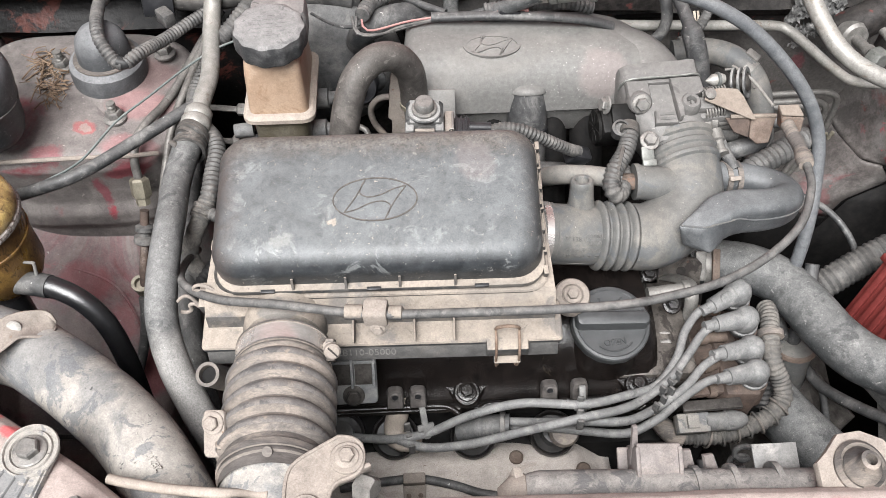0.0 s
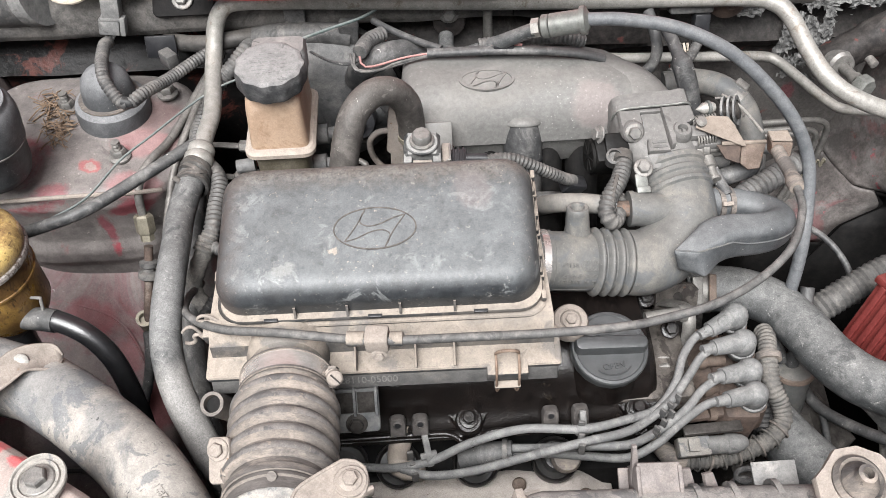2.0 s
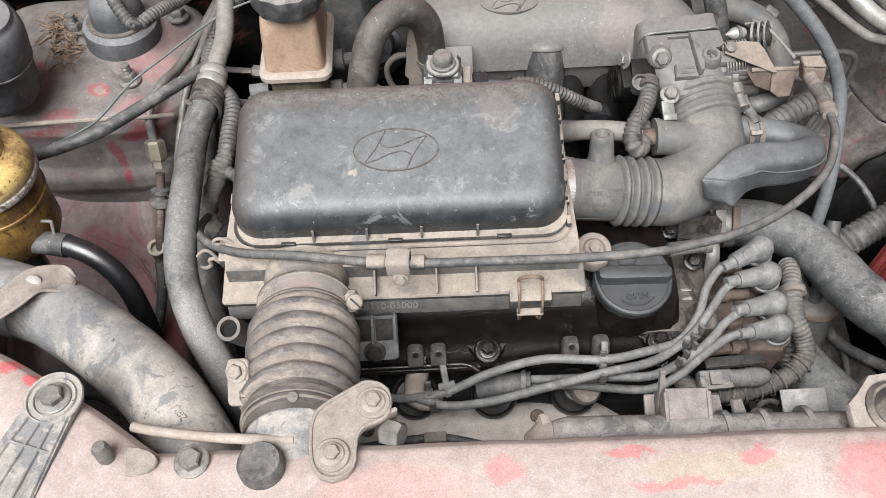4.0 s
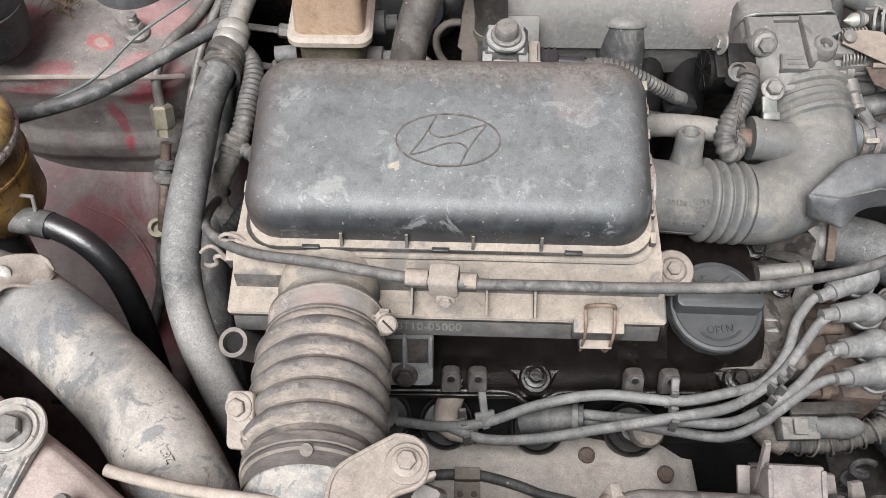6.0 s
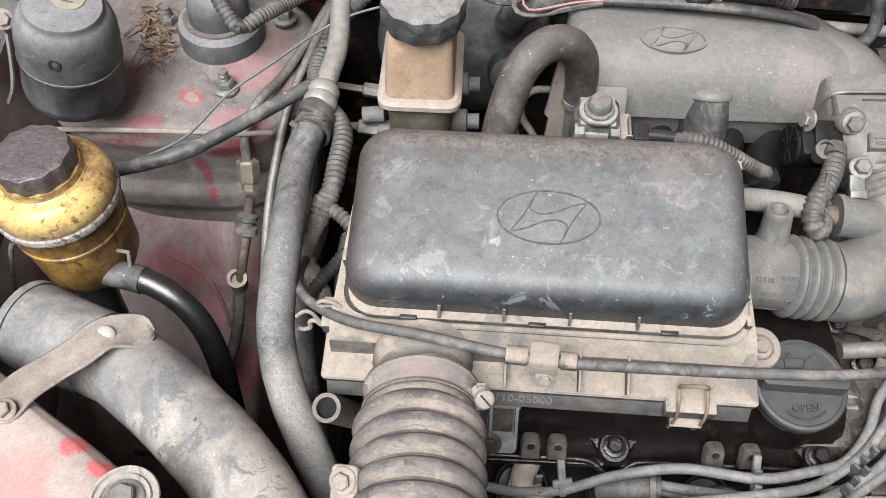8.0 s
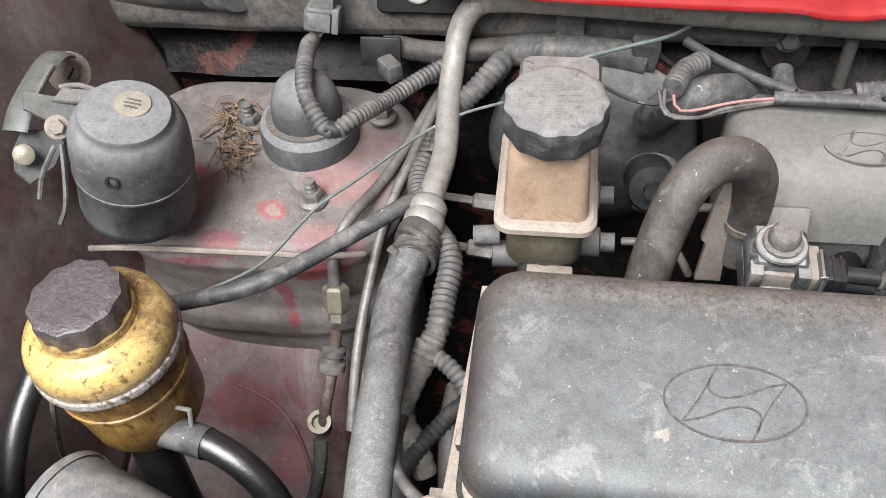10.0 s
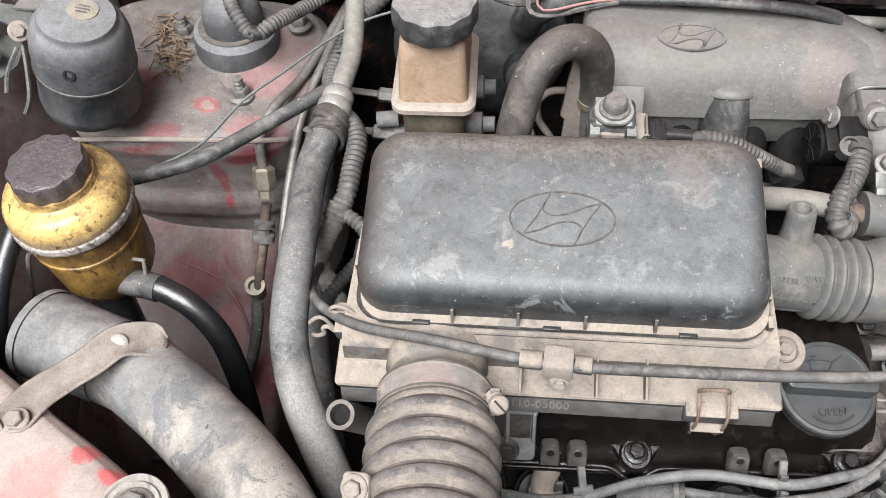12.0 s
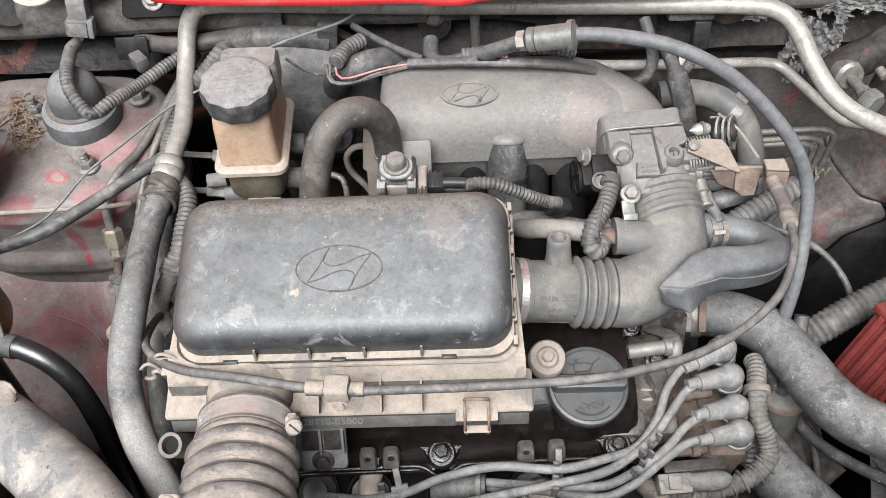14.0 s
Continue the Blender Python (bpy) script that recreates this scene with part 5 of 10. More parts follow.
# ---- long hoses and pipes ----
def build_left_hose():
    th = thing("air_conditioning_line", "thick black air conditioning hose with bare aluminium pipe", "hose", (-0.195, 0.40, 0.24))
    part("hose", tube([(-0.193, 0.536, 0.296), (-0.198, 0.510, 0.293), (-0.2025, 0.48, 0.289), (-0.2005, 0.44, 0.293), (-0.1985, 0.402, 0.297), (-0.1975, 0.365, 0.294), (-0.1945, 0.334, 0.286), (-0.185, 0.305, 0.273), (-0.172, 0.282, 0.255), (-0.158, 0.262, 0.228), (-0.14, 0.245, 0.19)], 0.0122, n=24, step=0.004, wobble=0.015), M_RUBBER, th, "dusty black rubber hose")
    pipe = [(-0.1925, 0.5450, 0.2980), (-0.1895, 0.5650, 0.3010), (-0.1860, 0.6000, 0.3030), (-0.1880, 0.6450, 0.3120), (-0.1868, 0.6680, 0.3255), (-0.1840, 0.6800, 0.3410), (-0.1760, 0.6850, 0.3570), (-0.1600, 0.6860, 0.3650), (-0.1090, 0.6840, 0.3655), (-0.0280, 0.6840, 0.3605), (0.0940, 0.6860, 0.3520), (0.2230, 0.6820, 0.3490), (0.3300, 0.6665, 0.3555), (0.3609, 0.6557, 0.3539), (0.3732, 0.6393, 0.3463), (0.3824, 0.6121, 0.3325), (0.3972, 0.5867, 0.3169), (0.4213, 0.5710, 0.3038), (0.4594, 0.5599, 0.2922), (0.5096, 0.5533, 0.2842)]
    part("pipe", tube(pipe, 0.0083, n=20, step=0.005), M_ALU_PIPE, th, "bare aluminium pipe bent round the firewall")
    c1 = axis((-0.1935, 0.533, 0.296), (-0.1895, 0.565, 0.301))
    part("crimp", lathe([(0.0118, 0.0), (0.0132, 0.002), (0.0132, 0.009), (0.0115, 0.0115), (0.0125, 0.014), (0.0125, 0.019), (0.0105, 0.022), (0.0085, 0.024)], 28, c1), M_ALU_PIPE, th, "dusty aluminium crimp collar")
    rnd = random.Random(4)
    for k in range(6):
        q = c1 @ Vector((0, 0, -0.006 - 0.0032 * k))
        tilt = c1.to_3x3() @ Vector((rnd.uniform(-0.5, 0.5), rnd.uniform(-0.5, 0.5), 1))
        part("tape_turn", lathe([(0.0125, -0.003), (0.0150, -0.002), (0.0152, 0.0015), (0.0128, 0.003)], 26, axis(q, q + tilt), caps=False), M_TAPE, th)
    for k in range(5):
        q = c1 @ Vector((0.013, -0.004 + 0.004 * k, -0.012 - 0.003 * k))
        part("tape_end", tube([q, q + Vector((0.006, -0.004, -0.002)), q + Vector((0.007, -0.012, -0.008 - 0.002 * k))], 0.0028, n=8, step=0.003, flat_=0.5), M_TAPE, th)


build_left_hose()


def cable(name, label, pts, r, material, category="cable", n=12, step=0.005, group="", **kw):
    return solo(name, tube(pts, r, n=n, step=step, **kw), material, label, category, group)


cable("ground_cable", "thick black cable running across the strut tower", [(-0.3686, 0.4734, 0.2719), (-0.3390, 0.4723, 0.2831), (-0.2861, 0.4826, 0.2952), (-0.2420, 0.5182, 0.2982), (-0.2021, 0.5519, 0.3019), (-0.1900, 0.5640, 0.3005)], 0.0056, M_CABLE)
cable("thin_green_wire", "thin faded green wire loose over the tower", [(-0.3371, 0.4743, 0.2861), (-0.3119, 0.4834, 0.2902), (-0.2882, 0.5057, 0.2903), (-0.2659, 0.5490, 0.2934), (-0.2402, 0.5751, 0.2986), (-0.2082, 0.6111, 0.3030), (-0.1798, 0.6302, 0.3093), (-0.1395, 0.6439, 0.3150)], 0.0011, M_WIRE_GREEN, n=8)


def build_brake_line(label, pts, r):
    th = thing("brake_line", label, "brake line", pts[-1])
    part("pipe", tube(pts, r, n=10, step=0.004), M_STEEL, th)
    return th


bl = build_brake_line("tan steel brake pipe with a hex union on the tower", [(-0.1922, 0.6957, 0.2951), (-0.2032, 0.6611, 0.2925), (-0.2224, 0.6107, 0.2815), (-0.2330, 0.5860, 0.2780), (-0.2400, 0.5640, 0.2830), (-0.2470, 0.5470, 0.2815), (-0.2525, 0.5370, 0.2730), (-0.2545, 0.5290, 0.2610), (-0.2540, 0.5235, 0.2460)], 0.0040)
hx = axis((-0.2540, 0.5235, 0.246), (-0.2530, 0.510, 0.219))
h6 = [(0.0092 * math.cos(radians(60 * k)), 0.0092 * math.sin(radians(60 * k))) for k in range(6)]
part("union_nut", loft([([(x * 0.8, y * 0.8) for x, y in h6], -0.001), (h6, 0.001), (h6, 0.016), ([(x * 0.85, y * 0.85) for x, y in h6], 0.018)], hx), M_BRASS, bl, "dull hex union nut")
part("union_nut", loft([([(x * 0.72, y * 0.72) for x, y in h6], 0.018), ([(x * 0.72, y * 0.72) for x, y in h6], 0.025)], hx), M_BRASS, bl)
part("flex_end", tube([(-0.253, 0.508, 0.220), (-0.2555, 0.500, 0.205), (-0.258, 0.490, 0.188), (-0.263, 0.478, 0.165), (-0.266, 0.470, 0.145)], 0.0042, n=12), M_RUSTDARK, bl)
g0 = axis((-0.2555, 0.5005, 0.206), (-0.259, 0.488, 0.184))
part("grommet", lathe([(0.005, -0.002), (0.0085, 0.0), (0.0085, 0.004), (0.0055, 0.006), (0.0055, 0.009), (0.0095, 0.010), (0.0095, 0.016), (0.0065, 0.018)], 24, g0), M_CONDUIT, bl)
g1 = axis((-0.2665, 0.469, 0.160), (-0.262, 0.455, 0.20))
part("open_union", lathe([(0.0075, -0.022), (0.0075, -0.012), (0.006, -0.011), (0.006, -0.008), (0.0085, -0.007), (0.0085, 0.0), (0.0055, 0.0), (0.0050, -0.006), (0.0, -0.006)], 24, g1), M_BRASS, bl, "open brass union")
cable("brake_flex_hose", "black brake flex hose dropping beside the tower", [(-0.267, 0.465, 0.142), (-0.268, 0.455, 0.125), (-0.275, 0.435, 0.095), (-0.295, 0.405, 0.055), (-0.33, 0.37, 0.02)], 0.0052, M_CABLE, "hose")
build_brake_line("thin dull pipe running beside the thick hose", [(-0.1854, 0.6954, 0.3024), (-0.1983, 0.6609, 0.2947), (-0.2113, 0.6163, 0.2839), (-0.2231, 0.5758, 0.2702), (-0.2304, 0.5421, 0.2507), (-0.2374, 0.4976, 0.2142), (-0.2400, 0.4579, 0.1718)], 0.0036)

solo("corrugated_conduit", tube([(-0.196, 0.64, 0.285), (-0.205, 0.60, 0.278), (-0.196, 0.56, 0.282), (-0.178, 0.530, 0.287), (-0.173, 0.512, 0.287), (-0.1745, 0.490, 0.284), (-0.1760, 0.470, 0.280), (-0.1820, 0.455, 0.271)], 0.0080, n=18, step=0.0009, rfun=ribbed(0.0046, 0.17)), M_SPLIT, "dusty corrugated wiring conduit beside the housing", "wiring conduit")
tw = thing("taped_wiring", "taped wiring fork at the end of the conduit", "wiring", (-0.19, 0.44, 0.24))
part("wrap", tube([(-0.1775, 0.466, 0.278), (-0.1820, 0.455, 0.271), (-0.1900, 0.441, 0.261), (-0.1940, 0.428, 0.249), (-0.1870, 0.417, 0.237), (-0.178, 0.405, 0.220)], 0.0078, n=16, step=0.0016, wobble=0.16, rfun=ribbed(0.0085, 0.09)), M_HARNESS, tw)
part("branch", tube([(-0.1830, 0.456, 0.274), (-0.1720, 0.452, 0.272), (-0.1630, 0.446, 0.268), (-0.156, 0.438, 0.262)], 0.0058, n=14, step=0.0010, rfun=ribbed(0.0040, 0.18)), M_CONDUIT, tw)
part("knot", tube([(-0.1800, 0.461, 0.2765), (-0.1850, 0.451, 0.2695)], 0.0096, n=16, step=0.0012, rfun=ribbed(0.0032, 0.14), wobble=0.15), M_HARNESS, tw)
solo("corrugated_conduit", tube([(-0.150, 0.440, 0.255), (-0.1640, 0.431, 0.250), (-0.1720, 0.423, 0.245), (-0.1830, 0.412, 0.238), (-0.1910, 0.399, 0.229), (-0.196, 0.385, 0.215)], 0.0058, n=14, step=0.0010, rfun=ribbed(0.0040, 0.16)), M_LOOM, "thin black conduit crossing beside the housing", "wiring conduit")
cable("rubber_hose", "dusty grey rubber hose between thick hose and housing", [(-0.205, 0.545, 0.252), (-0.204, 0.50, 0.243), (-0.203, 0.45, 0.235), (-0.196, 0.40, 0.230), (-0.188, 0.355, 0.222), (-0.178, 0.32, 0.200), (-0.172, 0.30, 0.16)], 0.0095, M_CABLE, "hose", n=16)
cable("wiring_branch", "taped wiring branch beside the housing", [(-0.165, 0.455, 0.240), (-0.166, 0.430, 0.238), (-0.164, 0.400, 0.225), (-0.160, 0.37, 0.20)], 0.0065, M_TAPE, "wiring")

# open metal pipe stub below the bellows
op = solo("open_pipe_stub", tube([(-0.1585, 0.2935, 0.2745), (-0.155, 0.301, 0.258), (-0.148, 0.315, 0.225)], 0.0092, n=24, hollow=0.72), M_BELLOWS, "open dusty pipe stub beside the bellows", "pipe")
# near-black plug: the shade inside the stub is put in its colour
part("bore", lathe([(0.0064, 0.0), (0.0066, 0.006), (0.0066, 0.012)], 20, axis((-0.1575, 0.2956, 0.2698), (-0.155, 0.301, 0.258))), M_DARKBAY, op, "dark plug painted for the shade in the bore")


def build_throttle_cable():
    th = thing("throttle_cable", "grey throttle cable strung over the air filter housing", "cable", (-0.0294, 0.2952, 0.3094))
    part("cable", tube([(0.3100, 0.4780, 0.3300), (0.3112, 0.4560, 0.3308), (0.3100, 0.4330, 0.3326), (0.3085, 0.4180, 0.3344), (0.3030, 0.3960, 0.3358), (0.2842, 0.3621, 0.3352), (0.2525, 0.3361, 0.3308), (0.2150, 0.3183, 0.3272), (0.1777, 0.3095, 0.3257), (0.1445, 0.3036, 0.3263), (0.0892, 0.2998, 0.3291), (0.0398, 0.2968, 0.3342), (-0.0224, 0.2963, 0.3367), (-0.0541, 0.3023, 0.3335), (-0.1020, 0.3165, 0.3262), (-0.1425, 0.3305, 0.3145), (-0.1675, 0.3475, 0.3035), (-0.1840, 0.3690, 0.2920), (-0.1913, 0.4057, 0.2655), (-0.1927, 0.4460, 0.2337)], 0.0033, n=12, step=0.004), M_CONDUIT, th)
    ct = axis((-0.0531, 0.3021, 0.3335), (-0.0054, 0.2963, 0.3369))
    part("sleeve", lathe([(0.0034, 0.0), (0.0055, 0.0005), (0.0055, 0.012), (0.005, 0.013)], 20, ct), M_BASE, th)
    part("cable_holder", loft([(rrect(0.0135, 0.0145, 0.003, 4), 0.014), (rrect(0.015, 0.016, 0.003, 4), 0.0155), (rrect(0.015, 0.016, 0.003, 4), 0.0285), (rrect(0.0135, 0.0145, 0.003, 4), 0.030)], ct), M_TAN, th, "dusty tan cable holder block")
    part("sleeve", lathe([(0.005, 0.031), (0.0052, 0.032), (0.0052, 0.040), (0.0034, 0.041)], 20, ct), M_BASE, th)
    part("holder_stem", tube([(-0.0305, 0.2961, 0.3264), (-0.0302, 0.2963, 0.3240), (-0.0300, 0.2965, 0.3215)], 0.0046, n=14), M_TAN, th)
    bolt(BOLT_XS, (-0.0305, 0.2925, 0.3262), (-0.0345, 0.2001, 0.3487), th)
    part("adjuster", tube([(0.3100, 0.4760, 0.3300), (0.3105, 0.4670, 0.3300), (0.3112, 0.4490, 0.3312), (0.3100, 0.4350, 0.3325)], 0.0058, n=14, step=0.001, rfun=ribbed(0.0030, 0.07)), M_BELLOWS, th, "dusty rubber cable boot")
    part("collar", tube([(0.3108, 0.4400, 0.3320), (0.3100, 0.4320, 0.3328), (0.3092, 0.4250, 0.3336)], 0.0070, n=18, step=0.0016, rfun=lambda s, L: 0.82 + 0.18 * math.sin(math.pi * s / L)), M_BELLOWS, th, "tan rubber collar")


build_throttle_cable()


def build_speedo_cable():
    th = thing("speedometer_cable", "thick grey cable arching over the engine to the side", "cable", (0.3095, 0.5348, 0.2641))
    part("cable", tube([(0.1580, 0.5893, 0.3920), (0.1907, 0.5808, 0.3958), (0.2363, 0.5653, 0.3945), (0.2804, 0.5480, 0.3791), (0.3181, 0.5320, 0.3495), (0.3449, 0.5183, 0.3185), (0.3597, 0.5051, 0.2880), (0.3612, 0.4861, 0.2611), (0.3567, 0.4583, 0.2259), (0.3506, 0.4386, 0.1857), (0.3463, 0.4290, 0.1355)], 0.0060, n=16), M_SPEEDO, th)
    part("boot", tube([(0.0421, 0.6861, 0.3144), (0.0416, 0.6701, 0.3133), (0.0448, 0.6500, 0.3183), (0.0597, 0.6324, 0.3308), (0.0882, 0.6143, 0.3549), (0.1169, 0.6002, 0.3769)], 0.0068, n=16, rfun=lambda s, L: 1.15 - 0.2 * s / L), M_RUBBER, th)
    fx = axis((0.1130, 0.6024, 0.3763), (0.1660, 0.5881, 0.3928))
    h = [(0.0085 * math.cos(radians(60 * k)), 0.0085 * math.sin(radians(60 * k))) for k in range(6)]
    part("nut", loft([(h, 0.002), (h, 0.009)], fx), M_ALU_PIPE, th, "pale metal nut")
    part("ring", lathe([(0.0095, 0.011), (0.0105, 0.012), (0.0105, 0.017), (0.0095, 0.018)], 24, fx), M_FERRULE, th)
    part("ferrule", lathe([(0.0085, 0.018), (0.0105, 0.019), (0.0105, 0.046), (0.0128, 0.0465), (0.0128, 0.051), (0.0105, 0.0515), (0.007, 0.054)], 28, fx), M_FERRULE, th, "dull metal ferrule with raised end ring")
    part("base_plate", lathe([(0.0, 0.0), (0.017, 0.0), (0.016, 0.004), (0.0, 0.005)], 24, axis((0.0468, 0.7100, 0.3167), (0.0425, 0.5979, 0.3339))), M_FIREWALL, th)
    bolt(BOLT_M, (0.0460, 0.7039, 0.3297), (0.0419, 0.5978, 0.3489), th)


build_speedo_cable()


# ---- rocker cover, oil cap, ignition ----
def build_rocker_cover():
    th = thing("rocker_cover", "oil-soaked black rocker cover on the engine", "rocker cover", (0.06, 0.40, 0.15))
    bm = bmesh.new()
    prof = [(0.322, 0.150), (0.320, 0.166), (0.322, 0.1705), (0.327, 0.174), (0.334, 0.186), (0.340, 0.202), (0.350, 0.214), (0.366, 0.222), (0.39, 0.226), (0.425, 0.222), (0.438, 0.205), (0.442, 0.15)]
    yz = Matrix(((0, 0, 1, 0), (1, 0, 0, 0), (0, 1, 0, 0), (0, 0, 0, 1)))
    cuts = [(-0.12, 0.0), (-0.117, 1.0), (0.0, 1.0), (0.17, 1.0), (0.192, 0.94), (0.200, 0.6), (0.204, 0.0)]
    add_loft(bm, [([(0.40 + (y - 0.40) * (0.9 + 0.1 * k), 0.16 + (z - 0.16) * (0.35 + 0.65 * k)) for y, z in prof], x) for x, k in cuts], yz)
    part("cover", bm, M_OILY, th, angle=45)
    part("gasket_edge", box(0.325, 0.010, 0.006, pose(0.042, 0.3195, 0.163), 0.002), M_OILY, th)
    bead = []
    for k in range(62):
        x = -0.116 + 0.005 * k
        dip = sum(math.exp(-((x - c) / 0.011) ** 2) for c in (0.036, 0.182, -0.10))
        bead.append((x, 0.3185 - 0.009 * dip, 0.1665 - 0.007 * dip))
    part("edge_bead", tube(bead, 0.0028, n=10, step=0.004), M_OILY, th, "wet rolled lower edge")
    # bolt bosses along the front edge
    for x, y in ((0.036, 0.327), (0.182, 0.327), (-0.10, 0.327)):
        ear = [(u, v) for u, v in ((0.023, 0.009), (0.010, 0.012), (-0.010, 0.012), (-0.023, 0.009), (-0.0165, 0.0035), (-0.0125, -0.003), (-0.0098, -0.0085), (-0.006, -0.012), (0.0, -0.0135), (0.006, -0.012), (0.0098, -0.0085), (0.0125, -0.003), (0.0165, 0.0035))]
        part("boss", plate(ear, 0.009, pose(x, y, 0.168, 18), 0.0035), M_OILY, th)
        part("boss_seat", lathe([(0.0125, -0.004), (0.0118, 0.001), (0.0102, 0.0032), (0.0, 0.0035)], 26, pose(x, y - 0.003, 0.1755, 18)), M_OILY, th)
        bolt(BOLT_OILY, (x, y - 0.003, 0.178), (x, y - 0.03, 0.28), th, 15)
    for x in (-0.0245, -0.0055, 0.105, 0.1305):
        tall = 0.026
        m = pose(x, 0.3225, 0.1800, 62) @ Matrix.Scale(0.85, 4)
        o = [(-0.0082, -0.010), (0.0082, -0.010), (0.0082, 0.006), (0.0066, 0.0098), (0.0030, 0.0112), (-0.0030, 0.0112), (-0.0066, 0.0098), (-0.0082, 0.006)]
        lug = part("lug", plate(o, 0.010, m, 0.0022), M_LUG, th)
        part("hole_rim", lathe([(0.0046, 0.008), (0.0046, 0.0104), (0.0032, 0.0108), (0.0030, 0.0102)], 18, m @ pose(0, 0.004, 0), caps=False), M_LUG, lug)
        # near-black disc on the lug: the hole's shade is in its colour
        part("hole", lathe([(0.0032, 0.0), (0.0032, 0.0103), (0.0, 0.0103)], 14, m @ pose(0, 0.004, 0)), M_HOSE_DARK, lug)
    # filler neck and cap
    neck = Vector((0.1540, 0.3575, 0.204))
    up = neck + Vector((0.002, -0.028, 0.10))
    nx = axis(neck, up)
    part("filler_neck", lathe([(0.036, -0.012), (0.031, 0.004), (0.027, 0.012), (0.027, 0.026)], 40, nx), M_OILY, th)
    cap = thing("oil_filler_cap", "dark grey plastic oil filler cap with grip bar", "oil cap", nx @ Vector((0, 0, 0.02)))
    n = 72
    ring = [(0.0318 * math.cos(2 * math.pi * k / n) * (1.0 + (0.012 if k % 4 < 2 else 0)), 0.0318 * math.sin(2 * math.pi * k / n) * (1.0 + (0.012 if k % 4 < 2 else 0))) for k in range(n)]
    smooth_ring = [(0.0322 * math.cos(2 * math.pi * k / n), 0.0322 * math.sin(2 * math.pi * k / n)) for k in range(n)]
    part("cap_body", loft([([(x * 0.93, y * 0.93) for x, y in ring], 0.0225), (ring, 0.0245), (ring, 0.031), (smooth_ring, 0.0315), (smooth_ring, 0.033), ([(x * 0.97, y * 0.97) for x, y in smooth_ring], 0.0345), ([(x * 0.90, y * 0.90) for x, y in smooth_ring], 0.0348), ([(x * 0.87, y * 0.87) for x, y in smooth_ring], 0.0340)], nx), M_OILFILL, cap)
    ux = (nx.to_3x3() @ Vector((1, 0, 0)))
    fix = Matrix() if ux.x > 0 else pose(0, 0, 0, 0, 0, 180)
    top = nx @ fix
    bm = bmesh.new()
    add_loft(bm, [(rrect(0.060, 0.014, 0.005, 5, 0, 0.001), 0.034), (rrect(0.060, 0.0125, 0.005, 5, 0, 0.001), 0.0425), (rrect(0.058, 0.010, 0.004, 5, 0, 0.001), 0.0445), (rrect(0.055, 0.006, 0.003, 5, 0, 0.001), 0.0450)], top @ pose(0, 0, 0, 0, 0, -5))
    part("grip_bar", bm, M_OILFILL, cap)
    writing("word_open", "OPEN", 0.0072, top @ pose(0, -0.0165, 0.0345), M_OILFILL, cap, 0.0009, "raised moulded word")
    part("arrow", tube([top @ Vector((0.019 * math.sin(a), -0.0045 - 0.0195 * math.cos(a), 0.0346)) for a in [radians(-45 + 10 * k) for k in range(10)]], 0.0008, n=6, step=0.002), M_OILFILL, cap)
    can = bmesh.new()
    for line in (((-0.009, 0.0115), (0.003, 0.0115)), ((0.003, 0.0115), (0.006, 0.0165)), ((-0.009, 0.0115), (-0.009, 0.0185)), ((-0.009, 0.0185), (0.001, 0.0185)), ((0.001, 0.0185), (0.006, 0.0165)), ((-0.006, 0.0185), (-0.006, 0.0215)), ((-0.008, 0.0215), (-0.004, 0.0215)), ((-0.009, 0.0165), (-0.013, 0.0195))):
        add_tube(can, [top @ Vector((u, v, 0.0346)) for u, v in line], 0.0006, n=6, step=0.002)
    add_tube(can, [top @ Vector(p) for p in ((0.006, 0.017, 0.0346), (0.013, 0.021, 0.0346))], 0.0006, n=6, step=0.002)
    part("oil_can_sign", can, M_OILFILL, cap)
    # cylinder head end behind the cap
    hd = thing("cylinder_head", "oily grey alloy cylinder head end", "cylinder head", (0.1804, 0.3749, 0.1080))
    part("head", box(0.085, 0.10, 0.10, pose(0.1938, 0.3792, 0.1330), 0.006), M_HEAD, hd)
    part("boss", lathe([(0.014, -0.02), (0.014, 0.0), (0.012, 0.003), (0.0, 0.003)], 24, axis((0.2137, 0.3654, 0.1713), (0.2083, 0.2931, 0.2488))), M_HEAD, hd)
    bolt(BOLT_L, (0.2135, 0.3634, 0.1743), (0.2083, 0.2931, 0.2488), hd, 12)
    part("lift_eye", plate([(-0.02, -0.02), (0.02, -0.02), (0.02, 0.012), (0.014, 0.018), (-0.014, 0.018), (-0.02, 0.012)], 0.004, pose(0.2417, 0.4385, 0.1788, 62, 0, -4)), M_HEAD, hd, "drilled bracket plate")
    # dark disc on the plate, painted for the shade in its hole
    part("eye_hole", lathe([(0.0045, 0.0), (0.0045, 0.0046), (0.0, 0.0046)], 16, pose(0.2417, 0.4385, 0.1788, 62, 0, -4) @ pose(0.001, 0.005, 0)), M_GROOVE, hd)
    part("stay", tube([(0.2223, 0.4452, 0.1701), (0.2404, 0.4175, 0.1957), (0.2418, 0.4004, 0.1976), (0.2404, 0.3876, 0.1705)], 0.006, n=10, flat_=0.4), M_STEEL, hd)
    for x, y, z in ((0.2038, 0.4185, 0.2092), (0.2226, 0.3930, 0.1948)):
        bolt(BOLT_OILY, (x, y, z), (x, y - 0.05, z + 0.1), hd)
    part("sensor", lathe([(0.006, 0), (0.006, 0.03), (0.0075, 0.031), (0.0075, 0.036), (0.004, 0.037)], 16, axis((0.1943, 0.3857, 0.2227), (0.2664, 0.3914, 0.2256))), M_STEEL, hd, "small steel sender")


build_rocker_cover()


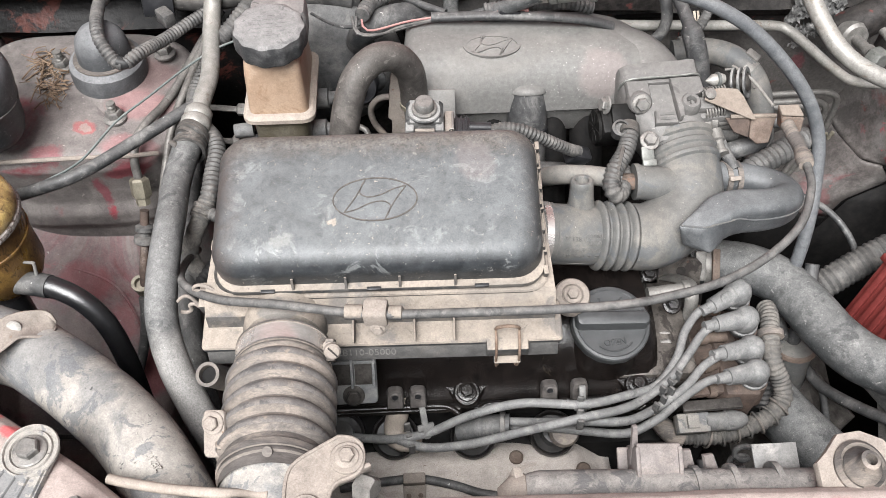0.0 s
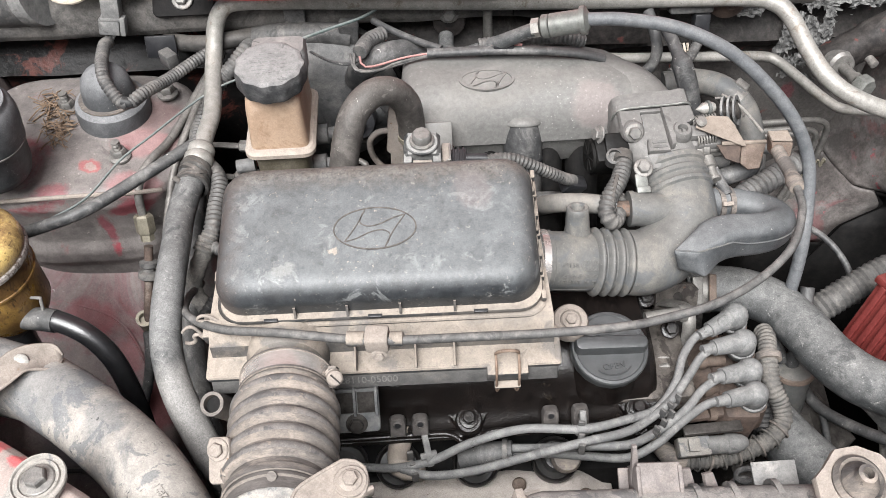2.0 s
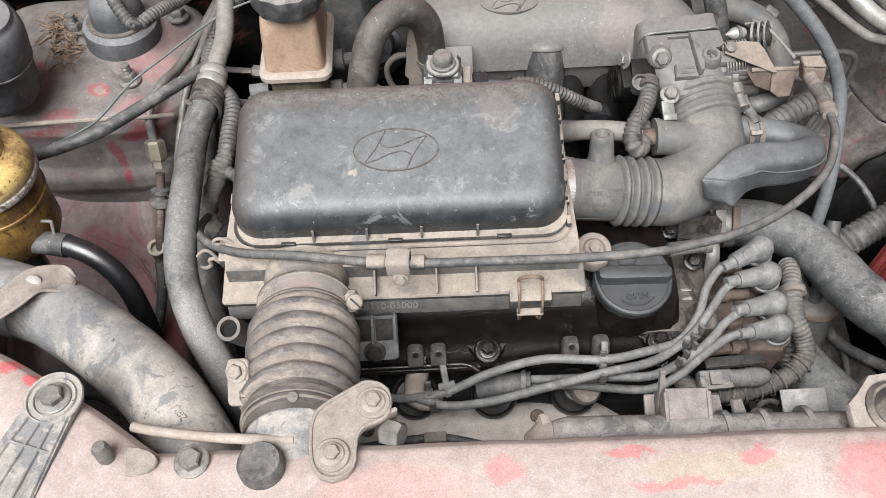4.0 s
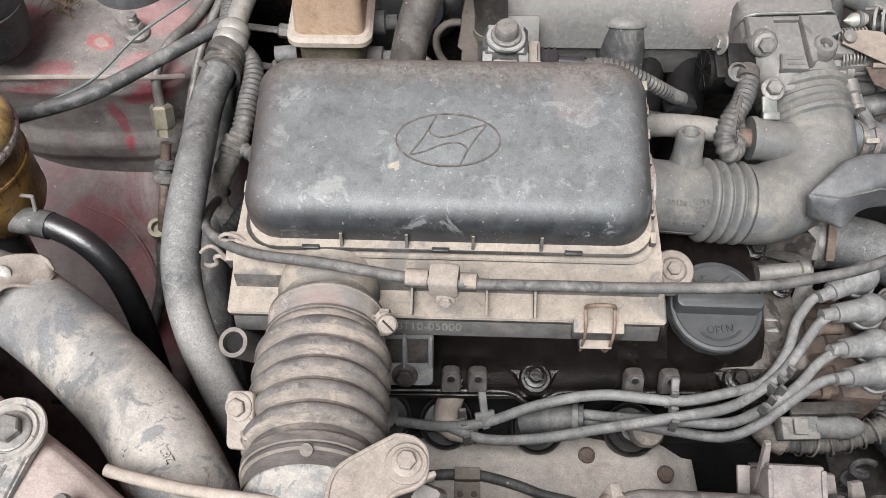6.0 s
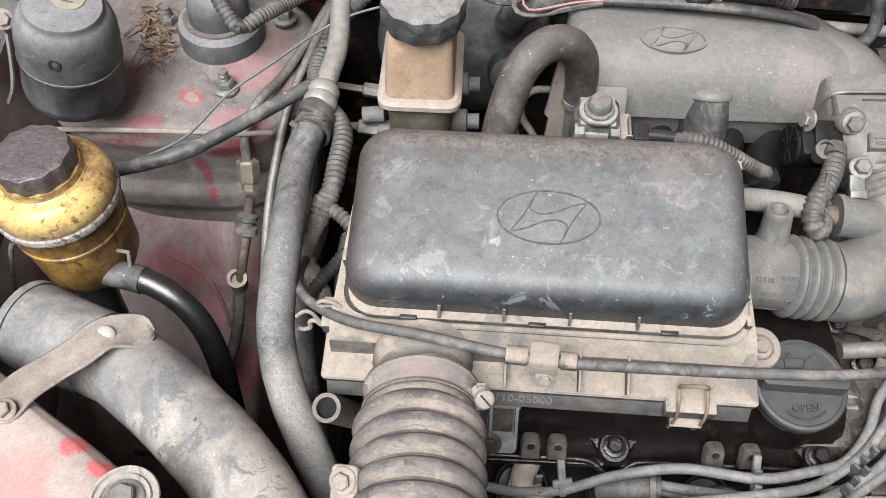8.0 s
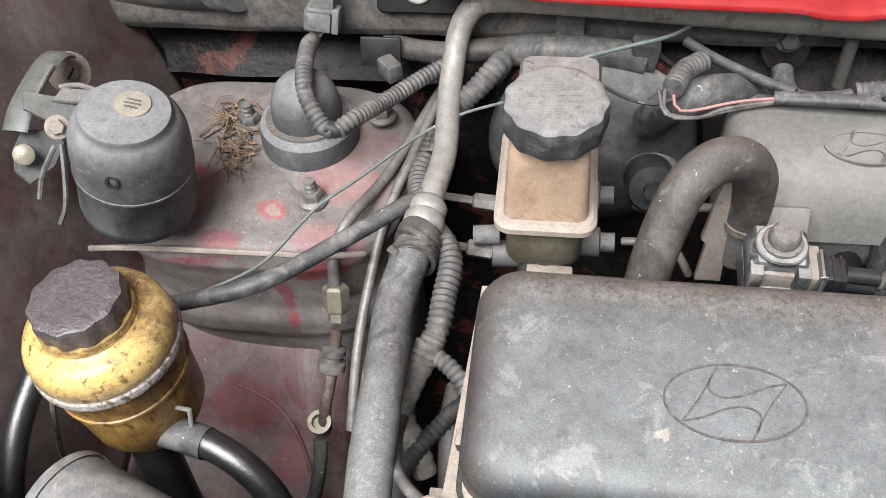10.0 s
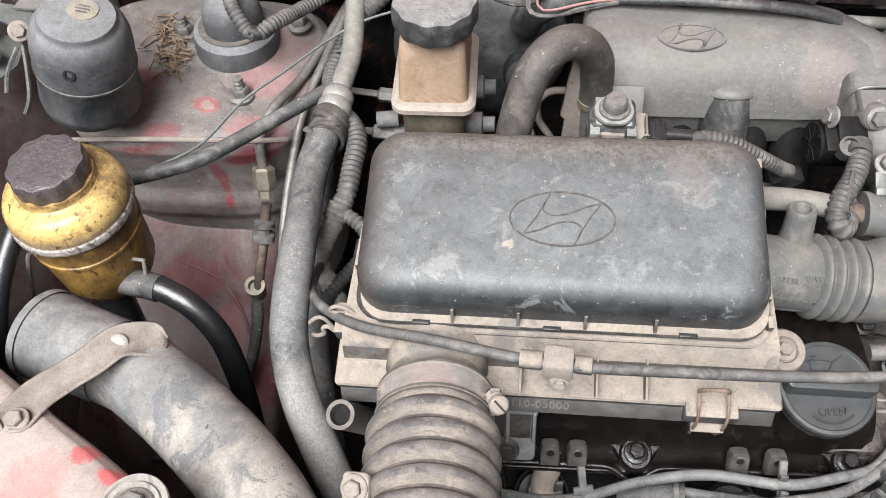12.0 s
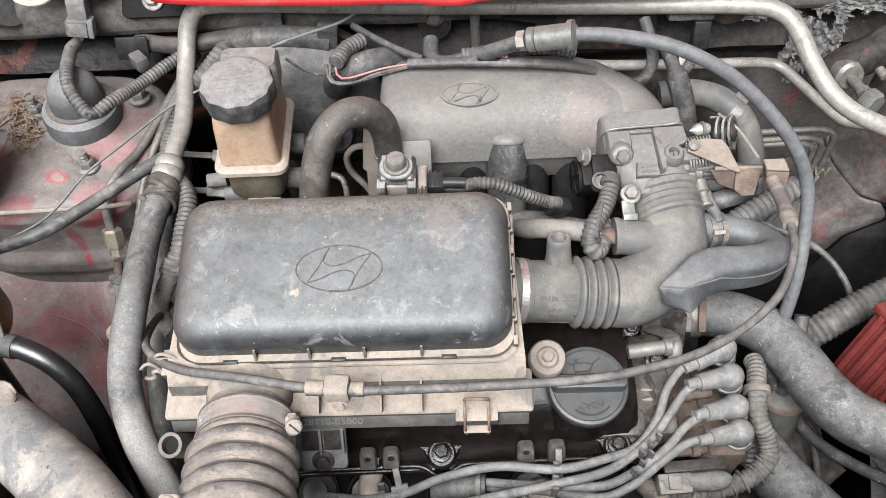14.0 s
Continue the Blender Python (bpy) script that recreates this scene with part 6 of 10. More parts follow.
def build_ignition():
    coil = thing("ignition_coil_pack", "dark rusty ignition coil pack with four towers", "ignition coil", (0.2800, 0.3617, 0.1119))
    part("core", box(0.034, 0.092, 0.050, pose(0.2740, 0.3620, 0.1400, 0, 6, 0), 0.006), M_RUSTDARK, coil)
    part("bracket", box(0.044, 0.085, 0.006, pose(0.2440, 0.3640, 0.1560, 0, -12, 0), 0.002), M_RUSTDARK, coil)
    part("arm", box(0.052, 0.010, 0.004, pose(0.2464, 0.3105, 0.1603, 0, 0, 2), 0.001), M_ENGINE, coil)
    boots = ((0.2805, 0.3960, 0.2060), (0.2835, 0.3735, 0.1970), (0.2845, 0.3500, 0.1865), (0.2845, 0.3290, 0.1815))
    leads = (
        [(0.2560, 0.3840, 0.2045), (0.2420, 0.3800, 0.2000), (0.2270, 0.3630, 0.1950), (0.2160, 0.3400, 0.1915), (0.1950, 0.3160, 0.1900), (0.1677, 0.3047, 0.1952), (0.1281, 0.2949, 0.2005), (0.0797, 0.3035, 0.1917), (0.0373, 0.3040, 0.1740), (0.0019, 0.2993, 0.1555), (-0.0288, 0.2993, 0.1473), (-0.0632, 0.3075, 0.1380)],
        [(0.2580, 0.3680, 0.1990), (0.2430, 0.3610, 0.1970), (0.2260, 0.3415, 0.1945), (0.2060, 0.3200, 0.1930), (0.1820, 0.3030, 0.1920), (0.1592, 0.2910, 0.1968), (0.1257, 0.2830, 0.2004), (0.0774, 0.2827, 0.1814), (0.0361, 0.2831, 0.1638), (0.0007, 0.2883, 0.1504), (-0.0239, 0.2981, 0.1475)],
        [(0.2590, 0.3430, 0.1915), (0.2390, 0.3330, 0.1895), (0.2200, 0.3150, 0.1880), (0.2040, 0.3040, 0.1865), (0.1890, 0.2960, 0.1850), (0.1634, 0.2849, 0.1879), (0.1273, 0.2860, 0.1885), (0.0954, 0.2972, 0.1692), (0.0663, 0.3082, 0.1531)],
        [(0.2580, 0.3220, 0.1870), (0.2390, 0.3190, 0.1865), (0.2180, 0.3070, 0.1855), (0.2030, 0.2970, 0.1830), (0.1900, 0.2890, 0.1790), (0.1660, 0.2829, 0.1700), (0.1337, 0.2920, 0.1597), (0.1060, 0.2990, 0.1547), (0.0724, 0.3051, 0.1483)])
    for b, l in zip(boots, leads):
        th = thing("ignition_lead", "grey dusty ignition lead with a rubber boot on the coil", "ignition lead", (b[0], b[1], b[2] - 0.03), "ignition leads")
        b = Vector(b)
        start = b.lerp(Vector(l[0]), 0.35)
        part("lead", tube([start] + l, 0.0038, n=12, step=0.004), M_LEAD, th)
        d = (Vector(l[0]) - b).normalized()
        ball = lathe([(0.0, 0.0118), (0.0058, 0.0106), (0.0096, 0.0068), (0.0113, 0.0012), (0.0116, -0.006), (0.0112, -0.013)], 28, axis(b, b + Vector((-0.004, -0.012, 0.04))))
        add_tube(ball, [b + d * 0.002, b + d * 0.016, b + d * 0.030], 0.0093, n=20, step=0.003, rfun=lambda s, L: 1.0 - 0.24 * s / L)
        boot = part("boot", ball, M_LEAD, th, "moulded rubber elbow boot", angle=60)
        part("boot_sleeve", tube([b + d * 0.029, b + d * 0.036, b + d * 0.041], 0.0051, n=16, step=0.002, rfun=lambda s, L: 1.08 if s < 0.003 else 1.0 - 0.12 * s / L), M_LEAD, boot)
        low = axis(b + Vector((0.0010, 0.003, -0.0120)), b + Vector((-0.003, -0.009, 0.028)))
        part("boot_rim", lathe([(0.0108, -0.002), (0.0127, -0.0012), (0.0130, 0.0006), (0.0124, 0.0020), (0.0108, 0.0024)], 28, low, caps=False), M_LEAD, boot)
        part("skirt", lathe([(0.0116, -0.009), (0.0119, 0.0), (0.0110, 0.0005)], 26, low), M_CABLE, boot)
        part("tower", lathe([(0.0095, -0.03), (0.0095, 0.0)], 20, axis(b + Vector((0.006, 0.002, -0.02)), b + Vector((0.002, 0, 0.02)))), M_RUSTDARK, coil)
        part("terminal", lathe([(0.005, 0), (0.005, 0.018), (0.0065, 0.019), (0.0065, 0.026)], 12, axis(b + Vector((-0.012, 0.0, -0.028)), b + Vector((-0.05, -0.004, -0.022)))), M_RUST, coil)
    # lead separators
    for x, y, z, rz in ((0.124, 0.2865, 0.202, 82), (0.204, 0.3135, 0.1955, 40), (0.196, 0.3000, 0.1925, 42), (-0.014, 0.298, 0.150, 100)):
        c = thing("lead_separator", "small black plastic clip holding the ignition leads", "clip", (x, y, z - 0.01), "lead clips")
        part("bar", box(0.023, 0.0045, 0.0024, pose(x, y, z - 0.0058, 0, 0, rz), 0.0008), M_CONDUIT, c)
        for s in (-1, 0, 1):
            o = pose(x, y, z, 0, 0, rz) @ Vector((s * 0.0105, 0, 0))
            part("jaw", box(0.0026, 0.0055, 0.0145 if s else 0.011, pose(*o, 0, 0, rz), 0.0009), M_CONDUIT, c)
    # cross-shaped holders in the lugs
    for x, y, z in ((0.1295, 0.309, 0.1925), (-0.002, 0.310, 0.168)):
        c = thing("lead_holder", "cross-shaped plastic lead holder pushed in a lug", "clip", (x, y, z - 0.012), "lead clips")
        m = pose(x, y, z, 55, 0, 4 if x > 0.1 else 14)
        part("stem", box(0.0055, 0.030, 0.004, m @ pose(0, -0.006, 0.003), 0.001), M_GREY, c)
        part("arm", box(0.0145, 0.0055, 0.0036, m @ pose(0, -0.010, 0.0034), 0.001), M_GREY, c)
    # plug boots below
    plugs = thing("spark_plug_boot", "dusty tan spark plug elbow boot", "spark plug boot", (-0.0227, 0.3013, 0.1195), "plug boots")
    part("elbow", tube([(-0.0221, 0.3310, 0.1678), (-0.0234, 0.3211, 0.1546), (-0.0272, 0.3113, 0.1414), (-0.0235, 0.3012, 0.1395), (-0.0057, 0.2966, 0.1432)], 0.0105, n=18, rfun=lambda s, L: 1.0 - 0.25 * s / L), M_RESLIP, plugs)
    p2 = thing("spark_plug_boot", "dusty grey spark plug boot lying along the head", "spark plug boot", (0.0468, 0.2990, 0.1323), "plug boots")
    part("elbow", tube([(0.0287, 0.3075, 0.1416), (0.0464, 0.3059, 0.1483), (0.0643, 0.3043, 0.1520), (0.0722, 0.3035, 0.1533)], 0.0105, n=18), M_CABLE, p2)
    part("rim", lathe([(0.0105, -0.002), (0.0122, -0.0015), (0.0122, 0.0025), (0.009, 0.003)], 20, axis((0.0663, 0.3042, 0.1521), (0.0811, 0.3027, 0.1547))), M_CONDUIT, p2)
    for x, y, z in ((-0.073, 0.310, 0.144), (-0.027, 0.306, 0.144), (0.041, 0.303, 0.144), (0.111, 0.302, 0.144)):
        s = thing("plug_well_seal", "dark oily spark plug well seal", "plug seal", (x, y, z - 0.03), "plug seals")
        part("disc", lathe([(0.0195, -0.012), (0.0205, 0.0), (0.0198, 0.0018), (0.0185, 0.001), (0.0165, -0.005), (0.0105, -0.006), (0.0100, 0.010), (0.0, 0.011)], 36, axis((x, y + 0.004, z - 0.012), (x, y - 0.026, z + 0.078))), M_SEAL, s)
    # dusty sender between the seals
    part("sender", lathe([(0.013, 0.0), (0.013, 0.012), (0.011, 0.016), (0.0, 0.017)], 24, axis((0.1187, 0.3017, 0.1402), (0.1157, 0.2764, 0.1949))), M_BELLOWS, thing("round_sender", "dusty tan round sender near the plug wells", "sender", (0.1188, 0.2967, 0.1351)))
    # harness with connector
    h = thing("wiring_harness", "corrugated dusty wiring harness curling round the coil", "wiring harness", (0.2993, 0.3411, 0.1125))
    run = [(0.3190, 0.4080, 0.1640), (0.3185, 0.3960, 0.1680), (0.3130, 0.3740, 0.1690), (0.3115, 0.3520, 0.1600), (0.3190, 0.3380, 0.1460), (0.3195, 0.3260, 0.1370), (0.3060, 0.3140, 0.1280), (0.2840, 0.3070, 0.1220), (0.2560, 0.3020, 0.1200), (0.2250, 0.3030, 0.1215)]
    trunk = part("conduit", tube(run, 0.0088, n=20, step=0.0009, rfun=ribbed(0.0042, 0.14)), M_HARNESS, h, angle=60)
    line = curve_points(run, 0.004)
    rnd = random.Random(21)
    for k in range(26, len(line) - 3, 3):
        q = line[k]
        t = (line[k + 2] - line[k - 2]).normalized()
        tilt = t + Vector((rnd.uniform(-0.2, 0.2), rnd.uniform(-0.2, 0.2), rnd.uniform(-0.2, 0.2)))
        part("tape_turn", lathe([(0.0104, -0.0011), (0.0110, -0.0007), (0.0110, 0.0007), (0.0104, 0.0011)], 22, axis(q, q + tilt), caps=False), M_HARNESS if k % 2 else M_BELLOWS, trunk)
    part("conduit_end", tube([(0.2270, 0.3028, 0.1213), (0.2140, 0.3070, 0.1245), (0.2060, 0.3150, 0.1290), (0.2040, 0.3230, 0.1330)], 0.0105, n=16, wobble=0.12, rfun=lambda s, L: 1.08 - 0.42 * s / L), M_BELLOWS, h, "taped split end of the conduit")
    part("tape_band", tube([(0.3133, 0.3770, 0.1697), (0.3126, 0.3700, 0.1680)], 0.0118, n=20), M_BELLOWS, h)
    part("branch", tube([(0.3020, 0.3700, 0.1560), (0.3030, 0.3540, 0.1480), (0.3045, 0.3400, 0.1400), (0.3050, 0.3250, 0.1260)], 0.0072, n=14, step=0.0011, rfun=ribbed(0.0044, 0.2)), M_LOOM, h)
    c = thing("wiring_connector", "grey plug connector beside the harness", "connector", (0.2426, 0.3058, 0.1251))
    part("shell", box(0.028, 0.017, 0.015, pose(0.2310, 0.3030, 0.1425, 20, 0, 2), 0.0015), M_DUCT, c)
    part("plug", lathe([(0.0082, 0.0), (0.0082, 0.018), (0.0090, 0.019), (0.0090, 0.027), (0.007, 0.034), (0.0045, 0.038)], 18, axis((0.2420, 0.3035, 0.1430), (0.2873, 0.3060, 0.1409))), M_GREY, c)
    part("latch", box(0.010, 0.011, 0.003, pose(0.2295, 0.2995, 0.1530, 20), 0.0006), M_DUCT, c)


build_ignition()


# ---- intake hose, throttle body, plenum ----
def build_air_hose():
    th = thing("throttle_air_hose", "grey-brown rubber air hose from the housing to the throttle", "air hose", (0.19, 0.43, 0.24))
    ax = axis((0.095, 0.4220, 0.2670), (0.225, 0.4265, 0.2465))
    part("clamp_ring", lathe([(0.0255, 0.006), (0.0275, 0.0065), (0.0275, 0.0125), (0.0255, 0.013)], 44, ax, caps=False), M_CLAMP, th, "bright metal clamp ring")
    prof = [(0.0245, 0.0), (0.0262, 0.012), (0.0268, 0.0125), (0.0268, 0.0165), (0.0258, 0.017), (0.0258, 0.052)]
    z = 0.054
    for k in range(4):
        for j in range(7):
            prof.append((0.0232 + 0.0070 * math.sin(math.pi * (j + 0.5) / 7) ** 0.8, z + 0.0084 * j / 7))
        z += 0.0086
    prof += [(0.0258, z), (0.0262, z + 0.012)]
    part("ribbed_tube", lathe(prof, 48, ax, caps=False), M_AIRHOSE, th, angle=50)
    part("elbow", tube([(0.180, 0.4250, 0.2536), (0.198, 0.4265, 0.2510), (0.219, 0.436, 0.2530), (0.2345, 0.452, 0.260), (0.2385, 0.470, 0.2695), (0.2370, 0.490, 0.2765), (0.2320, 0.518, 0.285)], 0.0285, n=44, step=0.003, caps=False, rfun=lambda s, L: 1.0 + 0.05 * math.sin(math.pi * s / L)), M_AIRHOSE, th, angle=60)
    cuff = axis((0.2370, 0.489, 0.2762), (0.2330, 0.515, 0.284))
    part("cuff", lathe([(0.0290, -0.008), (0.0318, -0.006), (0.0322, -0.003), (0.0308, -0.001), (0.0308, 0.003), (0.0324, 0.0045), (0.0324, 0.0085), (0.0308, 0.010), (0.0308, 0.0145), (0.0332, 0.016), (0.0332, 0.021), (0.0300, 0.0235)], 44, cuff, caps=False), M_AIRHOSE, th, "ribbed rubber cuff")
    ct = [Vector((0.2015, 0.487, 0.306)), Vector((0.2015, 0.45, 0.38))]
    part("clamp_lug", box(0.011, 0.012, 0.003, pose(0.199, 0.478, 0.300, 40, 0, 5), 0.001), M_FERRULE, th)
    bolt(BOLT_S, ct[0], ct[1], th)
    part("clamp_foot", box(0.012, 0.006, 0.004, pose(0.2005, 0.472, 0.2945, 35), 0.001), M_FERRULE, th)
    # breather nipple on top
    nb = axis((0.1385, 0.437, 0.272), (0.1372, 0.4455, 0.3035))
    part("nipple", lathe([(0.0150, -0.006), (0.0128, 0.002), (0.0104, 0.016), (0.0098, 0.028), (0.0096, 0.0325), (0.0086, 0.0338), (0.0062, 0.0338), (0.0054, 0.0325), (0.0052, 0.016), (0.0, 0.016)], 32, nb), M_AIRHOSE, th, "open rubber nipple")
    # dark plug inside the nipple, painted as its inner shade
    part("nipple_bore", lathe([(0.0, 0.0165), (0.0050, 0.0168), (0.0050, 0.0255), (0.0, 0.0256)], 20, nb), M_GROOVE, th, "dark plug painted for the shade in the bore")
    # side stub with clamp
    part("stub", tube([(0.222, 0.462, 0.276), (0.206, 0.462, 0.279), (0.190, 0.463, 0.281)], 0.0150, n=26), M_AIRHOSE, th)
    part("stub_clamp", tube([(0.1915, 0.463, 0.281), (0.187, 0.463, 0.281)], 0.0158, n=26), M_AIRHOSE, th)
    part("hose_nozzle", tube([(0.190, 0.463, 0.281), (0.168, 0.464, 0.281)], 0.0072, n=16), M_RUST, th)
    # moulded lettering on the tube, wrapped round its front
    step = Vector((ax.to_3x3() @ Vector((0, 0, 1))))

    def on_tube(s, deg):
        """A place on the tube's wall: s along it, deg up from straight ahead."""
        out = (Vector((0, -1, 0)) * math.cos(radians(deg)) + Vector((0, 0, 1)) * math.sin(radians(deg)))
        out = (out - step * out.dot(step)).normalized()
        m = Matrix((step, out.cross(step), out)).transposed().to_4x4()
        m.translation = ax @ Vector((0, 0, s)) + out * 0.0257
        return m

    writing("moulded_text", "28138", 0.0056, on_tube(0.0290, 41), M_LETTER, th, 0.0009)
    less = on_tube(0.0392, 41)
    part("moulded_mark", tube([less @ Vector(p) for p in ((0.0016, 0.0030, 0.0002), (-0.0012, 0.0, 0.0003), (0.0016, -0.0030, 0.0002))], 0.0003, n=5, step=0.002), M_LETTER, th)
    writing("moulded_text", "05000", 0.0054, on_tube(0.0467, 47), M_LETTER, th, 0.0009)
    writing("moulded_text", "05500", 0.0054, on_tube(0.0467, 35), M_LETTER, th, 0.0009)
    for k in range(5):
        spot = on_tube(0.0262 + 0.0063 * k, 20)
        part("date_ring", tube([spot @ Vector((0.0020 * math.cos(a), 0.0020 * math.sin(a), 0)) for a in [math.pi * j / 6 for j in range(13)]], 0.0004, n=5, step=0.0012), M_LETTER, th)
        for turn in (0, 90):
            part("date_cross", box(0.0040, 0.0007, 0.0010, spot @ pose(0, 0, 0, 0, 0, turn)), M_LETTER, th)
        writing("moulded_text", "0%d" % (3 + k), 0.0042, on_tube(0.0262 + 0.0063 * k, 7), M_LETTER, th, 0.0009)
    # mould parting line low on the front
    part("parting_line", tube([on_tube(0.014 + 0.004 * k, -20).translation for k in range(10)], 0.0004, n=6, step=0.004), M_AIRHOSE, th, "thin mould parting line")


build_air_hose()


def build_resonator():
    """Moulded side pipe: pinched square end at the front, swept round and back to the air hose."""
    th = thing("resonator_pipe", "moulded black rubber branch pipe bent to the side", "air pipe", (0.26, 0.42, 0.26))
    pts = [(0.2470, 0.4175, 0.2815), (0.2570, 0.4225, 0.2810), (0.2700, 0.4260, 0.2795), (0.2890, 0.4285, 0.2770), (0.3060, 0.4330, 0.2755), (0.3170, 0.4440, 0.2715), (0.3160, 0.4590, 0.2680), (0.3050, 0.4690, 0.2665), (0.2900, 0.4745, 0.2665), (0.2720, 0.4760, 0.2675), (0.2540, 0.4740, 0.2690)]
    line = curve_points(pts, 0.003)
    bm = bmesh.new()
    rings, seam = [], []
    for k, q in enumerate(line):
        f = k / (len(line) - 1)
        t = (line[min(k + 1, len(line) - 1)] - line[max(k - 1, 0)]).normalized()
        side = t.cross(Vector((0, 0, 1))).normalized()
        top = side.cross(t).normalized()
        w = 0.0295 - 0.0025 * smooth01(0.0, 0.25, f)
        tall = 0.0325 + 0.001 * smooth01(0.0, 0.25, f) - 0.0045 * smooth01(0.35, 0.7, f)
        r = 0.0070 + 0.0060 * smooth01(0.10, 0.65, f)
        rings.append([q + side * a + top * b for a, b in rrect(w, tall, r, 5)])
        if f < 0.60:
            seam.append(q + side * (w / 2 + 0.0002) + top * (0.004 + 0.007 * (1 - smooth01(0.0, 0.2, f))))
    # the end: a slanted four-cornered face that the seam runs across
    back_up, front_up, front_low, back_low = (Vector(v) for v in ((0.2100, 0.4015, 0.2935), (0.2330, 0.4000, 0.2910), (0.2395, 0.3890, 0.2705), (0.2190, 0.4040, 0.2660)))
    unit = rrect(1.0, 1.0, 0.09, 5)

    def end_ring(k):
        ring = []
        for a, b in unit:
            a, b = a * k + 0.5, b * k + 0.5
            ring.append((front_up * a + back_up * (1 - a)) * b + (front_low * a + back_low * (1 - a)) * (1 - b))
        return ring

    outer = end_ring(1.0)
    steps = [[p.lerp(q, s) for p, q in zip(outer, rings[0])] for s in (0.12, 0.35, 0.6, 0.85)]
    push = Vector((-0.0012, -0.0012, 0.0))
    rings = [[p + push * 1.6 for p in end_ring(0.55)], [p + push for p in end_ring(0.86)], [p.lerp(q, 0.3) for p, q in zip(end_ring(0.96), outer)]] + steps + rings
    made = [[bm.verts.new(p) for p in ring] for ring in rings]
    for a, b in zip(made, made[1:]):
        for k in range(len(a)):
            bm.faces.new((a[k], a[(k + 1) % len(a)], b[(k + 1) % len(a)], b[k]))
    bm.faces.new(made[0])
    bm.faces.new(made[-1])
    part("pipe", bm, M_BRANCH, th, angle=60)
    corner = front_up.lerp(back_up, 0.06)
    part("seam", tube([back_up.lerp(front_up, 0.10), corner, corner.lerp(seam[0], 0.4)] + seam[1:], 0.0008, n=6, step=0.003), M_AIRHOSE, th, "thin moulding seam")
    for x in (0.2700, 0.2790):
        part("clamp_band", tube([(x, 0.4758, 0.2676), (x + 0.0045, 0.4762, 0.2673)], 0.0156, n=26), M_BELLOWS, th, "tan spring clamp band")
    part("clamp_tongue", box(0.010, 0.004, 0.005, pose(0.2765, 0.4640, 0.2790, 40, 0, 4), 0.001), M_TAN, th)


build_resonator()


def build_plenum():
    th = thing("intake_plenum", "dusty cast aluminium intake plenum with oval emblem", "intake manifold", (0.09, 0.59, 0.26))
    bm = bmesh.new()
    # cross-section: flat top falling to the front, seam below
    prof = [(0.640, 0.300), (0.640, 0.326), (0.634, 0.3345), (0.620, 0.3375), (0.590, 0.3385), (0.572, 0.3345), (0.558, 0.322), (0.551, 0.304), (0.549, 0.288), (0.556, 0.287), (0.556, 0.258), (0.568, 0.246), (0.62, 0.244)]
    yz = Matrix(((0, 0, 1, 0), (1, 0, 0, 0), (0, 1, 0, 0), (0, 0, 0, 1)))
    ends = [(-0.006, 0.55), (-0.003, 0.85), (0.003, 0.97), (0.012, 1.0), (0.10, 1.0), (0.165, 0.98), (0.190, 0.90), (0.206, 0.78)]
    cy, cz = 0.597, 0.300
    add_loft(bm, [([(cy - 0.004 * (1 - k) * 8 + (y - cy) * k, cz + (z - cz) * k) for y, z in prof], x) for x, k in ends], yz)
    part("body", bm, M_ALU, th, angle=50)
    part("end_bend", tube([(0.165, 0.606, 0.303), (0.190, 0.603, 0.302), (0.209, 0.592, 0.300), (0.219, 0.576, 0.298), (0.222, 0.560, 0.296)], 0.031, n=36, step=0.004, rfun=lambda s, L: 1.08 - 0.1 * s / L), M_ALU, th, angle=60)
    em = bmesh.new()
    emm = Matrix.Translation((0.073, 0.583, 0.3372)) @ pose(0, 0, 0, 7, 0, -1)
    add_emblem(em, 0.0255, 0.0140, emm, 0.0022, 0.0009)
    part("emblem", em, M_ALU, th, "raised oval emblem cast in the top")
    hose = axis((0.1050, 0.5620, 0.2975), (0.1052, 0.5380, 0.2500))
    part("outlet_collar", lathe([(0.0, -0.0135), (0.0100, -0.0130), (0.0160, -0.0110), (0.0194, -0.0078), (0.0204, -0.0045), (0.0200, -0.0034), (0.0180, -0.0030)], 36, hose), M_ALU, th, "cast round outlet")
    part("outlet_hose", lathe([(0.0170, -0.006), (0.0184, -0.005), (0.0184, 0.040), (0.0178, 0.042), (0.0178, 0.08)], 32, hose), M_CABLE, th, "short black rubber hose")
    part("outlet_clamp", lathe([(0.0185, 0.030), (0.0193, 0.031), (0.0193, 0.036), (0.0185, 0.037)], 32, hose), M_PLASTIC, th)
    part("bracket_tab", box(0.034, 0.004, 0.034, pose(0.021, 0.535, 0.308, -32), 0.0015), M_ALU, th)
    # upright bracket with cut-out
    part("stay", plate([(-0.0195, 0.330), (-0.0205, 0.312), (-0.0220, 0.300), (-0.0185, 0.296), (-0.0200, 0.262), (-0.0040, 0.262), (-0.0060, 0.300), (-0.0095, 0.325), (-0.0130, 0.350), (-0.0165, 0.352)], 0.004, Matrix(((1, 0, 0, 0), (0, 0, -1, 0.5385), (0, 1, 0, 0), (0, 0, 0, 1))), 0.0006), M_TAN, th, "dusty upright bracket")
    # runners below
    for x in (0.03, 0.075, 0.13, 0.165):
        # near-black too: the shade under the plenum is in their colour
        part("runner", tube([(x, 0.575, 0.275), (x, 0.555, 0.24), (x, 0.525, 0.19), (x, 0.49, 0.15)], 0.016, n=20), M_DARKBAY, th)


build_plenum()


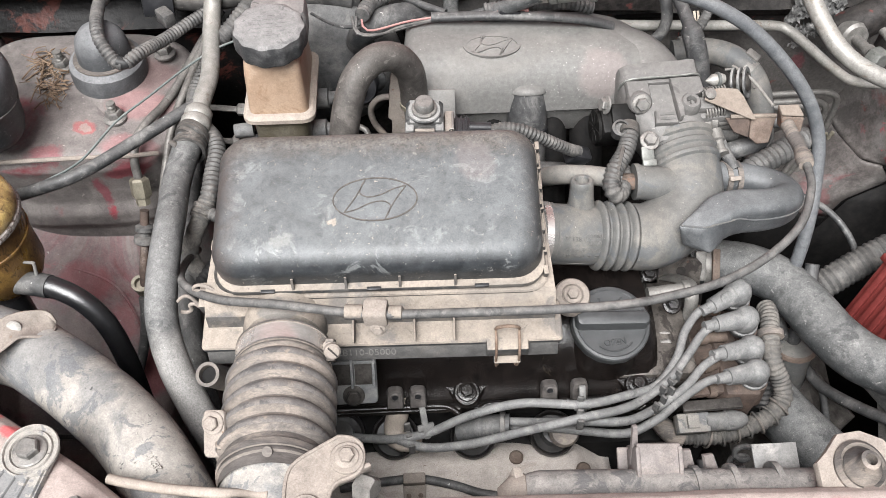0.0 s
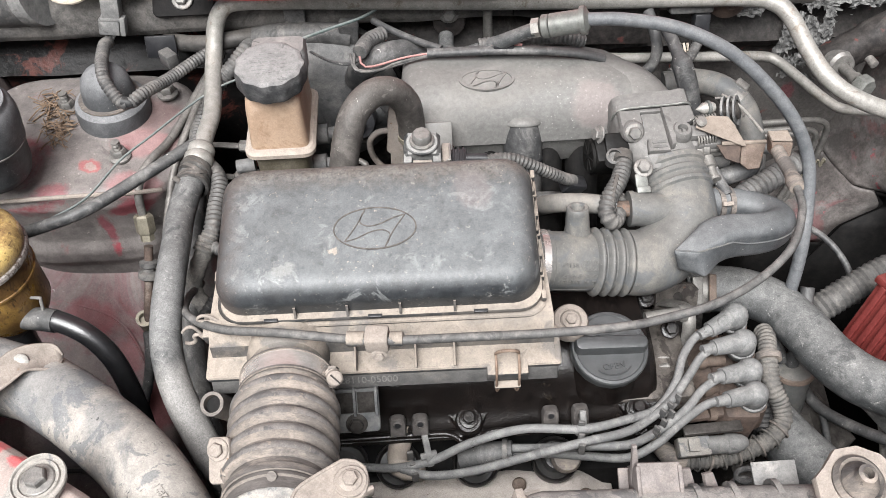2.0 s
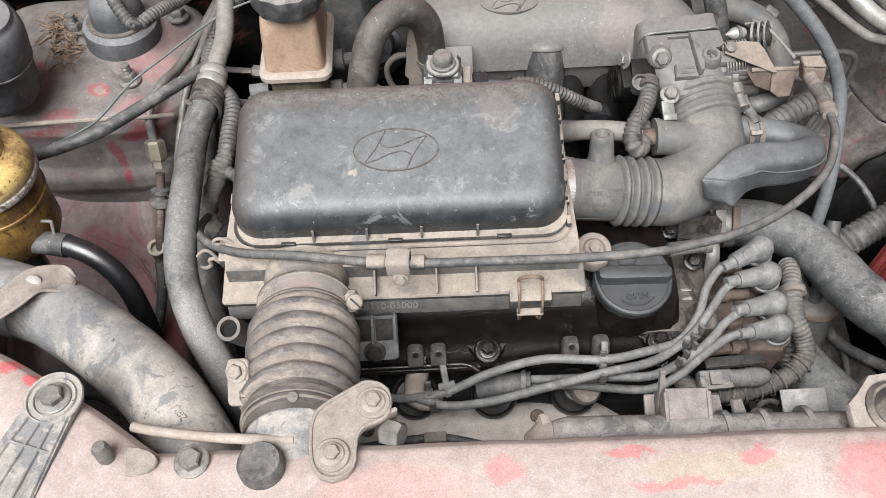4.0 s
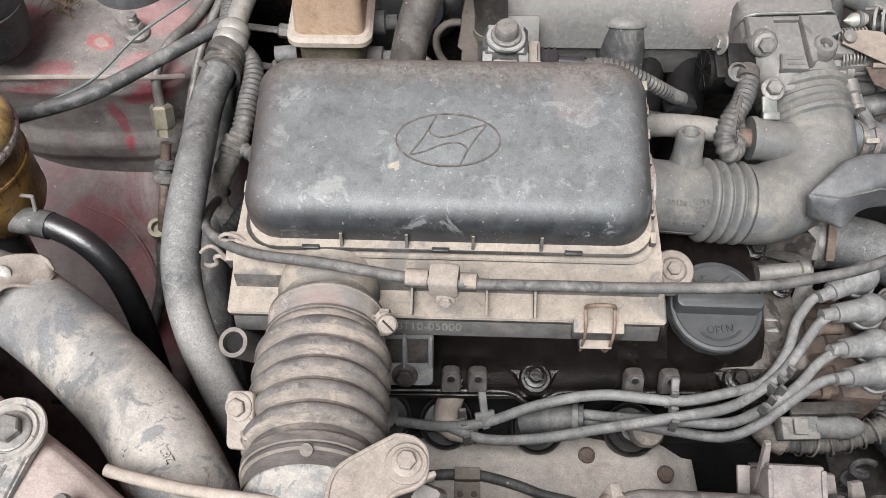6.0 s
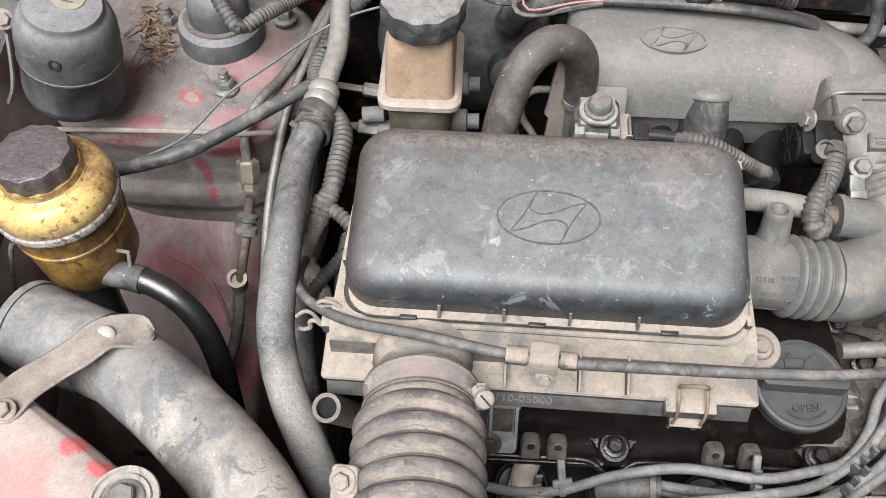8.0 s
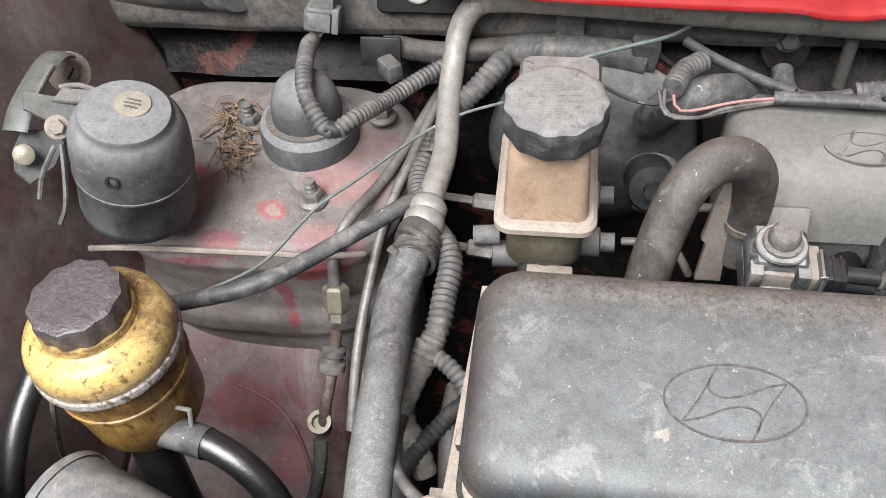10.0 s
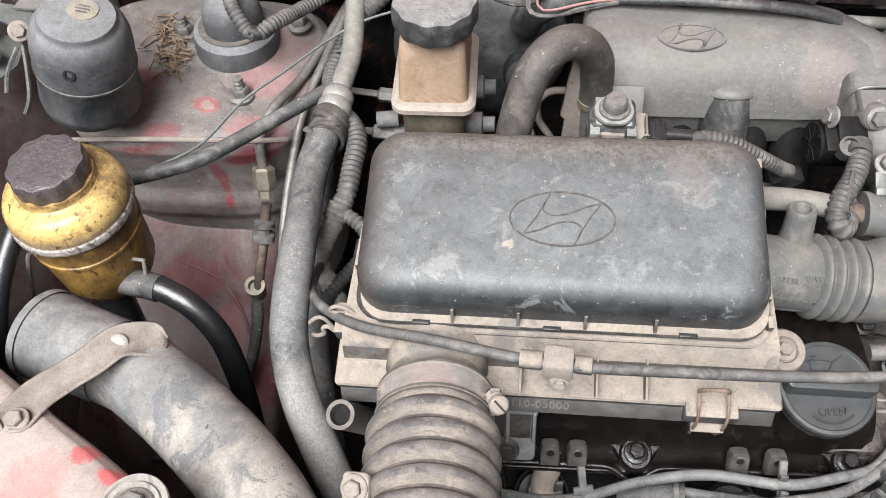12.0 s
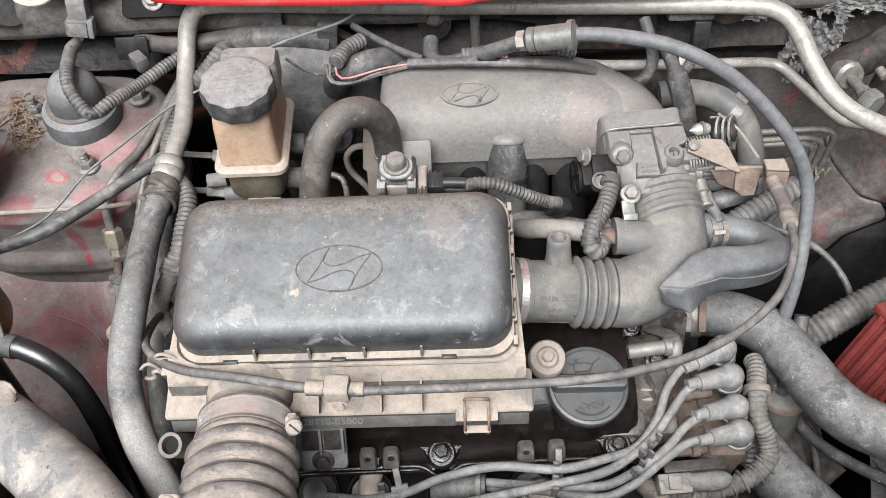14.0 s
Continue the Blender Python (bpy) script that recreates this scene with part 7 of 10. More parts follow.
def build_throttle_body():
    th = thing("throttle_valve_unit", "dusty cast aluminium throttle body bolted to the plenum", "throttle body", (0.222, 0.54, 0.26))
    tb = Matrix.Translation((0.2297, 0.5281, 0.3030)) @ pose(0, 0, 0, 14, 0, 2)
    # one casting: rounded flange at the back, flared housing, two raised pads beside a sunk pocket
    flange = [(-0.046, -0.03), (0.024, -0.03), (0.0245, 0.012), (0.0235, 0.0200), (0.0205, 0.0242), (0.0150, 0.0252), (0.008, 0.0236), (-0.030, 0.0225), (-0.040, 0.0205), (-0.0445, 0.0165), (-0.046, 0.008)]
    part("flange", plate(flange, 0.0155, tb @ Matrix(((1, 0, 0, 0), (0, 0, -1, 0.0355), (0, 1, 0, 0), (0, 0, 0, 1))), 0.0030), M_CAST, th)
    lip = [tb @ Vector((u, 0.0193, h + 0.0006)) for u, h in flange[1:]]
    part("joint_line", tube(lip, 0.0012, n=8, step=0.004), M_FERRULE, th, "pale joint edge")
    sect = []
    for y, left, right, tall, top in ((0.0200, -0.0450, 0.0240, 0.052, 0.0190), (0.010, -0.0440, 0.0245, 0.050, 0.0182), (-0.006, -0.0410, 0.0250, 0.048, 0.0165), (-0.020, -0.0360, 0.0270, 0.048, 0.0145), (-0.030, -0.0290, 0.0280, 0.050, 0.0120), (-0.036, -0.0270, 0.0280, 0.048, 0.0100)):
        sect.append(([(a + (left + right) / 2, b + top - tall / 2) for a, b in rrect(right - left, tall, 0.008 + 0.22 * (0.0200 - y), 6)], -y))
    part("housing", loft(sect, tb @ pose(0, 0, 0, 90)), M_CAST, th)
    part("raised_pad", plate([(-0.0045, 0.0190), (0.0230, 0.0190), (0.0245, 0.0040), (0.0190, 0.0005), (0.0080, -0.0010), (0.0030, -0.0080), (0.0015, -0.0215), (-0.0020, -0.0225)], 0.0075, tb @ pose(0, 0, 0.0155, 2), 0.0016), M_CAST, th)
    part("raised_pad", plate([(-0.0430, 0.0190), (-0.0230, 0.0190), (-0.0225, 0.0050), (-0.0245, -0.0040), (-0.0300, -0.0100), (-0.0390, -0.0080), (-0.0430, 0.0040)], 0.0055, tb @ pose(0, 0, 0.0160, 2), 0.0020), M_CAST, th)
    part("pocket_shelf", box(0.020, 0.004, 0.006, tb @ pose(-0.0140, 0.0165, 0.0190), 0.0015), M_CAST, th)
    pad = part("number_pad", plate([(-0.0225, -0.0245), (-0.0025, -0.0250), (-0.0035, -0.0130), (-0.0215, -0.0120)], 0.0060, tb @ pose(0, 0, 0.0140, 4), 0.0010), M_CAST, th)
    for k in range(2):
        part("mark_bar", box(0.0125, 0.0022, 0.0008, tb @ pose(-0.0118, -0.0208 + 0.0045 * k, 0.0188 + 0.0003 * k, 4)), M_LETTER, pad)
    # bosses and bolts
    near = Vector((-0.002, -0.70, 0.70))
    bb = Vector((-0.0326, -0.0040, 0.0190))
    part("boss", lathe([(0.0105, -0.016), (0.0100, 0.000), (0.0090, 0.0016), (0.0, 0.0016)], 26, tb @ axis(bb, bb + near)), M_CAST, th)
    bolt(BOLT_S, tb @ (bb + near * 0.0022), tb @ (bb + near), th, 8, "blue-grey hex bolt")
    eye = tb @ pose(0.0102, -0.0072, 0.0)
    part("cable_eye", lathe([(0.0102, -0.006), (0.0098, 0.018), (0.0086, 0.0225), (0.0072, 0.0245), (0.0046, 0.0245), (0.0040, 0.0235), (0.0040, 0.013), (0.0, 0.013)], 30, eye), M_CAST, th, "cast eye with an open hole")
    part("eye_arm", box(0.022, 0.0130, 0.012, tb @ pose(0.0220, -0.0070, 0.0135), 0.003), M_CAST, th)
    part("side_arm", box(0.045, 0.014, 0.016, tb @ pose(0.034, -0.012, 0.004), 0.004), M_CAST, th)
    part("shaft", lathe([(0.006, 0), (0.006, 0.05)], 16, axis((0.24, 0.515, 0.296), (0.30, 0.520, 0.292))), M_STEEL, th)
    # cable drum, return springs and rods of the linkage
    coil = lambda a, b, r, turns, wire: tube([Vector(a).lerp(Vector(b), k / (turns * 8)) + Vector((0, r * math.cos(k * math.pi / 4), r * math.sin(k * math.pi / 4))) for k in range(turns * 8 + 1)], wire, n=6, step=0.0016)
    part("return_spring", coil((0.252, 0.5290, 0.3190), (0.275, 0.5320, 0.3200), 0.0050, 9, 0.0009), M_STEEL, th, "coiled return spring")
    part("return_spring", coil((0.254, 0.5130, 0.3120), (0.272, 0.5150, 0.3130), 0.0046, 7, 0.0009), M_STEEL, th, "coiled return spring")
    part("cable_nipple", lathe([(0.0, -0.004), (0.0030, 0.0), (0.0052, 0.003), (0.0052, 0.011), (0.0038, 0.014)], 16, axis((0.2600, 0.5365, 0.3280), (0.280, 0.5395, 0.3275))), M_ALU_PIPE, th, "bright cable end")
    part("nipple_ring", lathe([(0.0050, 0.006), (0.0066, 0.007), (0.0066, 0.009), (0.0050, 0.010)], 16, axis((0.2600, 0.5365, 0.3280), (0.280, 0.5395, 0.3275))), M_BRACKET, th)
    drum = axis((0.2850, 0.5420, 0.3190), (0.300, 0.5350, 0.3260))
    for z in (0.0, 0.0055, 0.0105):
        part("drum_plate", lathe([(0.0095, z), (0.0135, z), (0.0138, z + 0.0010), (0.0135, z + 0.002), (0.0095, z + 0.002)], 28, drum, caps=False), M_SOLENOID, th)
    part("drum_hub", lathe([(0.0, -0.002), (0.0080, -0.002), (0.0080, 0.013), (0.0050, 0.0145), (0.0, 0.0145)], 24, drum), M_ENGINE, th, "black grimy cable drum")
    part("stop_rod", tube([(0.2860, 0.5560, 0.3270), (0.2935, 0.5420, 0.3290), (0.2995, 0.5300, 0.3280), (0.3060, 0.4985, 0.3290)], 0.0013, n=8), M_ALU_PIPE, th)
    part("stop_rod", tube([(0.2800, 0.5560, 0.3230), (0.2900, 0.5530, 0.3250), (0.2980, 0.5430, 0.3240), (0.3010, 0.5330, 0.3200)], 0.0012, n=8), M_STEEL, th)
    part("lever", tube([(0.276, 0.530, 0.316), (0.290, 0.522, 0.306), (0.300, 0.512, 0.292)], 0.0040, n=10, flat_=0.45), M_ENGINE, th)
    part("shaft_end", lathe([(0.0060, 0.0), (0.0060, 0.018), (0.0076, 0.019), (0.0076, 0.024), (0.0045, 0.026), (0.0045, 0.034)], 18, axis((0.2420, 0.5120, 0.3000), (0.280, 0.5145, 0.3010))), M_STEEL, th)
    part("return_pipe", tube([(0.2640, 0.5180, 0.2920), (0.2690, 0.5060, 0.2890), (0.2730, 0.4910, 0.2850), (0.2790, 0.4740, 0.2790)], 0.0052, n=14), M_CABLE, th)
    # throttle position sensor
    sm = Matrix.Translation((0.163, 0.518, 0.296)) @ pose(0, 0, 0, 24, 4, 6)
    part("sensor_body", box(0.031, 0.026, 0.032, sm @ pose(0.0150, 0, -0.001), 0.002), M_TPS, th, "black position sensor")
    part("sensor_face", lathe([(0.0, 0.0), (0.0060, 0.0), (0.0150, 0.003), (0.0150, 0.006), (0.0, 0.006)], 28, sm @ pose(0.0030, 0, -0.002, 0, -90, 0)), M_TPS, th)
    for k in range(8):
        part("sensor_fin", box(0.0040, 0.0016, 0.011, sm @ pose(-0.0015, 0, -0.002, 45 * k, 0, 0) @ pose(0, 0, 0.0080), 0.0004), M_TPS, th)
    part("sensor_cap", box(0.022, 0.018, 0.012, sm @ pose(0.0190, 0.004, 0.0125, 8), 0.002), M_TPS, th)
    bolt(BOLT_S, sm @ Vector((0.004, 0.012, 0.018)), sm @ Vector((-0.10, 0.012, 0.05)), th)
    part("plug", lathe([(0.0075, 0.0), (0.0075, 0.012), (0.0055, 0.013), (0.0055, 0.008), (0.0, 0.008)], 20, axis((0.179, 0.505, 0.300), (0.178, 0.497, 0.316))), M_CONDUIT, th)
    w = thing("sensor_wiring", "split corrugated conduit curling down from the sensor", "wiring conduit", (0.155, 0.46, 0.27))
    part("conduit", tube([(0.188, 0.506, 0.304), (0.1860, 0.495, 0.304), (0.179, 0.478, 0.301), (0.1685, 0.462, 0.298), (0.1640, 0.450, 0.293), (0.1670, 0.444, 0.287), (0.1730, 0.449, 0.283), (0.178, 0.462, 0.280), (0.183, 0.48, 0.276)], 0.0080, n=16, step=0.001, rfun=ribbed(0.0042, 0.18)), M_SPLIT, w, angle=60)
    part("inner_wire", tube([(0.177, 0.478, 0.3075), (0.1715, 0.464, 0.3045), (0.1685, 0.452, 0.299), (0.1710, 0.4485, 0.293)], 0.0022, n=8), M_TAPE, w)
    part("tape", tube([(0.1885, 0.508, 0.304), (0.186, 0.497, 0.304)], 0.0085, n=16, wobble=0.2), M_TAPE, w)
    # rusty cable bracket
    rb = thing("throttle_cable_bracket", "rusty folded steel throttle cable bracket", "bracket", (0.29, 0.50, 0.30))
    def slab(name, corners, thick, material):
        """A flat sheet over corners given in order, thickened along its own normal."""
        c = [Vector(q) for q in corners]
        nrm = (c[1] - c[0]).cross(c[2] - c[0]).normalized()
        if nrm.z < 0:
            nrm = -nrm
        bm = bmesh.new()
        lo, hi = [bm.verts.new(q) for q in c], [bm.verts.new(q + nrm * thick) for q in c]
        bm.faces.new(lo)
        bm.faces.new(hi)
        for k in range(len(c)):
            bm.faces.new((lo[k], lo[(k + 1) % len(c)], hi[(k + 1) % len(c)], hi[k]))
        bmesh.ops.bevel(bm, geom=bm.edges[:], offset=thick * 0.3, segments=1, affect="EDGES")
        return part(name, bm, material, rb)
    slab("wing", [(0.2545, 0.5240, 0.3275), (0.2680, 0.5255, 0.3282), (0.2815, 0.5235, 0.3280), (0.2855, 0.5170, 0.3255), (0.2928, 0.4960, 0.3172), (0.2890, 0.4965, 0.3170), (0.2515, 0.5155, 0.3238)], 0.0012, M_TANRUST)
    part("rivet", lathe([(0.0052, 0.0), (0.0048, 0.003), (0.0, 0.004)], 18, axis((0.2568, 0.5195, 0.3265), (0.2568, 0.49, 0.40))), M_STEEL, rb)
    # one rusty arm in two tones: the left half's shade is painted in
    slab("arm", [(0.2700, 0.5060, 0.3120), (0.2900, 0.5010, 0.3150), (0.2900, 0.4930, 0.3000), (0.2780, 0.4980, 0.3020)], 0.0020, M_RUSTDARK)
    slab("arm", [(0.2902, 0.5010, 0.3150), (0.3110, 0.4990, 0.3170), (0.3060, 0.4865, 0.2990), (0.2960, 0.4875, 0.2970), (0.2902, 0.4930, 0.3000)], 0.0020, M_RUST)
    part("arm_fold", tube([(0.2735, 0.5032, 0.3152), (0.2920, 0.5012, 0.3170), (0.3112, 0.4992, 0.3182)], 0.0020, n=8), M_TANRUST, rb)
    slab("saddle_top", [(0.3030, 0.4880, 0.3395), (0.3200, 0.4880, 0.3395), (0.3225, 0.4775, 0.3360), (0.3045, 0.4790, 0.3365)], 0.0022, M_TANRUST)
    slab("saddle_front", [(0.3045, 0.4792, 0.3365), (0.3225, 0.4777, 0.3360), (0.3220, 0.4735, 0.3240), (0.3170, 0.4725, 0.3255), (0.3115, 0.4725, 0.3225), (0.3060, 0.4740, 0.3250)], 0.0022, M_RUST)
    slab("saddle_side", [(0.3030, 0.4882, 0.3395), (0.3045, 0.4792, 0.3365), (0.3060, 0.4742, 0.3250), (0.3090, 0.4900, 0.3170)], 0.0022, M_RUST)
    slab("saddle_side", [(0.3200, 0.4882, 0.3395), (0.3225, 0.4777, 0.3360), (0.3222, 0.4737, 0.3240), (0.3200, 0.4880, 0.3240)], 0.0022, M_RUST)


build_throttle_body()


def build_u_hose():
    th = thing("breather_hose", "thick grey rubber hose bent in a hook", "hose", (-0.05, 0.48, 0.25))
    part("hose", tube([(-0.066, 0.468, 0.235), (-0.063, 0.474, 0.280), (-0.058, 0.4845, 0.325), (-0.053, 0.4925, 0.350), (-0.045, 0.504, 0.370), (-0.030, 0.516, 0.3795), (-0.014, 0.525, 0.3745), (-0.003, 0.532, 0.358), (0.001, 0.536, 0.338), (0.0015, 0.538, 0.312)], 0.0122, n=26, step=0.003, wobble=0.015), M_UHOSE, th, angle=60)
    part("clamp", tube([(0.0013, 0.5375, 0.318), (0.0015, 0.538, 0.313)], 0.0130, n=24), M_BRASS, th)
    part("pipe_end", tube([(0.0015, 0.538, 0.314), (0.002, 0.540, 0.28)], 0.010, n=20), M_ALU, th)


build_u_hose()


def build_solenoid():
    """Boxy valve: lower block, lugged upper body, domed cap on a wide washer, then the ribbed plug."""
    th = thing("purge_solenoid", "dusty black solenoid valve bolted on a bracket", "solenoid", (0.006, 0.495, 0.30))
    m = Matrix.Translation((0.0095, 0.494, 0.3300)) @ pose(0, 0, 0, 6, 0, -2)
    part("lower_block", box(0.033, 0.030, 0.016, m @ pose(0.0005, -0.001, -0.014), 0.0015), M_SOLENOID, th)
    half = [(-0.0155, -0.006), (0.0155, -0.006), (0.0155, 0.0085), (0.0120, 0.0130), (-0.0120, 0.0130), (-0.0155, 0.0085)]
    part("body", plate(half, 0.024, m @ Matrix(((1, 0, 0, 0), (0, 0, -1, 0.013), (0, 1, 0, 0), (0, 0, 0, 1))), 0.001), M_SOLENOID, th)
    for s in (-1, 1):
        part("lug", box(0.0072, 0.010, 0.0170, m @ pose(s * 0.0122, -0.0125, 0.0015), 0.0012), M_SOLENOID, th)
    part("recess", box(0.0165, 0.003, 0.012, m @ pose(0, -0.0118, -0.001), 0.0006), M_TAN, th, "tan dust in the recess")
    part("washer", lathe([(0.0132, 0.0125), (0.0138, 0.0135), (0.0138, 0.0150), (0.0130, 0.0160), (0.0, 0.0160)], 36, m), M_SOLENOID, th)
    part("spacer", lathe([(0.0105, 0.015), (0.0105, 0.0180), (0.0098, 0.0188), (0.0, 0.0188)], 32, m), M_BOLT, th)
    part("bolt", lathe([(0.0082, 0.0180), (0.0084, 0.0190), (0.0082, 0.0245), (0.0068, 0.0262), (0.0, 0.0266)], 10, m @ pose(0, 0, 0, 0, 0, 14)), M_BOLT, th, "worn round-headed bolt")
    part("clip_block", box(0.0080, 0.024, 0.016, m @ pose(0.0205, 0.001, -0.008), 0.0015), M_TAN, th)
    part("clip_plate", box(0.0016, 0.020, 0.024, m @ pose(0.0232, -0.004, -0.006), 0.0004), M_STEEL, th, "upright metal clip")
    part("clip_wire", tube([m @ Vector(p) for p in ((0.0205, -0.013, -0.018), (0.0205, -0.0145, 0.006), (0.0222, -0.0145, 0.0085), (0.0240, -0.0145, 0.006), (0.0240, -0.013, -0.018))], 0.0007, n=6, step=0.002), M_STEEL, th)
    plug = part("plug", box(0.0140, 0.016, 0.017, m @ pose(0.0310, -0.002, -0.0085), 0.002), M_PLASTIC, th)
    for k in range(3):
        part("plug_rib", box(0.0016, 0.0175, 0.0185, m @ pose(0.0265 + 0.0042 * k, -0.002, -0.0085), 0.0005), M_PLASTIC, plug)
    for z in (-0.0035, -0.0125):
        part("plug_barrel", tube([m @ Vector((0.037, -0.003, z)), m @ Vector((0.056, -0.003, z - 0.001))], 0.0046, n=14), M_PLASTIC, plug)
    w = thing("solenoid_wiring", "thin corrugated lead from the solenoid plug", "wiring conduit", (0.10, 0.49, 0.27))
    part("conduit", tube([(0.0640, 0.4905, 0.3215), (0.0760, 0.4905, 0.3235), (0.0900, 0.490, 0.3215), (0.105, 0.489, 0.314), (0.122, 0.491, 0.302), (0.136, 0.497, 0.289), (0.146, 0.505, 0.278)], 0.0056, n=14, step=0.0009, rfun=ribbed(0.0036, 0.16)), M_SPLIT, w)
    for k in range(3):
        part("wire", tube([m @ Vector((0.050, -0.003, -0.004 - 0.004 * k)), (0.0690, 0.4905, 0.3225 - 0.001 * k)], 0.0011, n=6), M_HOSE_DARK, w)
    part("plug", box(0.022, 0.014, 0.016, pose(0.146, 0.506, 0.272, 20, 30, 20), 0.003), M_PLASTIC, w)


build_solenoid()
cable("coolant_hose", "dusty rubber hose joining the throttle hose stub", [(0.1124, 0.4962, 0.2561), (0.1173, 0.4819, 0.2722), (0.1285, 0.4724, 0.2836), (0.1511, 0.4652, 0.2885), (0.1759, 0.4579, 0.2894)], 0.0085, M_AIRHOSE, "hose", n=18)
cable("coolant_hose", "black hose passing below the throttle body", [(0.10, 0.52, 0.24), (0.13, 0.515, 0.245), (0.165, 0.50, 0.25), (0.19, 0.495, 0.25)], 0.008, M_CABLE, "hose", n=16)


cable("vacuum_tube", "thin brown rubber tube looping beside the plenum", [(-0.006, 0.5600, 0.3025), (-0.020, 0.5600, 0.3020), (-0.029, 0.5600, 0.3010), (-0.0365, 0.5600, 0.2930), (-0.0380, 0.5600, 0.2820), (-0.0350, 0.5600, 0.2690), (-0.0260, 0.5600, 0.2540), (-0.018, 0.5600, 0.2380)], 0.0030, M_BELLOWS, "hose", n=12)
bs = thing("booster_stud", "grey nut on the brake booster flange", "nut", (-0.0490, 0.6150, 0.2600))
part("dish", lathe([(0.0, -0.004), (0.0190, -0.004), (0.0200, 0.0), (0.0150, 0.004), (0.0, 0.005)], 30, axis((-0.0440, 0.6200, 0.2720), (-0.0500, 0.560, 0.2620))), M_BOOSTER, bs)
part("nut", lathe([(0.0075, 0.0), (0.0080, 0.001), (0.0080, 0.018), (0.0066, 0.020), (0.0, 0.020)], 6, axis((-0.0460, 0.6150, 0.2680), (-0.0530, 0.580, 0.2450))), M_BOLT, bs)


# ---- brake reservoir and booster ----
def build_brake_reservoir():
    th = thing("brake_fluid_reservoir", "browned translucent brake fluid reservoir with black cap", "brake reservoir", (-0.115, 0.57, 0.28))
    cx, cy = -0.1165, 0.572
    part("lower_tank", loft([(rrect(0.044, 0.074, 0.008, 5, cx, cy), 0.268), (rrect(0.048, 0.078, 0.008, 5, cx, cy), 0.274), (rrect(0.049, 0.080, 0.008, 5, cx, cy), 0.305)]), M_RESDARK, th)
    part("lip", loft([(rrect(0.060, 0.092, 0.010, 5, cx, cy), 0.3045), (rrect(0.063, 0.095, 0.011, 5, cx, cy), 0.306), (rrect(0.063, 0.095, 0.011, 5, cx, cy), 0.310), (rrect(0.058, 0.090, 0.010, 5, cx, cy), 0.3125)]), M_RESLIP, th, "dusty moulded lip")
    part("upper_tank", loft([(rrect(0.052, 0.082, 0.007, 5, cx, cy), 0.310), (rrect(0.048, 0.078, 0.007, 5, cx, cy - 0.001), 0.352), (rrect(0.046, 0.076, 0.008, 5, cx, cy - 0.001), 0.362), (rrect(0.040, 0.070, 0.008, 5, cx, cy - 0.001), 0.366)]), M_RES, th)
    part("rear_block", loft([(rrect(0.050, 0.030, 0.006, 5, cx + 0.003, cy + 0.022), 0.352), (rrect(0.049, 0.029, 0.006, 5, cx + 0.004, cy + 0.022), 0.374), (rrect(0.045, 0.025, 0.006, 5, cx + 0.004, cy + 0.022), 0.378)]), M_GREY, th, "grey dusty rear filler block")
    capm = pose(-0.1145, 0.549, 0.3695, 4, 0, 0)
    n = 120
    def lobes(r, k=0.024):
        return [(r * (1 + k * math.cos(11 * 2 * math.pi * j / n)) * math.cos(2 * math.pi * j / n), r * (1 + k * math.cos(11 * 2 * math.pi * j / n)) * math.sin(2 * math.pi * j / n)) for j in range(n)]
    part("cap", loft([(lobes(0.0285), 0.004), (lobes(0.0295), 0.007), (lobes(0.0295), 0.019), (lobes(0.0285), 0.0225), (lobes(0.026, 0.012), 0.0240), (lobes(0.024, 0.0), 0.0244)], capm), M_DUSTCAP, th, "dusty black scalloped cap")
    for k in range(6):
        wide = 0.030 - 0.0016 * abs(k - 2.5) ** 2
        part("mark_bar", box(wide, 0.0022, 0.0006, capm @ pose(0, -0.012 + 0.0048 * k, 0.0243, 0, 0, 4), 0.0001), M_DUSTCAP, th)
    part("outlet", tube([(-0.145, 0.548, 0.280), (-0.162, 0.547, 0.279)], 0.0065, n=16), M_BOOSTER, th)
    mc = thing("brake_master_cylinder", "dark brake master cylinder under the reservoir", "master cylinder", (-0.12, 0.57, 0.24))
    part("body", tube([(-0.115, 0.53, 0.254), (-0.115, 0.56, 0.254), (-0.115, 0.64, 0.258)], 0.018, n=24), M_ENGINE, mc)
    for y in (0.548, 0.592):
        part("port", lathe([(0.009, 0), (0.009, 0.02)], 18, axis((-0.13, y, 0.262), (-0.18, y - 0.004, 0.264))), M_BOOSTER, mc)
        part("pipe_nut", lathe([(0.006, 0.0), (0.006, 0.016), (0.003, 0.018), (0.003, 0.05)], 6, axis((-0.150, y, 0.263), (-0.20, y + 0.002, 0.268))), M_STEEL, mc)
        part("port", lathe([(0.010, 0), (0.010, 0.02), (0.0065, 0.021), (0.0065, 0.030)], 18, axis((-0.10, y + 0.012, 0.264), (-0.05, y + 0.010, 0.268))), M_BOOSTER, mc)
    part("front_tabs", box(0.030, 0.010, 0.012, pose(-0.112, 0.527, 0.266), 0.002), M_BASE, mc)
    bs = thing("brake_booster", "round dark brake booster drum against the firewall", "brake booster", (-0.09, 0.68, 0.15))
    part("drum", lathe([(0.0, 0.0), (0.05, 0.002), (0.072, 0.014), (0.078, 0.022), (0.080, 0.05), (0.076, 0.06)], 56, axis((-0.085, 0.652, 0.248), (-0.085, 0.75, 0.248))), M_BOOSTER, bs)
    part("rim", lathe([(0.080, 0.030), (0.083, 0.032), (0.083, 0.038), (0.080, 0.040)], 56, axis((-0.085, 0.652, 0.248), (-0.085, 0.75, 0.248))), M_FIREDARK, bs)
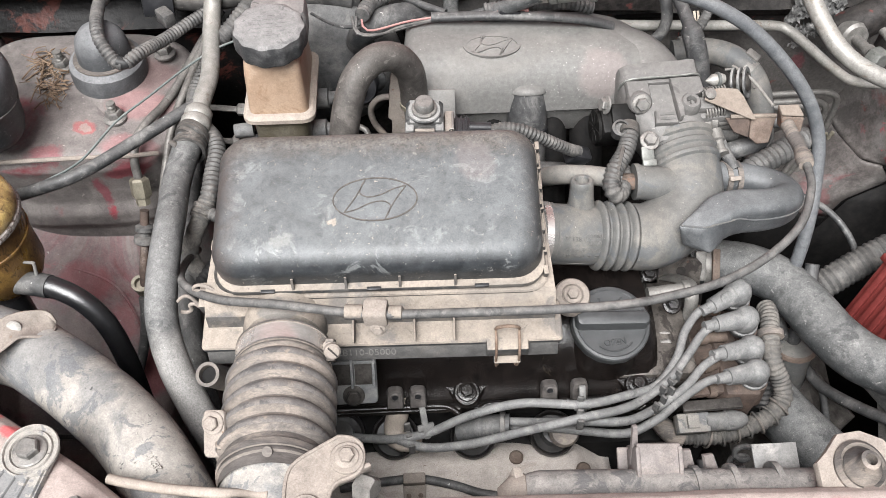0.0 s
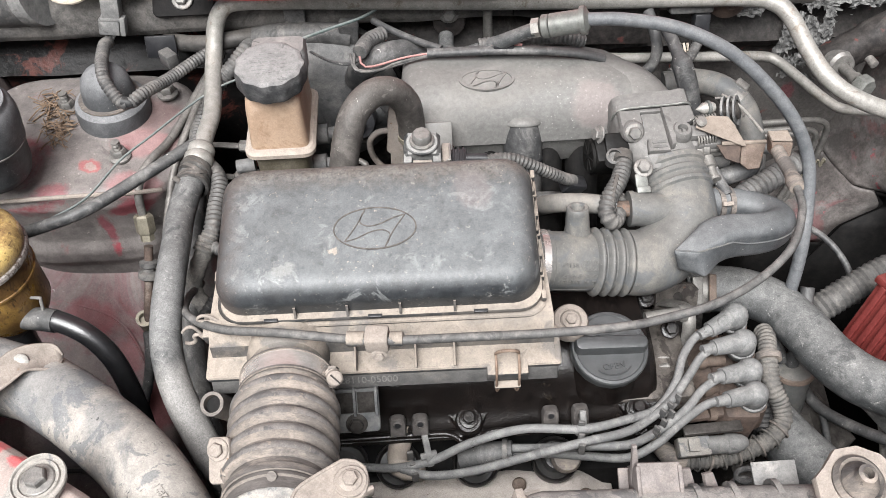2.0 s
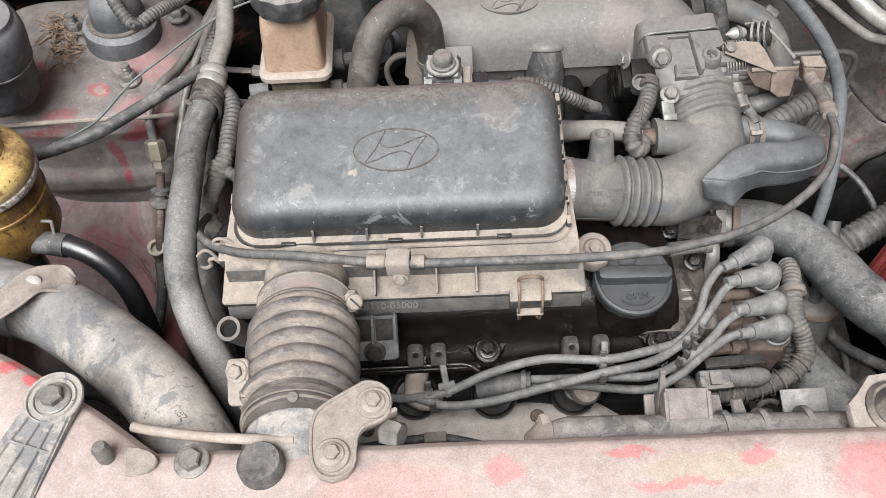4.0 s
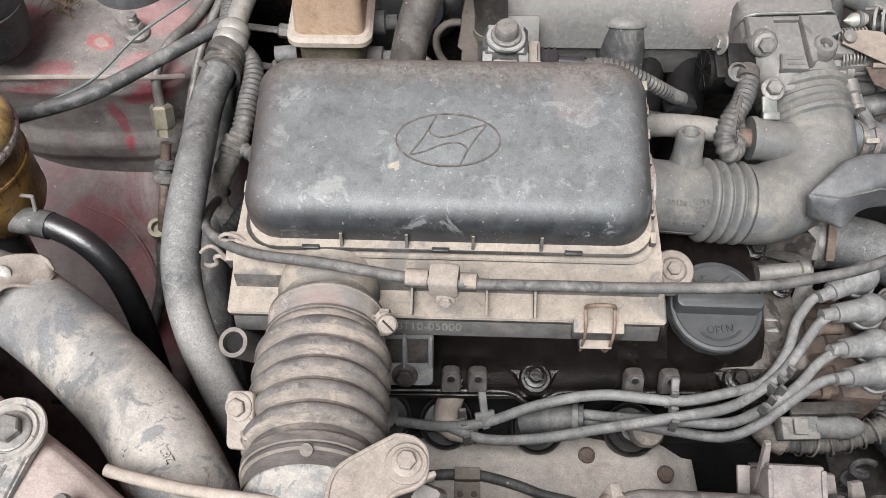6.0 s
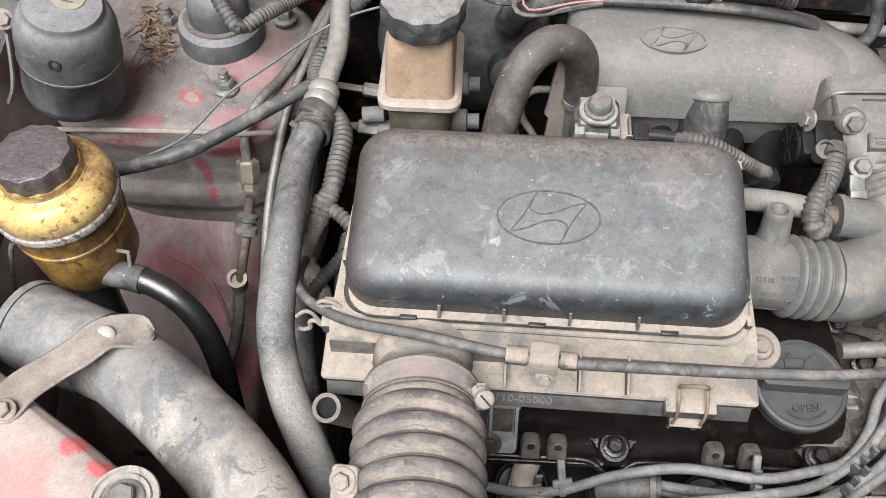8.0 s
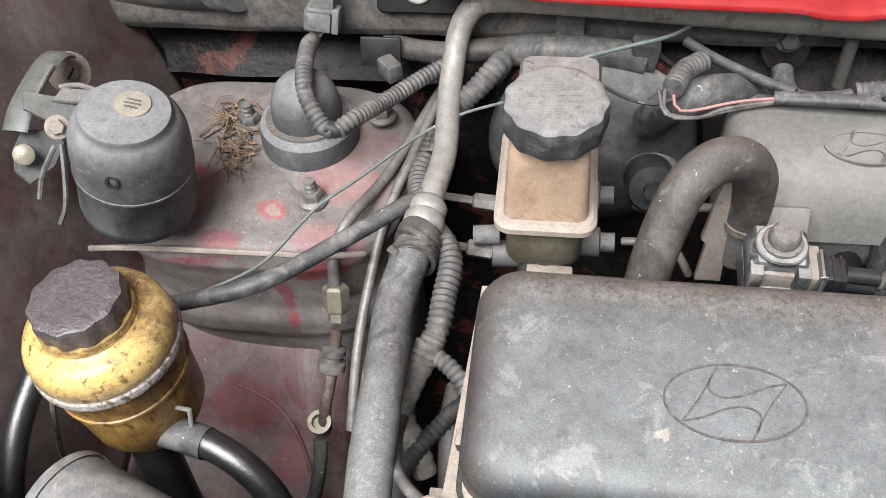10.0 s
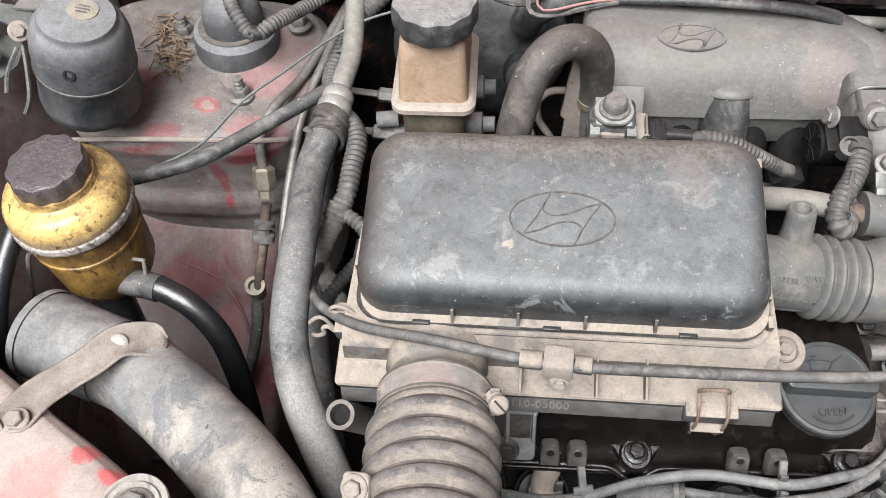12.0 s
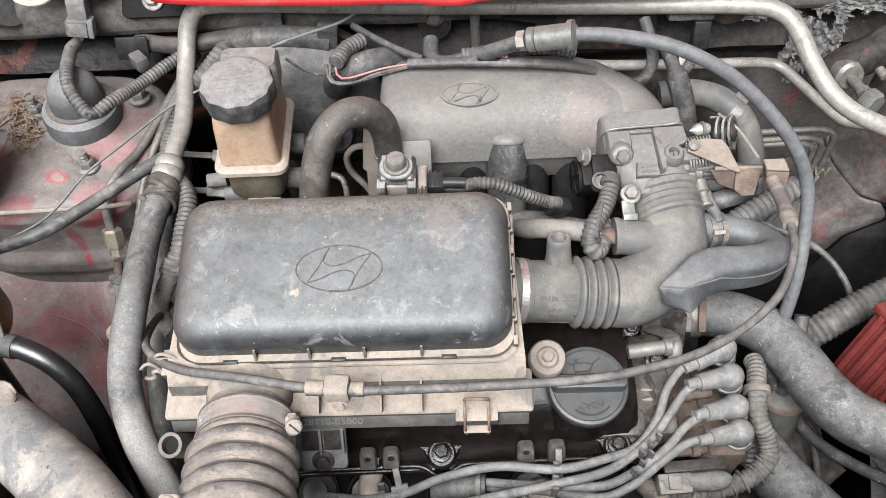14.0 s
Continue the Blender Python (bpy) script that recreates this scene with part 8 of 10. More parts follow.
    cable("brake_pipe", "thin bent brake pipe from the master cylinder", [(-0.065, 0.56, 0.267), (-0.052, 0.555, 0.272), (-0.042, 0.548, 0.27), (-0.040, 0.535, 0.25), (-0.045, 0.52, 0.22)], 0.0028, M_STEEL, "brake line", n=10)
    g = thing("round_sensor", "dark round switch behind the hooked hose", "switch", (-0.045, 0.585, 0.27))
    part("body", lathe([(0.017, -0.02), (0.017, 0.004), (0.015, 0.008), (0.006, 0.009), (0.006, 0.018)], 28, axis((-0.048, 0.592, 0.288), (-0.048, 0.55, 0.31))), M_PLASTIC, g)


build_brake_reservoir()


# ---- strut tower things ----
def build_tower_things():
    c = Vector((-0.2895, 0.634, 0.278))
    th = thing("strut_dust_cap", "domed black rubber strut cap on the tower", "strut cap", c)
    part("dome", lathe([(0.0355, -0.006), (0.0355, 0.014), (0.0342, 0.019), (0.0310, 0.0212), (0.0275, 0.0222), (0.0250, 0.0240), (0.0244, 0.036), (0.0220, 0.046), (0.0165, 0.053), (0.0088, 0.0562), (0.0, 0.0568)], 48, Matrix.Translation(c) @ pose(0, 0, 0, 2, 2, 0)), M_CANISTER, th)
    part("step_ring", lathe([(0.0268, 0.0218), (0.0292, 0.0221), (0.0292, 0.0236), (0.0262, 0.0243)], 48, Matrix.Translation(c)), M_BELLOWS, th)
    for x, y, z in ((-0.336, 0.641, 0.284), (-0.276, 0.575, 0.275), (-0.239, 0.652, 0.287)):
        n = thing("strut_nut", "zinc flanged nut on a threaded stud", "nut", (x, y, z - 0.002), "strut nuts")
        m = Matrix.Translation((x, y, z - 0.001))
        part("flange", lathe([(0.0105, 0.0), (0.0105, 0.002), (0.0075, 0.004)], 24, m), M_BOLT, n)
        h = [(0.0078 * math.cos(radians(60 * k + 10)), 0.0078 * math.sin(radians(60 * k + 10))) for k in range(6)]
        part("nut", loft([(h, 0.002), (h, 0.009), ([(a * 0.85, b * 0.85) for a, b in h], 0.0105)], m), M_BOLT, n)
        part("stud", tube([m @ Vector((0, 0, 0.008)), m @ Vector((0, 0, 0.0195))], 0.0044, n=14, step=0.0006, rfun=ribbed(0.0014, 0.12)), M_STEEL, n)
    solo("trim_tower_fold", tube([(-0.425, 0.530, 0.262), (-0.400, 0.528, 0.267), (-0.364, 0.5255, 0.2715), (-0.327, 0.5245, 0.2735), (-0.291, 0.5245, 0.2745), (-0.259, 0.528, 0.271), (-0.235, 0.540, 0.262)], 0.0022, n=8), M_TAN, "thin dusty folded seam along the strut tower", "panel seam", kind="structure")
    # litter
    bm = bmesh.new()
    rnd = random.Random(7)
    for k in range(70):
        f = rnd.random()
        base = Vector((-0.352 + 0.02 * f, 0.648 - 0.055 * f, 0.2865 - 0.008 * f)) + Vector((rnd.gauss(0, 0.0075), rnd.gauss(0, 0.009), rnd.random() * 0.003))
        d = Vector((rnd.gauss(0, 1), rnd.gauss(0, 1), rnd.gauss(0, 0.25))).normalized()
        s = d.cross(Vector((0, 0, 1))).normalized() * rnd.uniform(0.0002, 0.0010)
        ln = rnd.uniform(0.003, 0.014)
        a, b, e, g = base - s, base + s, base + d * ln + s * 0.3, base + d * ln * 0.6 - s + Vector((0, 0, 0.0015))
        bm.faces.new([bm.verts.new(q) for q in (a, b, e, g)])
    for k in range(60):
        f = rnd.random()
        q = Vector((-0.356 + 0.022 * f, 0.655 - 0.06 * f, 0.2868 - 0.008 * f)) + Vector((rnd.gauss(0, 0.008), rnd.gauss(0, 0.008), 0.001))
        d = Vector((rnd.gauss(0, 1), rnd.gauss(0, 1), 0)).normalized() * rnd.uniform(0.006, 0.018)
        bend = Vector((-d.y, d.x, 0)) * rnd.uniform(-0.5, 0.5)
        add_tube(bm, [q - d, q + bend + Vector((0, 0, 0.002)), q + d], rnd.uniform(0.00035, 0.0008), n=5, step=0.002)
    solo("leaf_litter", bm, M_LEAF, "dry brown leaf litter caught on the tower", "leaf litter", kind="stuff")
    # conduit to the cap
    w = thing("headlamp_wiring", "corrugated wiring rising from the strut cap to a plug", "wiring conduit", (-0.29, 0.63, 0.30))
    part("conduit", tube([(-0.2905, 0.681, 0.3310), (-0.288, 0.660, 0.3400), (-0.282, 0.624, 0.345), (-0.276, 0.604, 0.340), (-0.264, 0.591, 0.328), (-0.257, 0.590, 0.325)], 0.0062, n=16, step=0.0009, rfun=ribbed(0.0038, 0.15)), M_CONDUIT, w)
    part("branch", tube([(-0.255, 0.589, 0.326), (-0.245, 0.602, 0.327), (-0.229, 0.635, 0.317), (-0.210, 0.660, 0.316), (-0.195, 0.675, 0.317)], 0.0062, n=16, step=0.0009, rfun=ribbed(0.0038, 0.15)), M_CONDUIT, w)
    part("joint", tube([(-0.262, 0.5905, 0.3275), (-0.254, 0.590, 0.3255), (-0.246, 0.600, 0.327)], 0.0064, n=16, wobble=0.25), M_LOOM, w)
    plug = part("plug", box(0.0170, 0.016, 0.0200, pose(-0.2795, 0.6905, 0.3650, -12, 6, 0), 0.0015), M_GREY, w, "dusty grey two-piece plug")
    part("plug_collar", box(0.0200, 0.018, 0.0045, pose(-0.2815, 0.6895, 0.3540, -12, 6, 0), 0.001), M_GREY, plug)
    part("plug_lower", box(0.0195, 0.017, 0.0160, pose(-0.2850, 0.6880, 0.3460, -12, 8, 0), 0.0015), M_GREY, plug)
    part("plug_latch", box(0.0050, 0.012, 0.0180, pose(-0.2715, 0.6840, 0.3470, -12, 8, 0), 0.001), M_GREY, plug)
    for k in range(3):
        part("wire", tube([(-0.291 + 0.005 * k, 0.686, 0.339), (-0.2915 + 0.003 * k, 0.684, 0.3335), (-0.2915 + 0.001 * k, 0.681, 0.3290)], 0.0015, n=6), M_GREY, w)
    part("bracket_plate", box(0.030, 0.004, 0.022, pose(-0.243, 0.688, 0.318, -20), 0.001), M_PLASTIC, w)
    part("cable_clip", box(0.012, 0.018, 0.014, pose(-0.233, 0.668, 0.318, 0, 0, 40), 0.002), M_CONDUIT, w)
    # canister
    cc = Vector((-0.380, 0.541, 0.300))
    can = thing("domed_canister", "black plastic domed canister with a round paper label", "canister", cc)
    cm = Matrix.Translation(cc) @ pose(0, 0, 0, 4, 12, 0)
    part("shell", lathe([(0.0345, 0.0), (0.0362, 0.002), (0.0372, 0.010), (0.0352, 0.036), (0.0360, 0.038), (0.0360, 0.041), (0.0358, 0.043), (0.0358, 0.056), (0.0348, 0.066), (0.0325, 0.0735), (0.0292, 0.0780), (0.0274, 0.0792), (0.0270, 0.0815), (0.0260, 0.0832), (0.016, 0.0846), (0.0, 0.0850)], 64, cm), M_CANISTER, can, angle=50)
    part("seam_ring", lathe([(0.0357, 0.0385), (0.0366, 0.039), (0.0366, 0.0405), (0.0357, 0.041)], 64, cm, caps=False), M_CONDUIT, can)
    part("label_disc", lathe([(0.0108, 0.0842), (0.0106, 0.0856), (0.0, 0.0858)], 32, cm @ pose(0.003, 0.005, 0)), M_LABEL, can, "yellowed round paper label")
    for k in range(3):
        part("mark_bar", box(0.010 - 0.002 * abs(k - 1), 0.0012, 0.0004, cm @ pose(0.003, 0.002 + 0.003 * k, 0.0860)), M_LETTER, can)
    hp_ = axis(cm @ Vector((0.002, -0.0335, 0.060)), cm @ Vector((0.006, -0.09, 0.085)))
    part("drain_spout", lathe([(0.0045, -0.006), (0.0042, 0.003), (0.0024, 0.003), (0.0024, -0.004), (0.0, -0.004)], 18, hp_), M_PLASTIC, can)
    br = thing("canister_bracket", "dark steel bracket with rusty bolts on the wing", "bracket", (-0.42, 0.55, 0.33))
    part("arm", tube([(-0.4350, 0.5300, 0.3660), (-0.4340, 0.5450, 0.3740), (-0.4310, 0.5750, 0.3800), (-0.4290, 0.5900, 0.3790), (-0.4270, 0.5960, 0.3740)], 0.0085, n=12, step=0.004, flat_=0.22), M_BRACKET, br, "slotted steel arm")
    part("arm_slot", tube([(-0.4275, 0.5400, 0.3735), (-0.4250, 0.5640, 0.3800), (-0.4240, 0.5760, 0.3815)], 0.0016, n=8), M_ALU, br)
    disc = axis((-0.4300, 0.5960, 0.3600), (-0.385, 0.545, 0.395))
    part("large_washer", lathe([(0.0, -0.001), (0.0135, -0.001), (0.0138, 0.0006), (0.0130, 0.0016), (0.0060, 0.0022), (0.0, 0.0022)], 32, disc), M_TANRUST, br, "wide dusty steel washer")
    part("screw", lathe([(0.0052, 0.002), (0.0050, 0.0050), (0.0030, 0.0062), (0.0, 0.0064)], 18, disc), M_BRASS, br)
    part("screw_slot", box(0.0085, 0.0012, 0.0010, disc @ pose(0, 0, 0.0064, 0, 0, 40)), M_GROOVE, br)
    part("gusset", plate([(-0.018, 0.010), (0.012, 0.008), (0.018, -0.006), (0.002, -0.010), (-0.016, -0.002)], 0.002, Matrix.Translation((-0.4130, 0.5420, 0.3740)) @ pose(0, 0, 0, 20, 14, 12)), M_BRACKET, br)
    part("tab", plate([(-0.014, -0.004), (0.012, -0.006), (0.012, 0.004), (-0.010, 0.006)], 0.002, Matrix.Translation((-0.4000, 0.5510, 0.3770)) @ pose(0, 0, 0, 10, 4, 8)), M_ALU, br, "bright tab on the canister")
    part("tab_rim", tube([(-0.4120, 0.5560, 0.3800), (-0.4020, 0.5590, 0.3800), (-0.3900, 0.5580, 0.3770)], 0.0018, n=8), M_ALU, br)
    part("foot", plate([(-0.012, 0.012), (0.004, 0.016), (0.013, 0.010), (0.010, -0.006), (-0.002, -0.020), (-0.012, -0.014), (-0.015, 0.0)], 0.0022, Matrix.Translation((-0.4270, 0.5310, 0.3480)) @ pose(0, 0, 0, 42, 30, 20)), M_BRACKET, br)
    bolt(BOLT_TAN, (-0.408, 0.533, 0.3685), (-0.37, 0.45, 0.44), br, 0, "rusty bolt")
    part("screw", lathe([(0.0068, 0.0), (0.0064, 0.002), (0.0040, 0.0034), (0.0, 0.0038)], 18, axis((-0.4290, 0.5210, 0.3560), (-0.39, 0.45, 0.42))), M_BRASS, br)
    cable("thin_wire", "thin wire hanging beside the canister", [(-0.405, 0.525, 0.362), (-0.402, 0.512, 0.35), (-0.402, 0.50, 0.335), (-0.407, 0.495, 0.325)], 0.0016, M_CONDUIT, "wire", n=6)
    cable("thin_wire", "short wire end beside the canister", [(-0.412, 0.528, 0.358), (-0.417, 0.512, 0.348), (-0.418, 0.502, 0.338)], 0.0016, M_CONDUIT, "wire", n=6)


build_tower_things()


def build_power_steering():
    c = Vector((-0.3465, 0.420, 0.258))
    th = thing("power_steering_reservoir", "yellowed oil-stained power steering reservoir with black cap", "fluid reservoir", c)
    m = Matrix.Translation(c) @ pose(0, 0, 0, 3, -3, 0)
    part("tank", lathe([(0.020, -0.016), (0.030, -0.012), (0.0345, -0.002), (0.0365, 0.030), (0.0385, 0.058)], 56, m), M_AMBER_LOW, th)
    part("lower_band", lathe([(0.0368, 0.036), (0.0382, 0.0365), (0.0382, 0.0385), (0.0372, 0.039)], 56, m, caps=False), M_AMBER_LOW, th)
    part("seam", lathe([(0.0385, 0.0565), (0.0412, 0.0575), (0.0418, 0.0600), (0.0412, 0.0625), (0.0395, 0.0635)], 56, m, caps=False), M_CRUST, th, "crusted welded seam")
    part("shoulder", lathe([(0.0395, 0.062), (0.0408, 0.067), (0.0398, 0.0745), (0.0370, 0.0800), (0.0325, 0.0830), (0.0290, 0.0835), (0.0265, 0.085), (0.026, 0.09)], 56, m), M_AMBER, th)
    n = 96
    def lob(r, k=0.03):
        return [(r * (1 + k * math.cos(11 * 2 * math.pi * j / n)) * math.cos(2 * math.pi * j / n), r * (1 + k * math.cos(11 * 2 * math.pi * j / n)) * math.sin(2 * math.pi * j / n)) for j in range(n)]
    capm = m @ pose(0, 0, 0.086, 0, 0, 8)
    part("cap", loft([(lob(0.0232), 0.0), (lob(0.0243), 0.002), (lob(0.0247), 0.014), (lob(0.0238), 0.0168), (lob(0.0218, 0.015), 0.0176), (lob(0.017, 0), 0.0178)], capm), M_OILCAP, th, "oily black scalloped cap")
    part("outlet", tube([(-0.352, 0.4065, 0.254), (-0.338, 0.4022, 0.2565), (-0.3244, 0.3986, 0.2578)], 0.0068, n=16), M_AMBER_LOW, th)
    h = thing("power_steering_hose", "clean shiny black rubber hose from the reservoir", "hose", (-0.27, 0.36, 0.15))
    part("hose", tube([(-0.3264, 0.3991, 0.2576), (-0.3135, 0.3957, 0.2596), (-0.2957, 0.3911, 0.2593), (-0.2746, 0.3825, 0.2511), (-0.2591, 0.3731, 0.2306), (-0.2510, 0.3621, 0.1959), (-0.2476, 0.3503, 0.1509), (-0.2466, 0.3386, 0.0908), (-0.2482, 0.3292, 0.0206)], 0.0088, n=24, step=0.003), M_HOSE_DARK, h)
    part("cuff", tube([(-0.3274, 0.3994, 0.2574), (-0.3135, 0.3957, 0.2596), (-0.3000, 0.3922, 0.2596)], 0.0098, n=24), M_CABLE, h)
    clip = pose(-0.3155, 0.4000, 0.2735, -20, 0, -6)
    part("spring_clip", tube([clip @ Vector(p) for p in ((-0.007, 0, -0.008), (-0.007, 0, 0.0055), (-0.006, 0, 0.0065), (0.006, 0, 0.0065), (0.007, 0, 0.0055), (0.007, 0, -0.008))], 0.0014, n=8, step=0.001), M_ALU, h, "square spring clip")
    cable("return_hose", "wet black return hose below the reservoir", [(-0.3462, 0.4059, 0.2324), (-0.3401, 0.3959, 0.1975), (-0.3300, 0.3829, 0.1578), (-0.3154, 0.3707, 0.1083), (-0.2983, 0.3606, 0.0489)], 0.0135, M_HOSE_DARK, "hose", n=20)
    cable("side_hose", "black hose dropping beside the inner wing", [(-0.395, 0.437, 0.300), (-0.398, 0.413, 0.292), (-0.401, 0.401, 0.286), (-0.404, 0.384, 0.276), (-0.406, 0.367, 0.261), (-0.406, 0.353, 0.246), (-0.406, 0.340, 0.224), (-0.405, 0.330, 0.195), (-0.402, 0.322, 0.150)], 0.0075, M_HOSE_DARK, "hose", n=14)
    cable("thin_wire", "thin grey wire dropping below the reservoir", [(-0.388, 0.402, 0.282), (-0.3900, 0.400, 0.277), (-0.4000, 0.400, 0.245), (-0.4080, 0.400, 0.215), (-0.4100, 0.400, 0.182)], 0.0018, M_STEEL, "wire", n=8)
    cable("thin_wire", "thin black wire low under the duct", [(-0.31, 0.31, 0.16), (-0.28, 0.30, 0.17), (-0.25, 0.275, 0.16), (-0.235, 0.25, 0.12)], 0.0026, M_HOSE_DARK, "wire", n=8)


build_power_steering()


# ---- front panel fittings ----
def build_front():
    arm = thing("hood_latch_arm", "dusty tan steel arm with two bolts", "latch arm", (-0.0601, 0.1760, 0.3325))
    zt = 0.3385
    knee = [(-0.054, 0.2065), (-0.046, 0.2055), (-0.0395, 0.2005), (-0.0375, 0.1915), (-0.0395, 0.1825), (-0.0450, 0.1785), (-0.0535, 0.1755), (-0.0580, 0.1700), (-0.0595, 0.1600), (-0.0600, 0.1510), (-0.0645, 0.1445), (-0.0725, 0.1420), (-0.0800, 0.1445), (-0.0850, 0.1520), (-0.0868, 0.1650), (-0.0862, 0.1800), (-0.0815, 0.1895), (-0.0680, 0.1985)]
    part("arm", loft([(knee, zt - 0.004), (knee, zt - 0.001), ([(-0.065 + (x + 0.065) * 0.97, 0.174 + (y - 0.174) * 0.97) for x, y in knee], zt)]), M_TAN, arm)
    rim = [(-0.065 + (x + 0.065) * 0.95, 0.174 + (y - 0.174) * 0.95, zt + 0.0002) for x, y in knee]
    part("arm_rim", tube(rim + rim[:1], 0.0012, n=8, step=0.004), M_TAN, arm)
    for x, y in ((-0.0490, 0.1900), (-0.0730, 0.1575)):
        part("washer", lathe([(0.0105, -0.001), (0.0105, 0.0014), (0.0098, 0.0022)], 28, pose(x, y, zt)), M_TAN, arm)
        bolt(BOLT_TAN, (x, y, zt + 0.002), (x - 0.002, y - 0.01, zt + 0.4), arm, 24)
    part("rear_lip", box(0.022, 0.003, 0.016, pose(-0.0455, 0.1835, 0.3300, 12, 0, 24), 0.001), M_TAN, arm)
    part("pivot_nut", lathe([(0.0085, 0), (0.0085, 0.010), (0.0070, 0.012)], 6, axis((-0.0430, 0.1800, 0.3220), (-0.030, 0.1730, 0.326))), M_STEEL, arm)
    part("post", tube([(-0.0530, 0.1927, 0.3360), (-0.0505, 0.1968, 0.3080)], 0.006, n=14), M_TAN, arm)
    # headlamp adjuster foot
    hb = thing("headlamp_bracket", "dusty grey ribbed plastic headlamp bracket bolted down", "bracket", (-0.2495, 0.1971, 0.3261))
    m = Matrix.Translation((-0.2402, 0.2028, 0.3390)) @ pose(0, 0, 0, 2, 0, -12)
    o = [(0.0165 * math.cos(radians(a)), 0.0165 * math.sin(radians(a))) for a in range(-20, 201, 20)] + [(-0.026, -0.062), (0.014, -0.070)]
    part("foot", plate(o, 0.004, m, 0.001), M_DUCT, hb)
    bm = bmesh.new()
    for rr in (0.0125, 0.0165):
        add_tube(bm, [m @ Vector((rr * math.cos(radians(a)), rr * math.sin(radians(a)), 0.0045)) for a in range(0, 361, 15)], 0.0012, n=6, step=0.002)
    for a, b in (((-0.010, -0.013), (-0.022, -0.06)), ((-0.002, -0.017), (-0.010, -0.064)), ((0.006, -0.0155), (0.002, -0.066)), ((0.013, -0.010), (0.012, -0.068)), ((-0.016, -0.03), (0.013, -0.034))):
        add_tube(bm, [m @ Vector((*a, 0.0045)), m @ Vector((*b, 0.0045))], 0.0012, n=6, step=0.004)
    part("ribs", bm, M_DUCT, hb)
    bolt(BOLT_M, m @ Vector((0, 0, 0.004)), m @ Vector((0, 0, 1)), hb, 14)
    # panel bolts and bump stops
    f = thing("panel_bolt", "dusty bolt in the front panel", "bolt", (-0.1557, 0.1620, 0.3316))
    bolt(BOLT_M, (-0.1557, 0.1620, 0.3316), (-0.1624, 0.1531, 0.4935), f)
    bs = thing("bump_stop", "grey rubber bump stop on the front panel", "bump stop", (-0.1139, 0.1547, 0.3333))
    part("pad", lathe([(0.0135, 0.0), (0.0135, 0.007), (0.0115, 0.0105), (0.0, 0.011)], 30, pose(-0.1139, 0.1547, 0.3333)), M_CONDUIT, bs)
    pn = thing("locating_pin", "dusty steel pin standing on the front panel", "pin", (-0.2026, 0.1655, 0.3298))
    part("pin", lathe([(0.005, 0), (0.005, 0.018), (0.0035, 0.021), (0.0, 0.0215)], 18, pose(-0.2046, 0.1656, 0.3297)), M_STEEL, pn)
    part("plate", plate([(0.022 * math.cos(radians(a)), 0.010 * math.sin(radians(a))) for a in range(0, 360, 20)], 0.003, pose(-0.1976, 0.1634, 0.3300)), M_TAN, pn)
    rod = cable("hood_stay_rod", "dusty grey stay rod lying along the panel", [(-0.1980, 0.1925, 0.3215), (-0.1860, 0.1890, 0.3222), (-0.1600, 0.1820, 0.3260), (-0.1300, 0.1760, 0.3300), (-0.0950, 0.1710, 0.3330)], 0.0033, M_RESLIP, "rod", n=12)
    # heat shield
    hs = thing("exhaust_heat_shield", "dusty pale metal exhaust heat shield with rust specks", "heat shield", (0.0384, 0.2498, 0.0516))
    bm = bmesh.new()
    prof = [(0.322, 0.094), (0.314, 0.107), (0.301, 0.116), (0.275, 0.120), (0.245, 0.114), (0.222, 0.092), (0.21, 0.05), (0.205, -0.05)]
    g = []
    for i in range(37):
        x = -0.10 + 0.265 * i / 36
        k = 1 - 0.35 * smooth01(0.125, 0.165, x)
        scoop = sum(0.003 * math.exp(-((x - c) / 0.026) ** 2) for c in (-0.055, -0.015, 0.032, 0.108))
        g.append([bm.verts.new((x, y - (scoop if j < 4 else scoop * 0.2), 0.04 + (z - 0.04) * k + bumps(x, y, z, 0.003, 30))) for j, (y, z) in enumerate(prof)])
    for a, b in zip(g, g[1:]):
        for j in range(len(prof) - 1):
            bm.faces.new((a[j], b[j], b[j + 1], a[j + 1]))
    rim = [(-0.098 + 0.0085 * k, 0.3215 - sum(0.003 * math.exp(-((-0.098 + 0.0085 * k - c) / 0.026) ** 2) for c in (-0.055, -0.015, 0.032, 0.108)), 0.0955) for k in range(27)]
    sh = part("shield", bm, M_SHIELD, hs, angle=60)
    part("rolled_edge", tube(rim, 0.0022, n=8, step=0.006), M_SHIELD, hs)
    for x, y in ((-0.070, 0.286), (0.078, 0.290), (0.135, 0.276)):
        part("shield_screw", lathe([(0.0062, -0.003), (0.0062, 0.0012), (0.0042, 0.003), (0.0, 0.0032)], 18, pose(x, y, 0.1205)), M_RUST, hs, "rusty shield screw")
    so = sh.modifiers.new("thickness", "SOLIDIFY")
    so.thickness = 0.0015
    cable("oxygen_sensor_wire", "black wire clipped over the heat shield", [(-0.075, 0.268, 0.1225), (-0.041, 0.271, 0.1245), (-0.0205, 0.272, 0.1255), (0.0, 0.271, 0.1250), (0.0235, 0.265, 0.1240), (0.0435, 0.258, 0.1225), (0.063, 0.254, 0.1215), (0.086, 0.247, 0.1195), (0.105, 0.236, 0.112)], 0.0038, M_CABLE, "wire")
    wc = thing("wire_clip", "small steel clip holding the wire on the shield", "clip", (-0.012, 0.266, 0.12))
    part("band", box(0.019, 0.009, 0.009, pose(-0.0115, 0.2715, 0.1265, 8), 0.0012), M_TAN, wc)
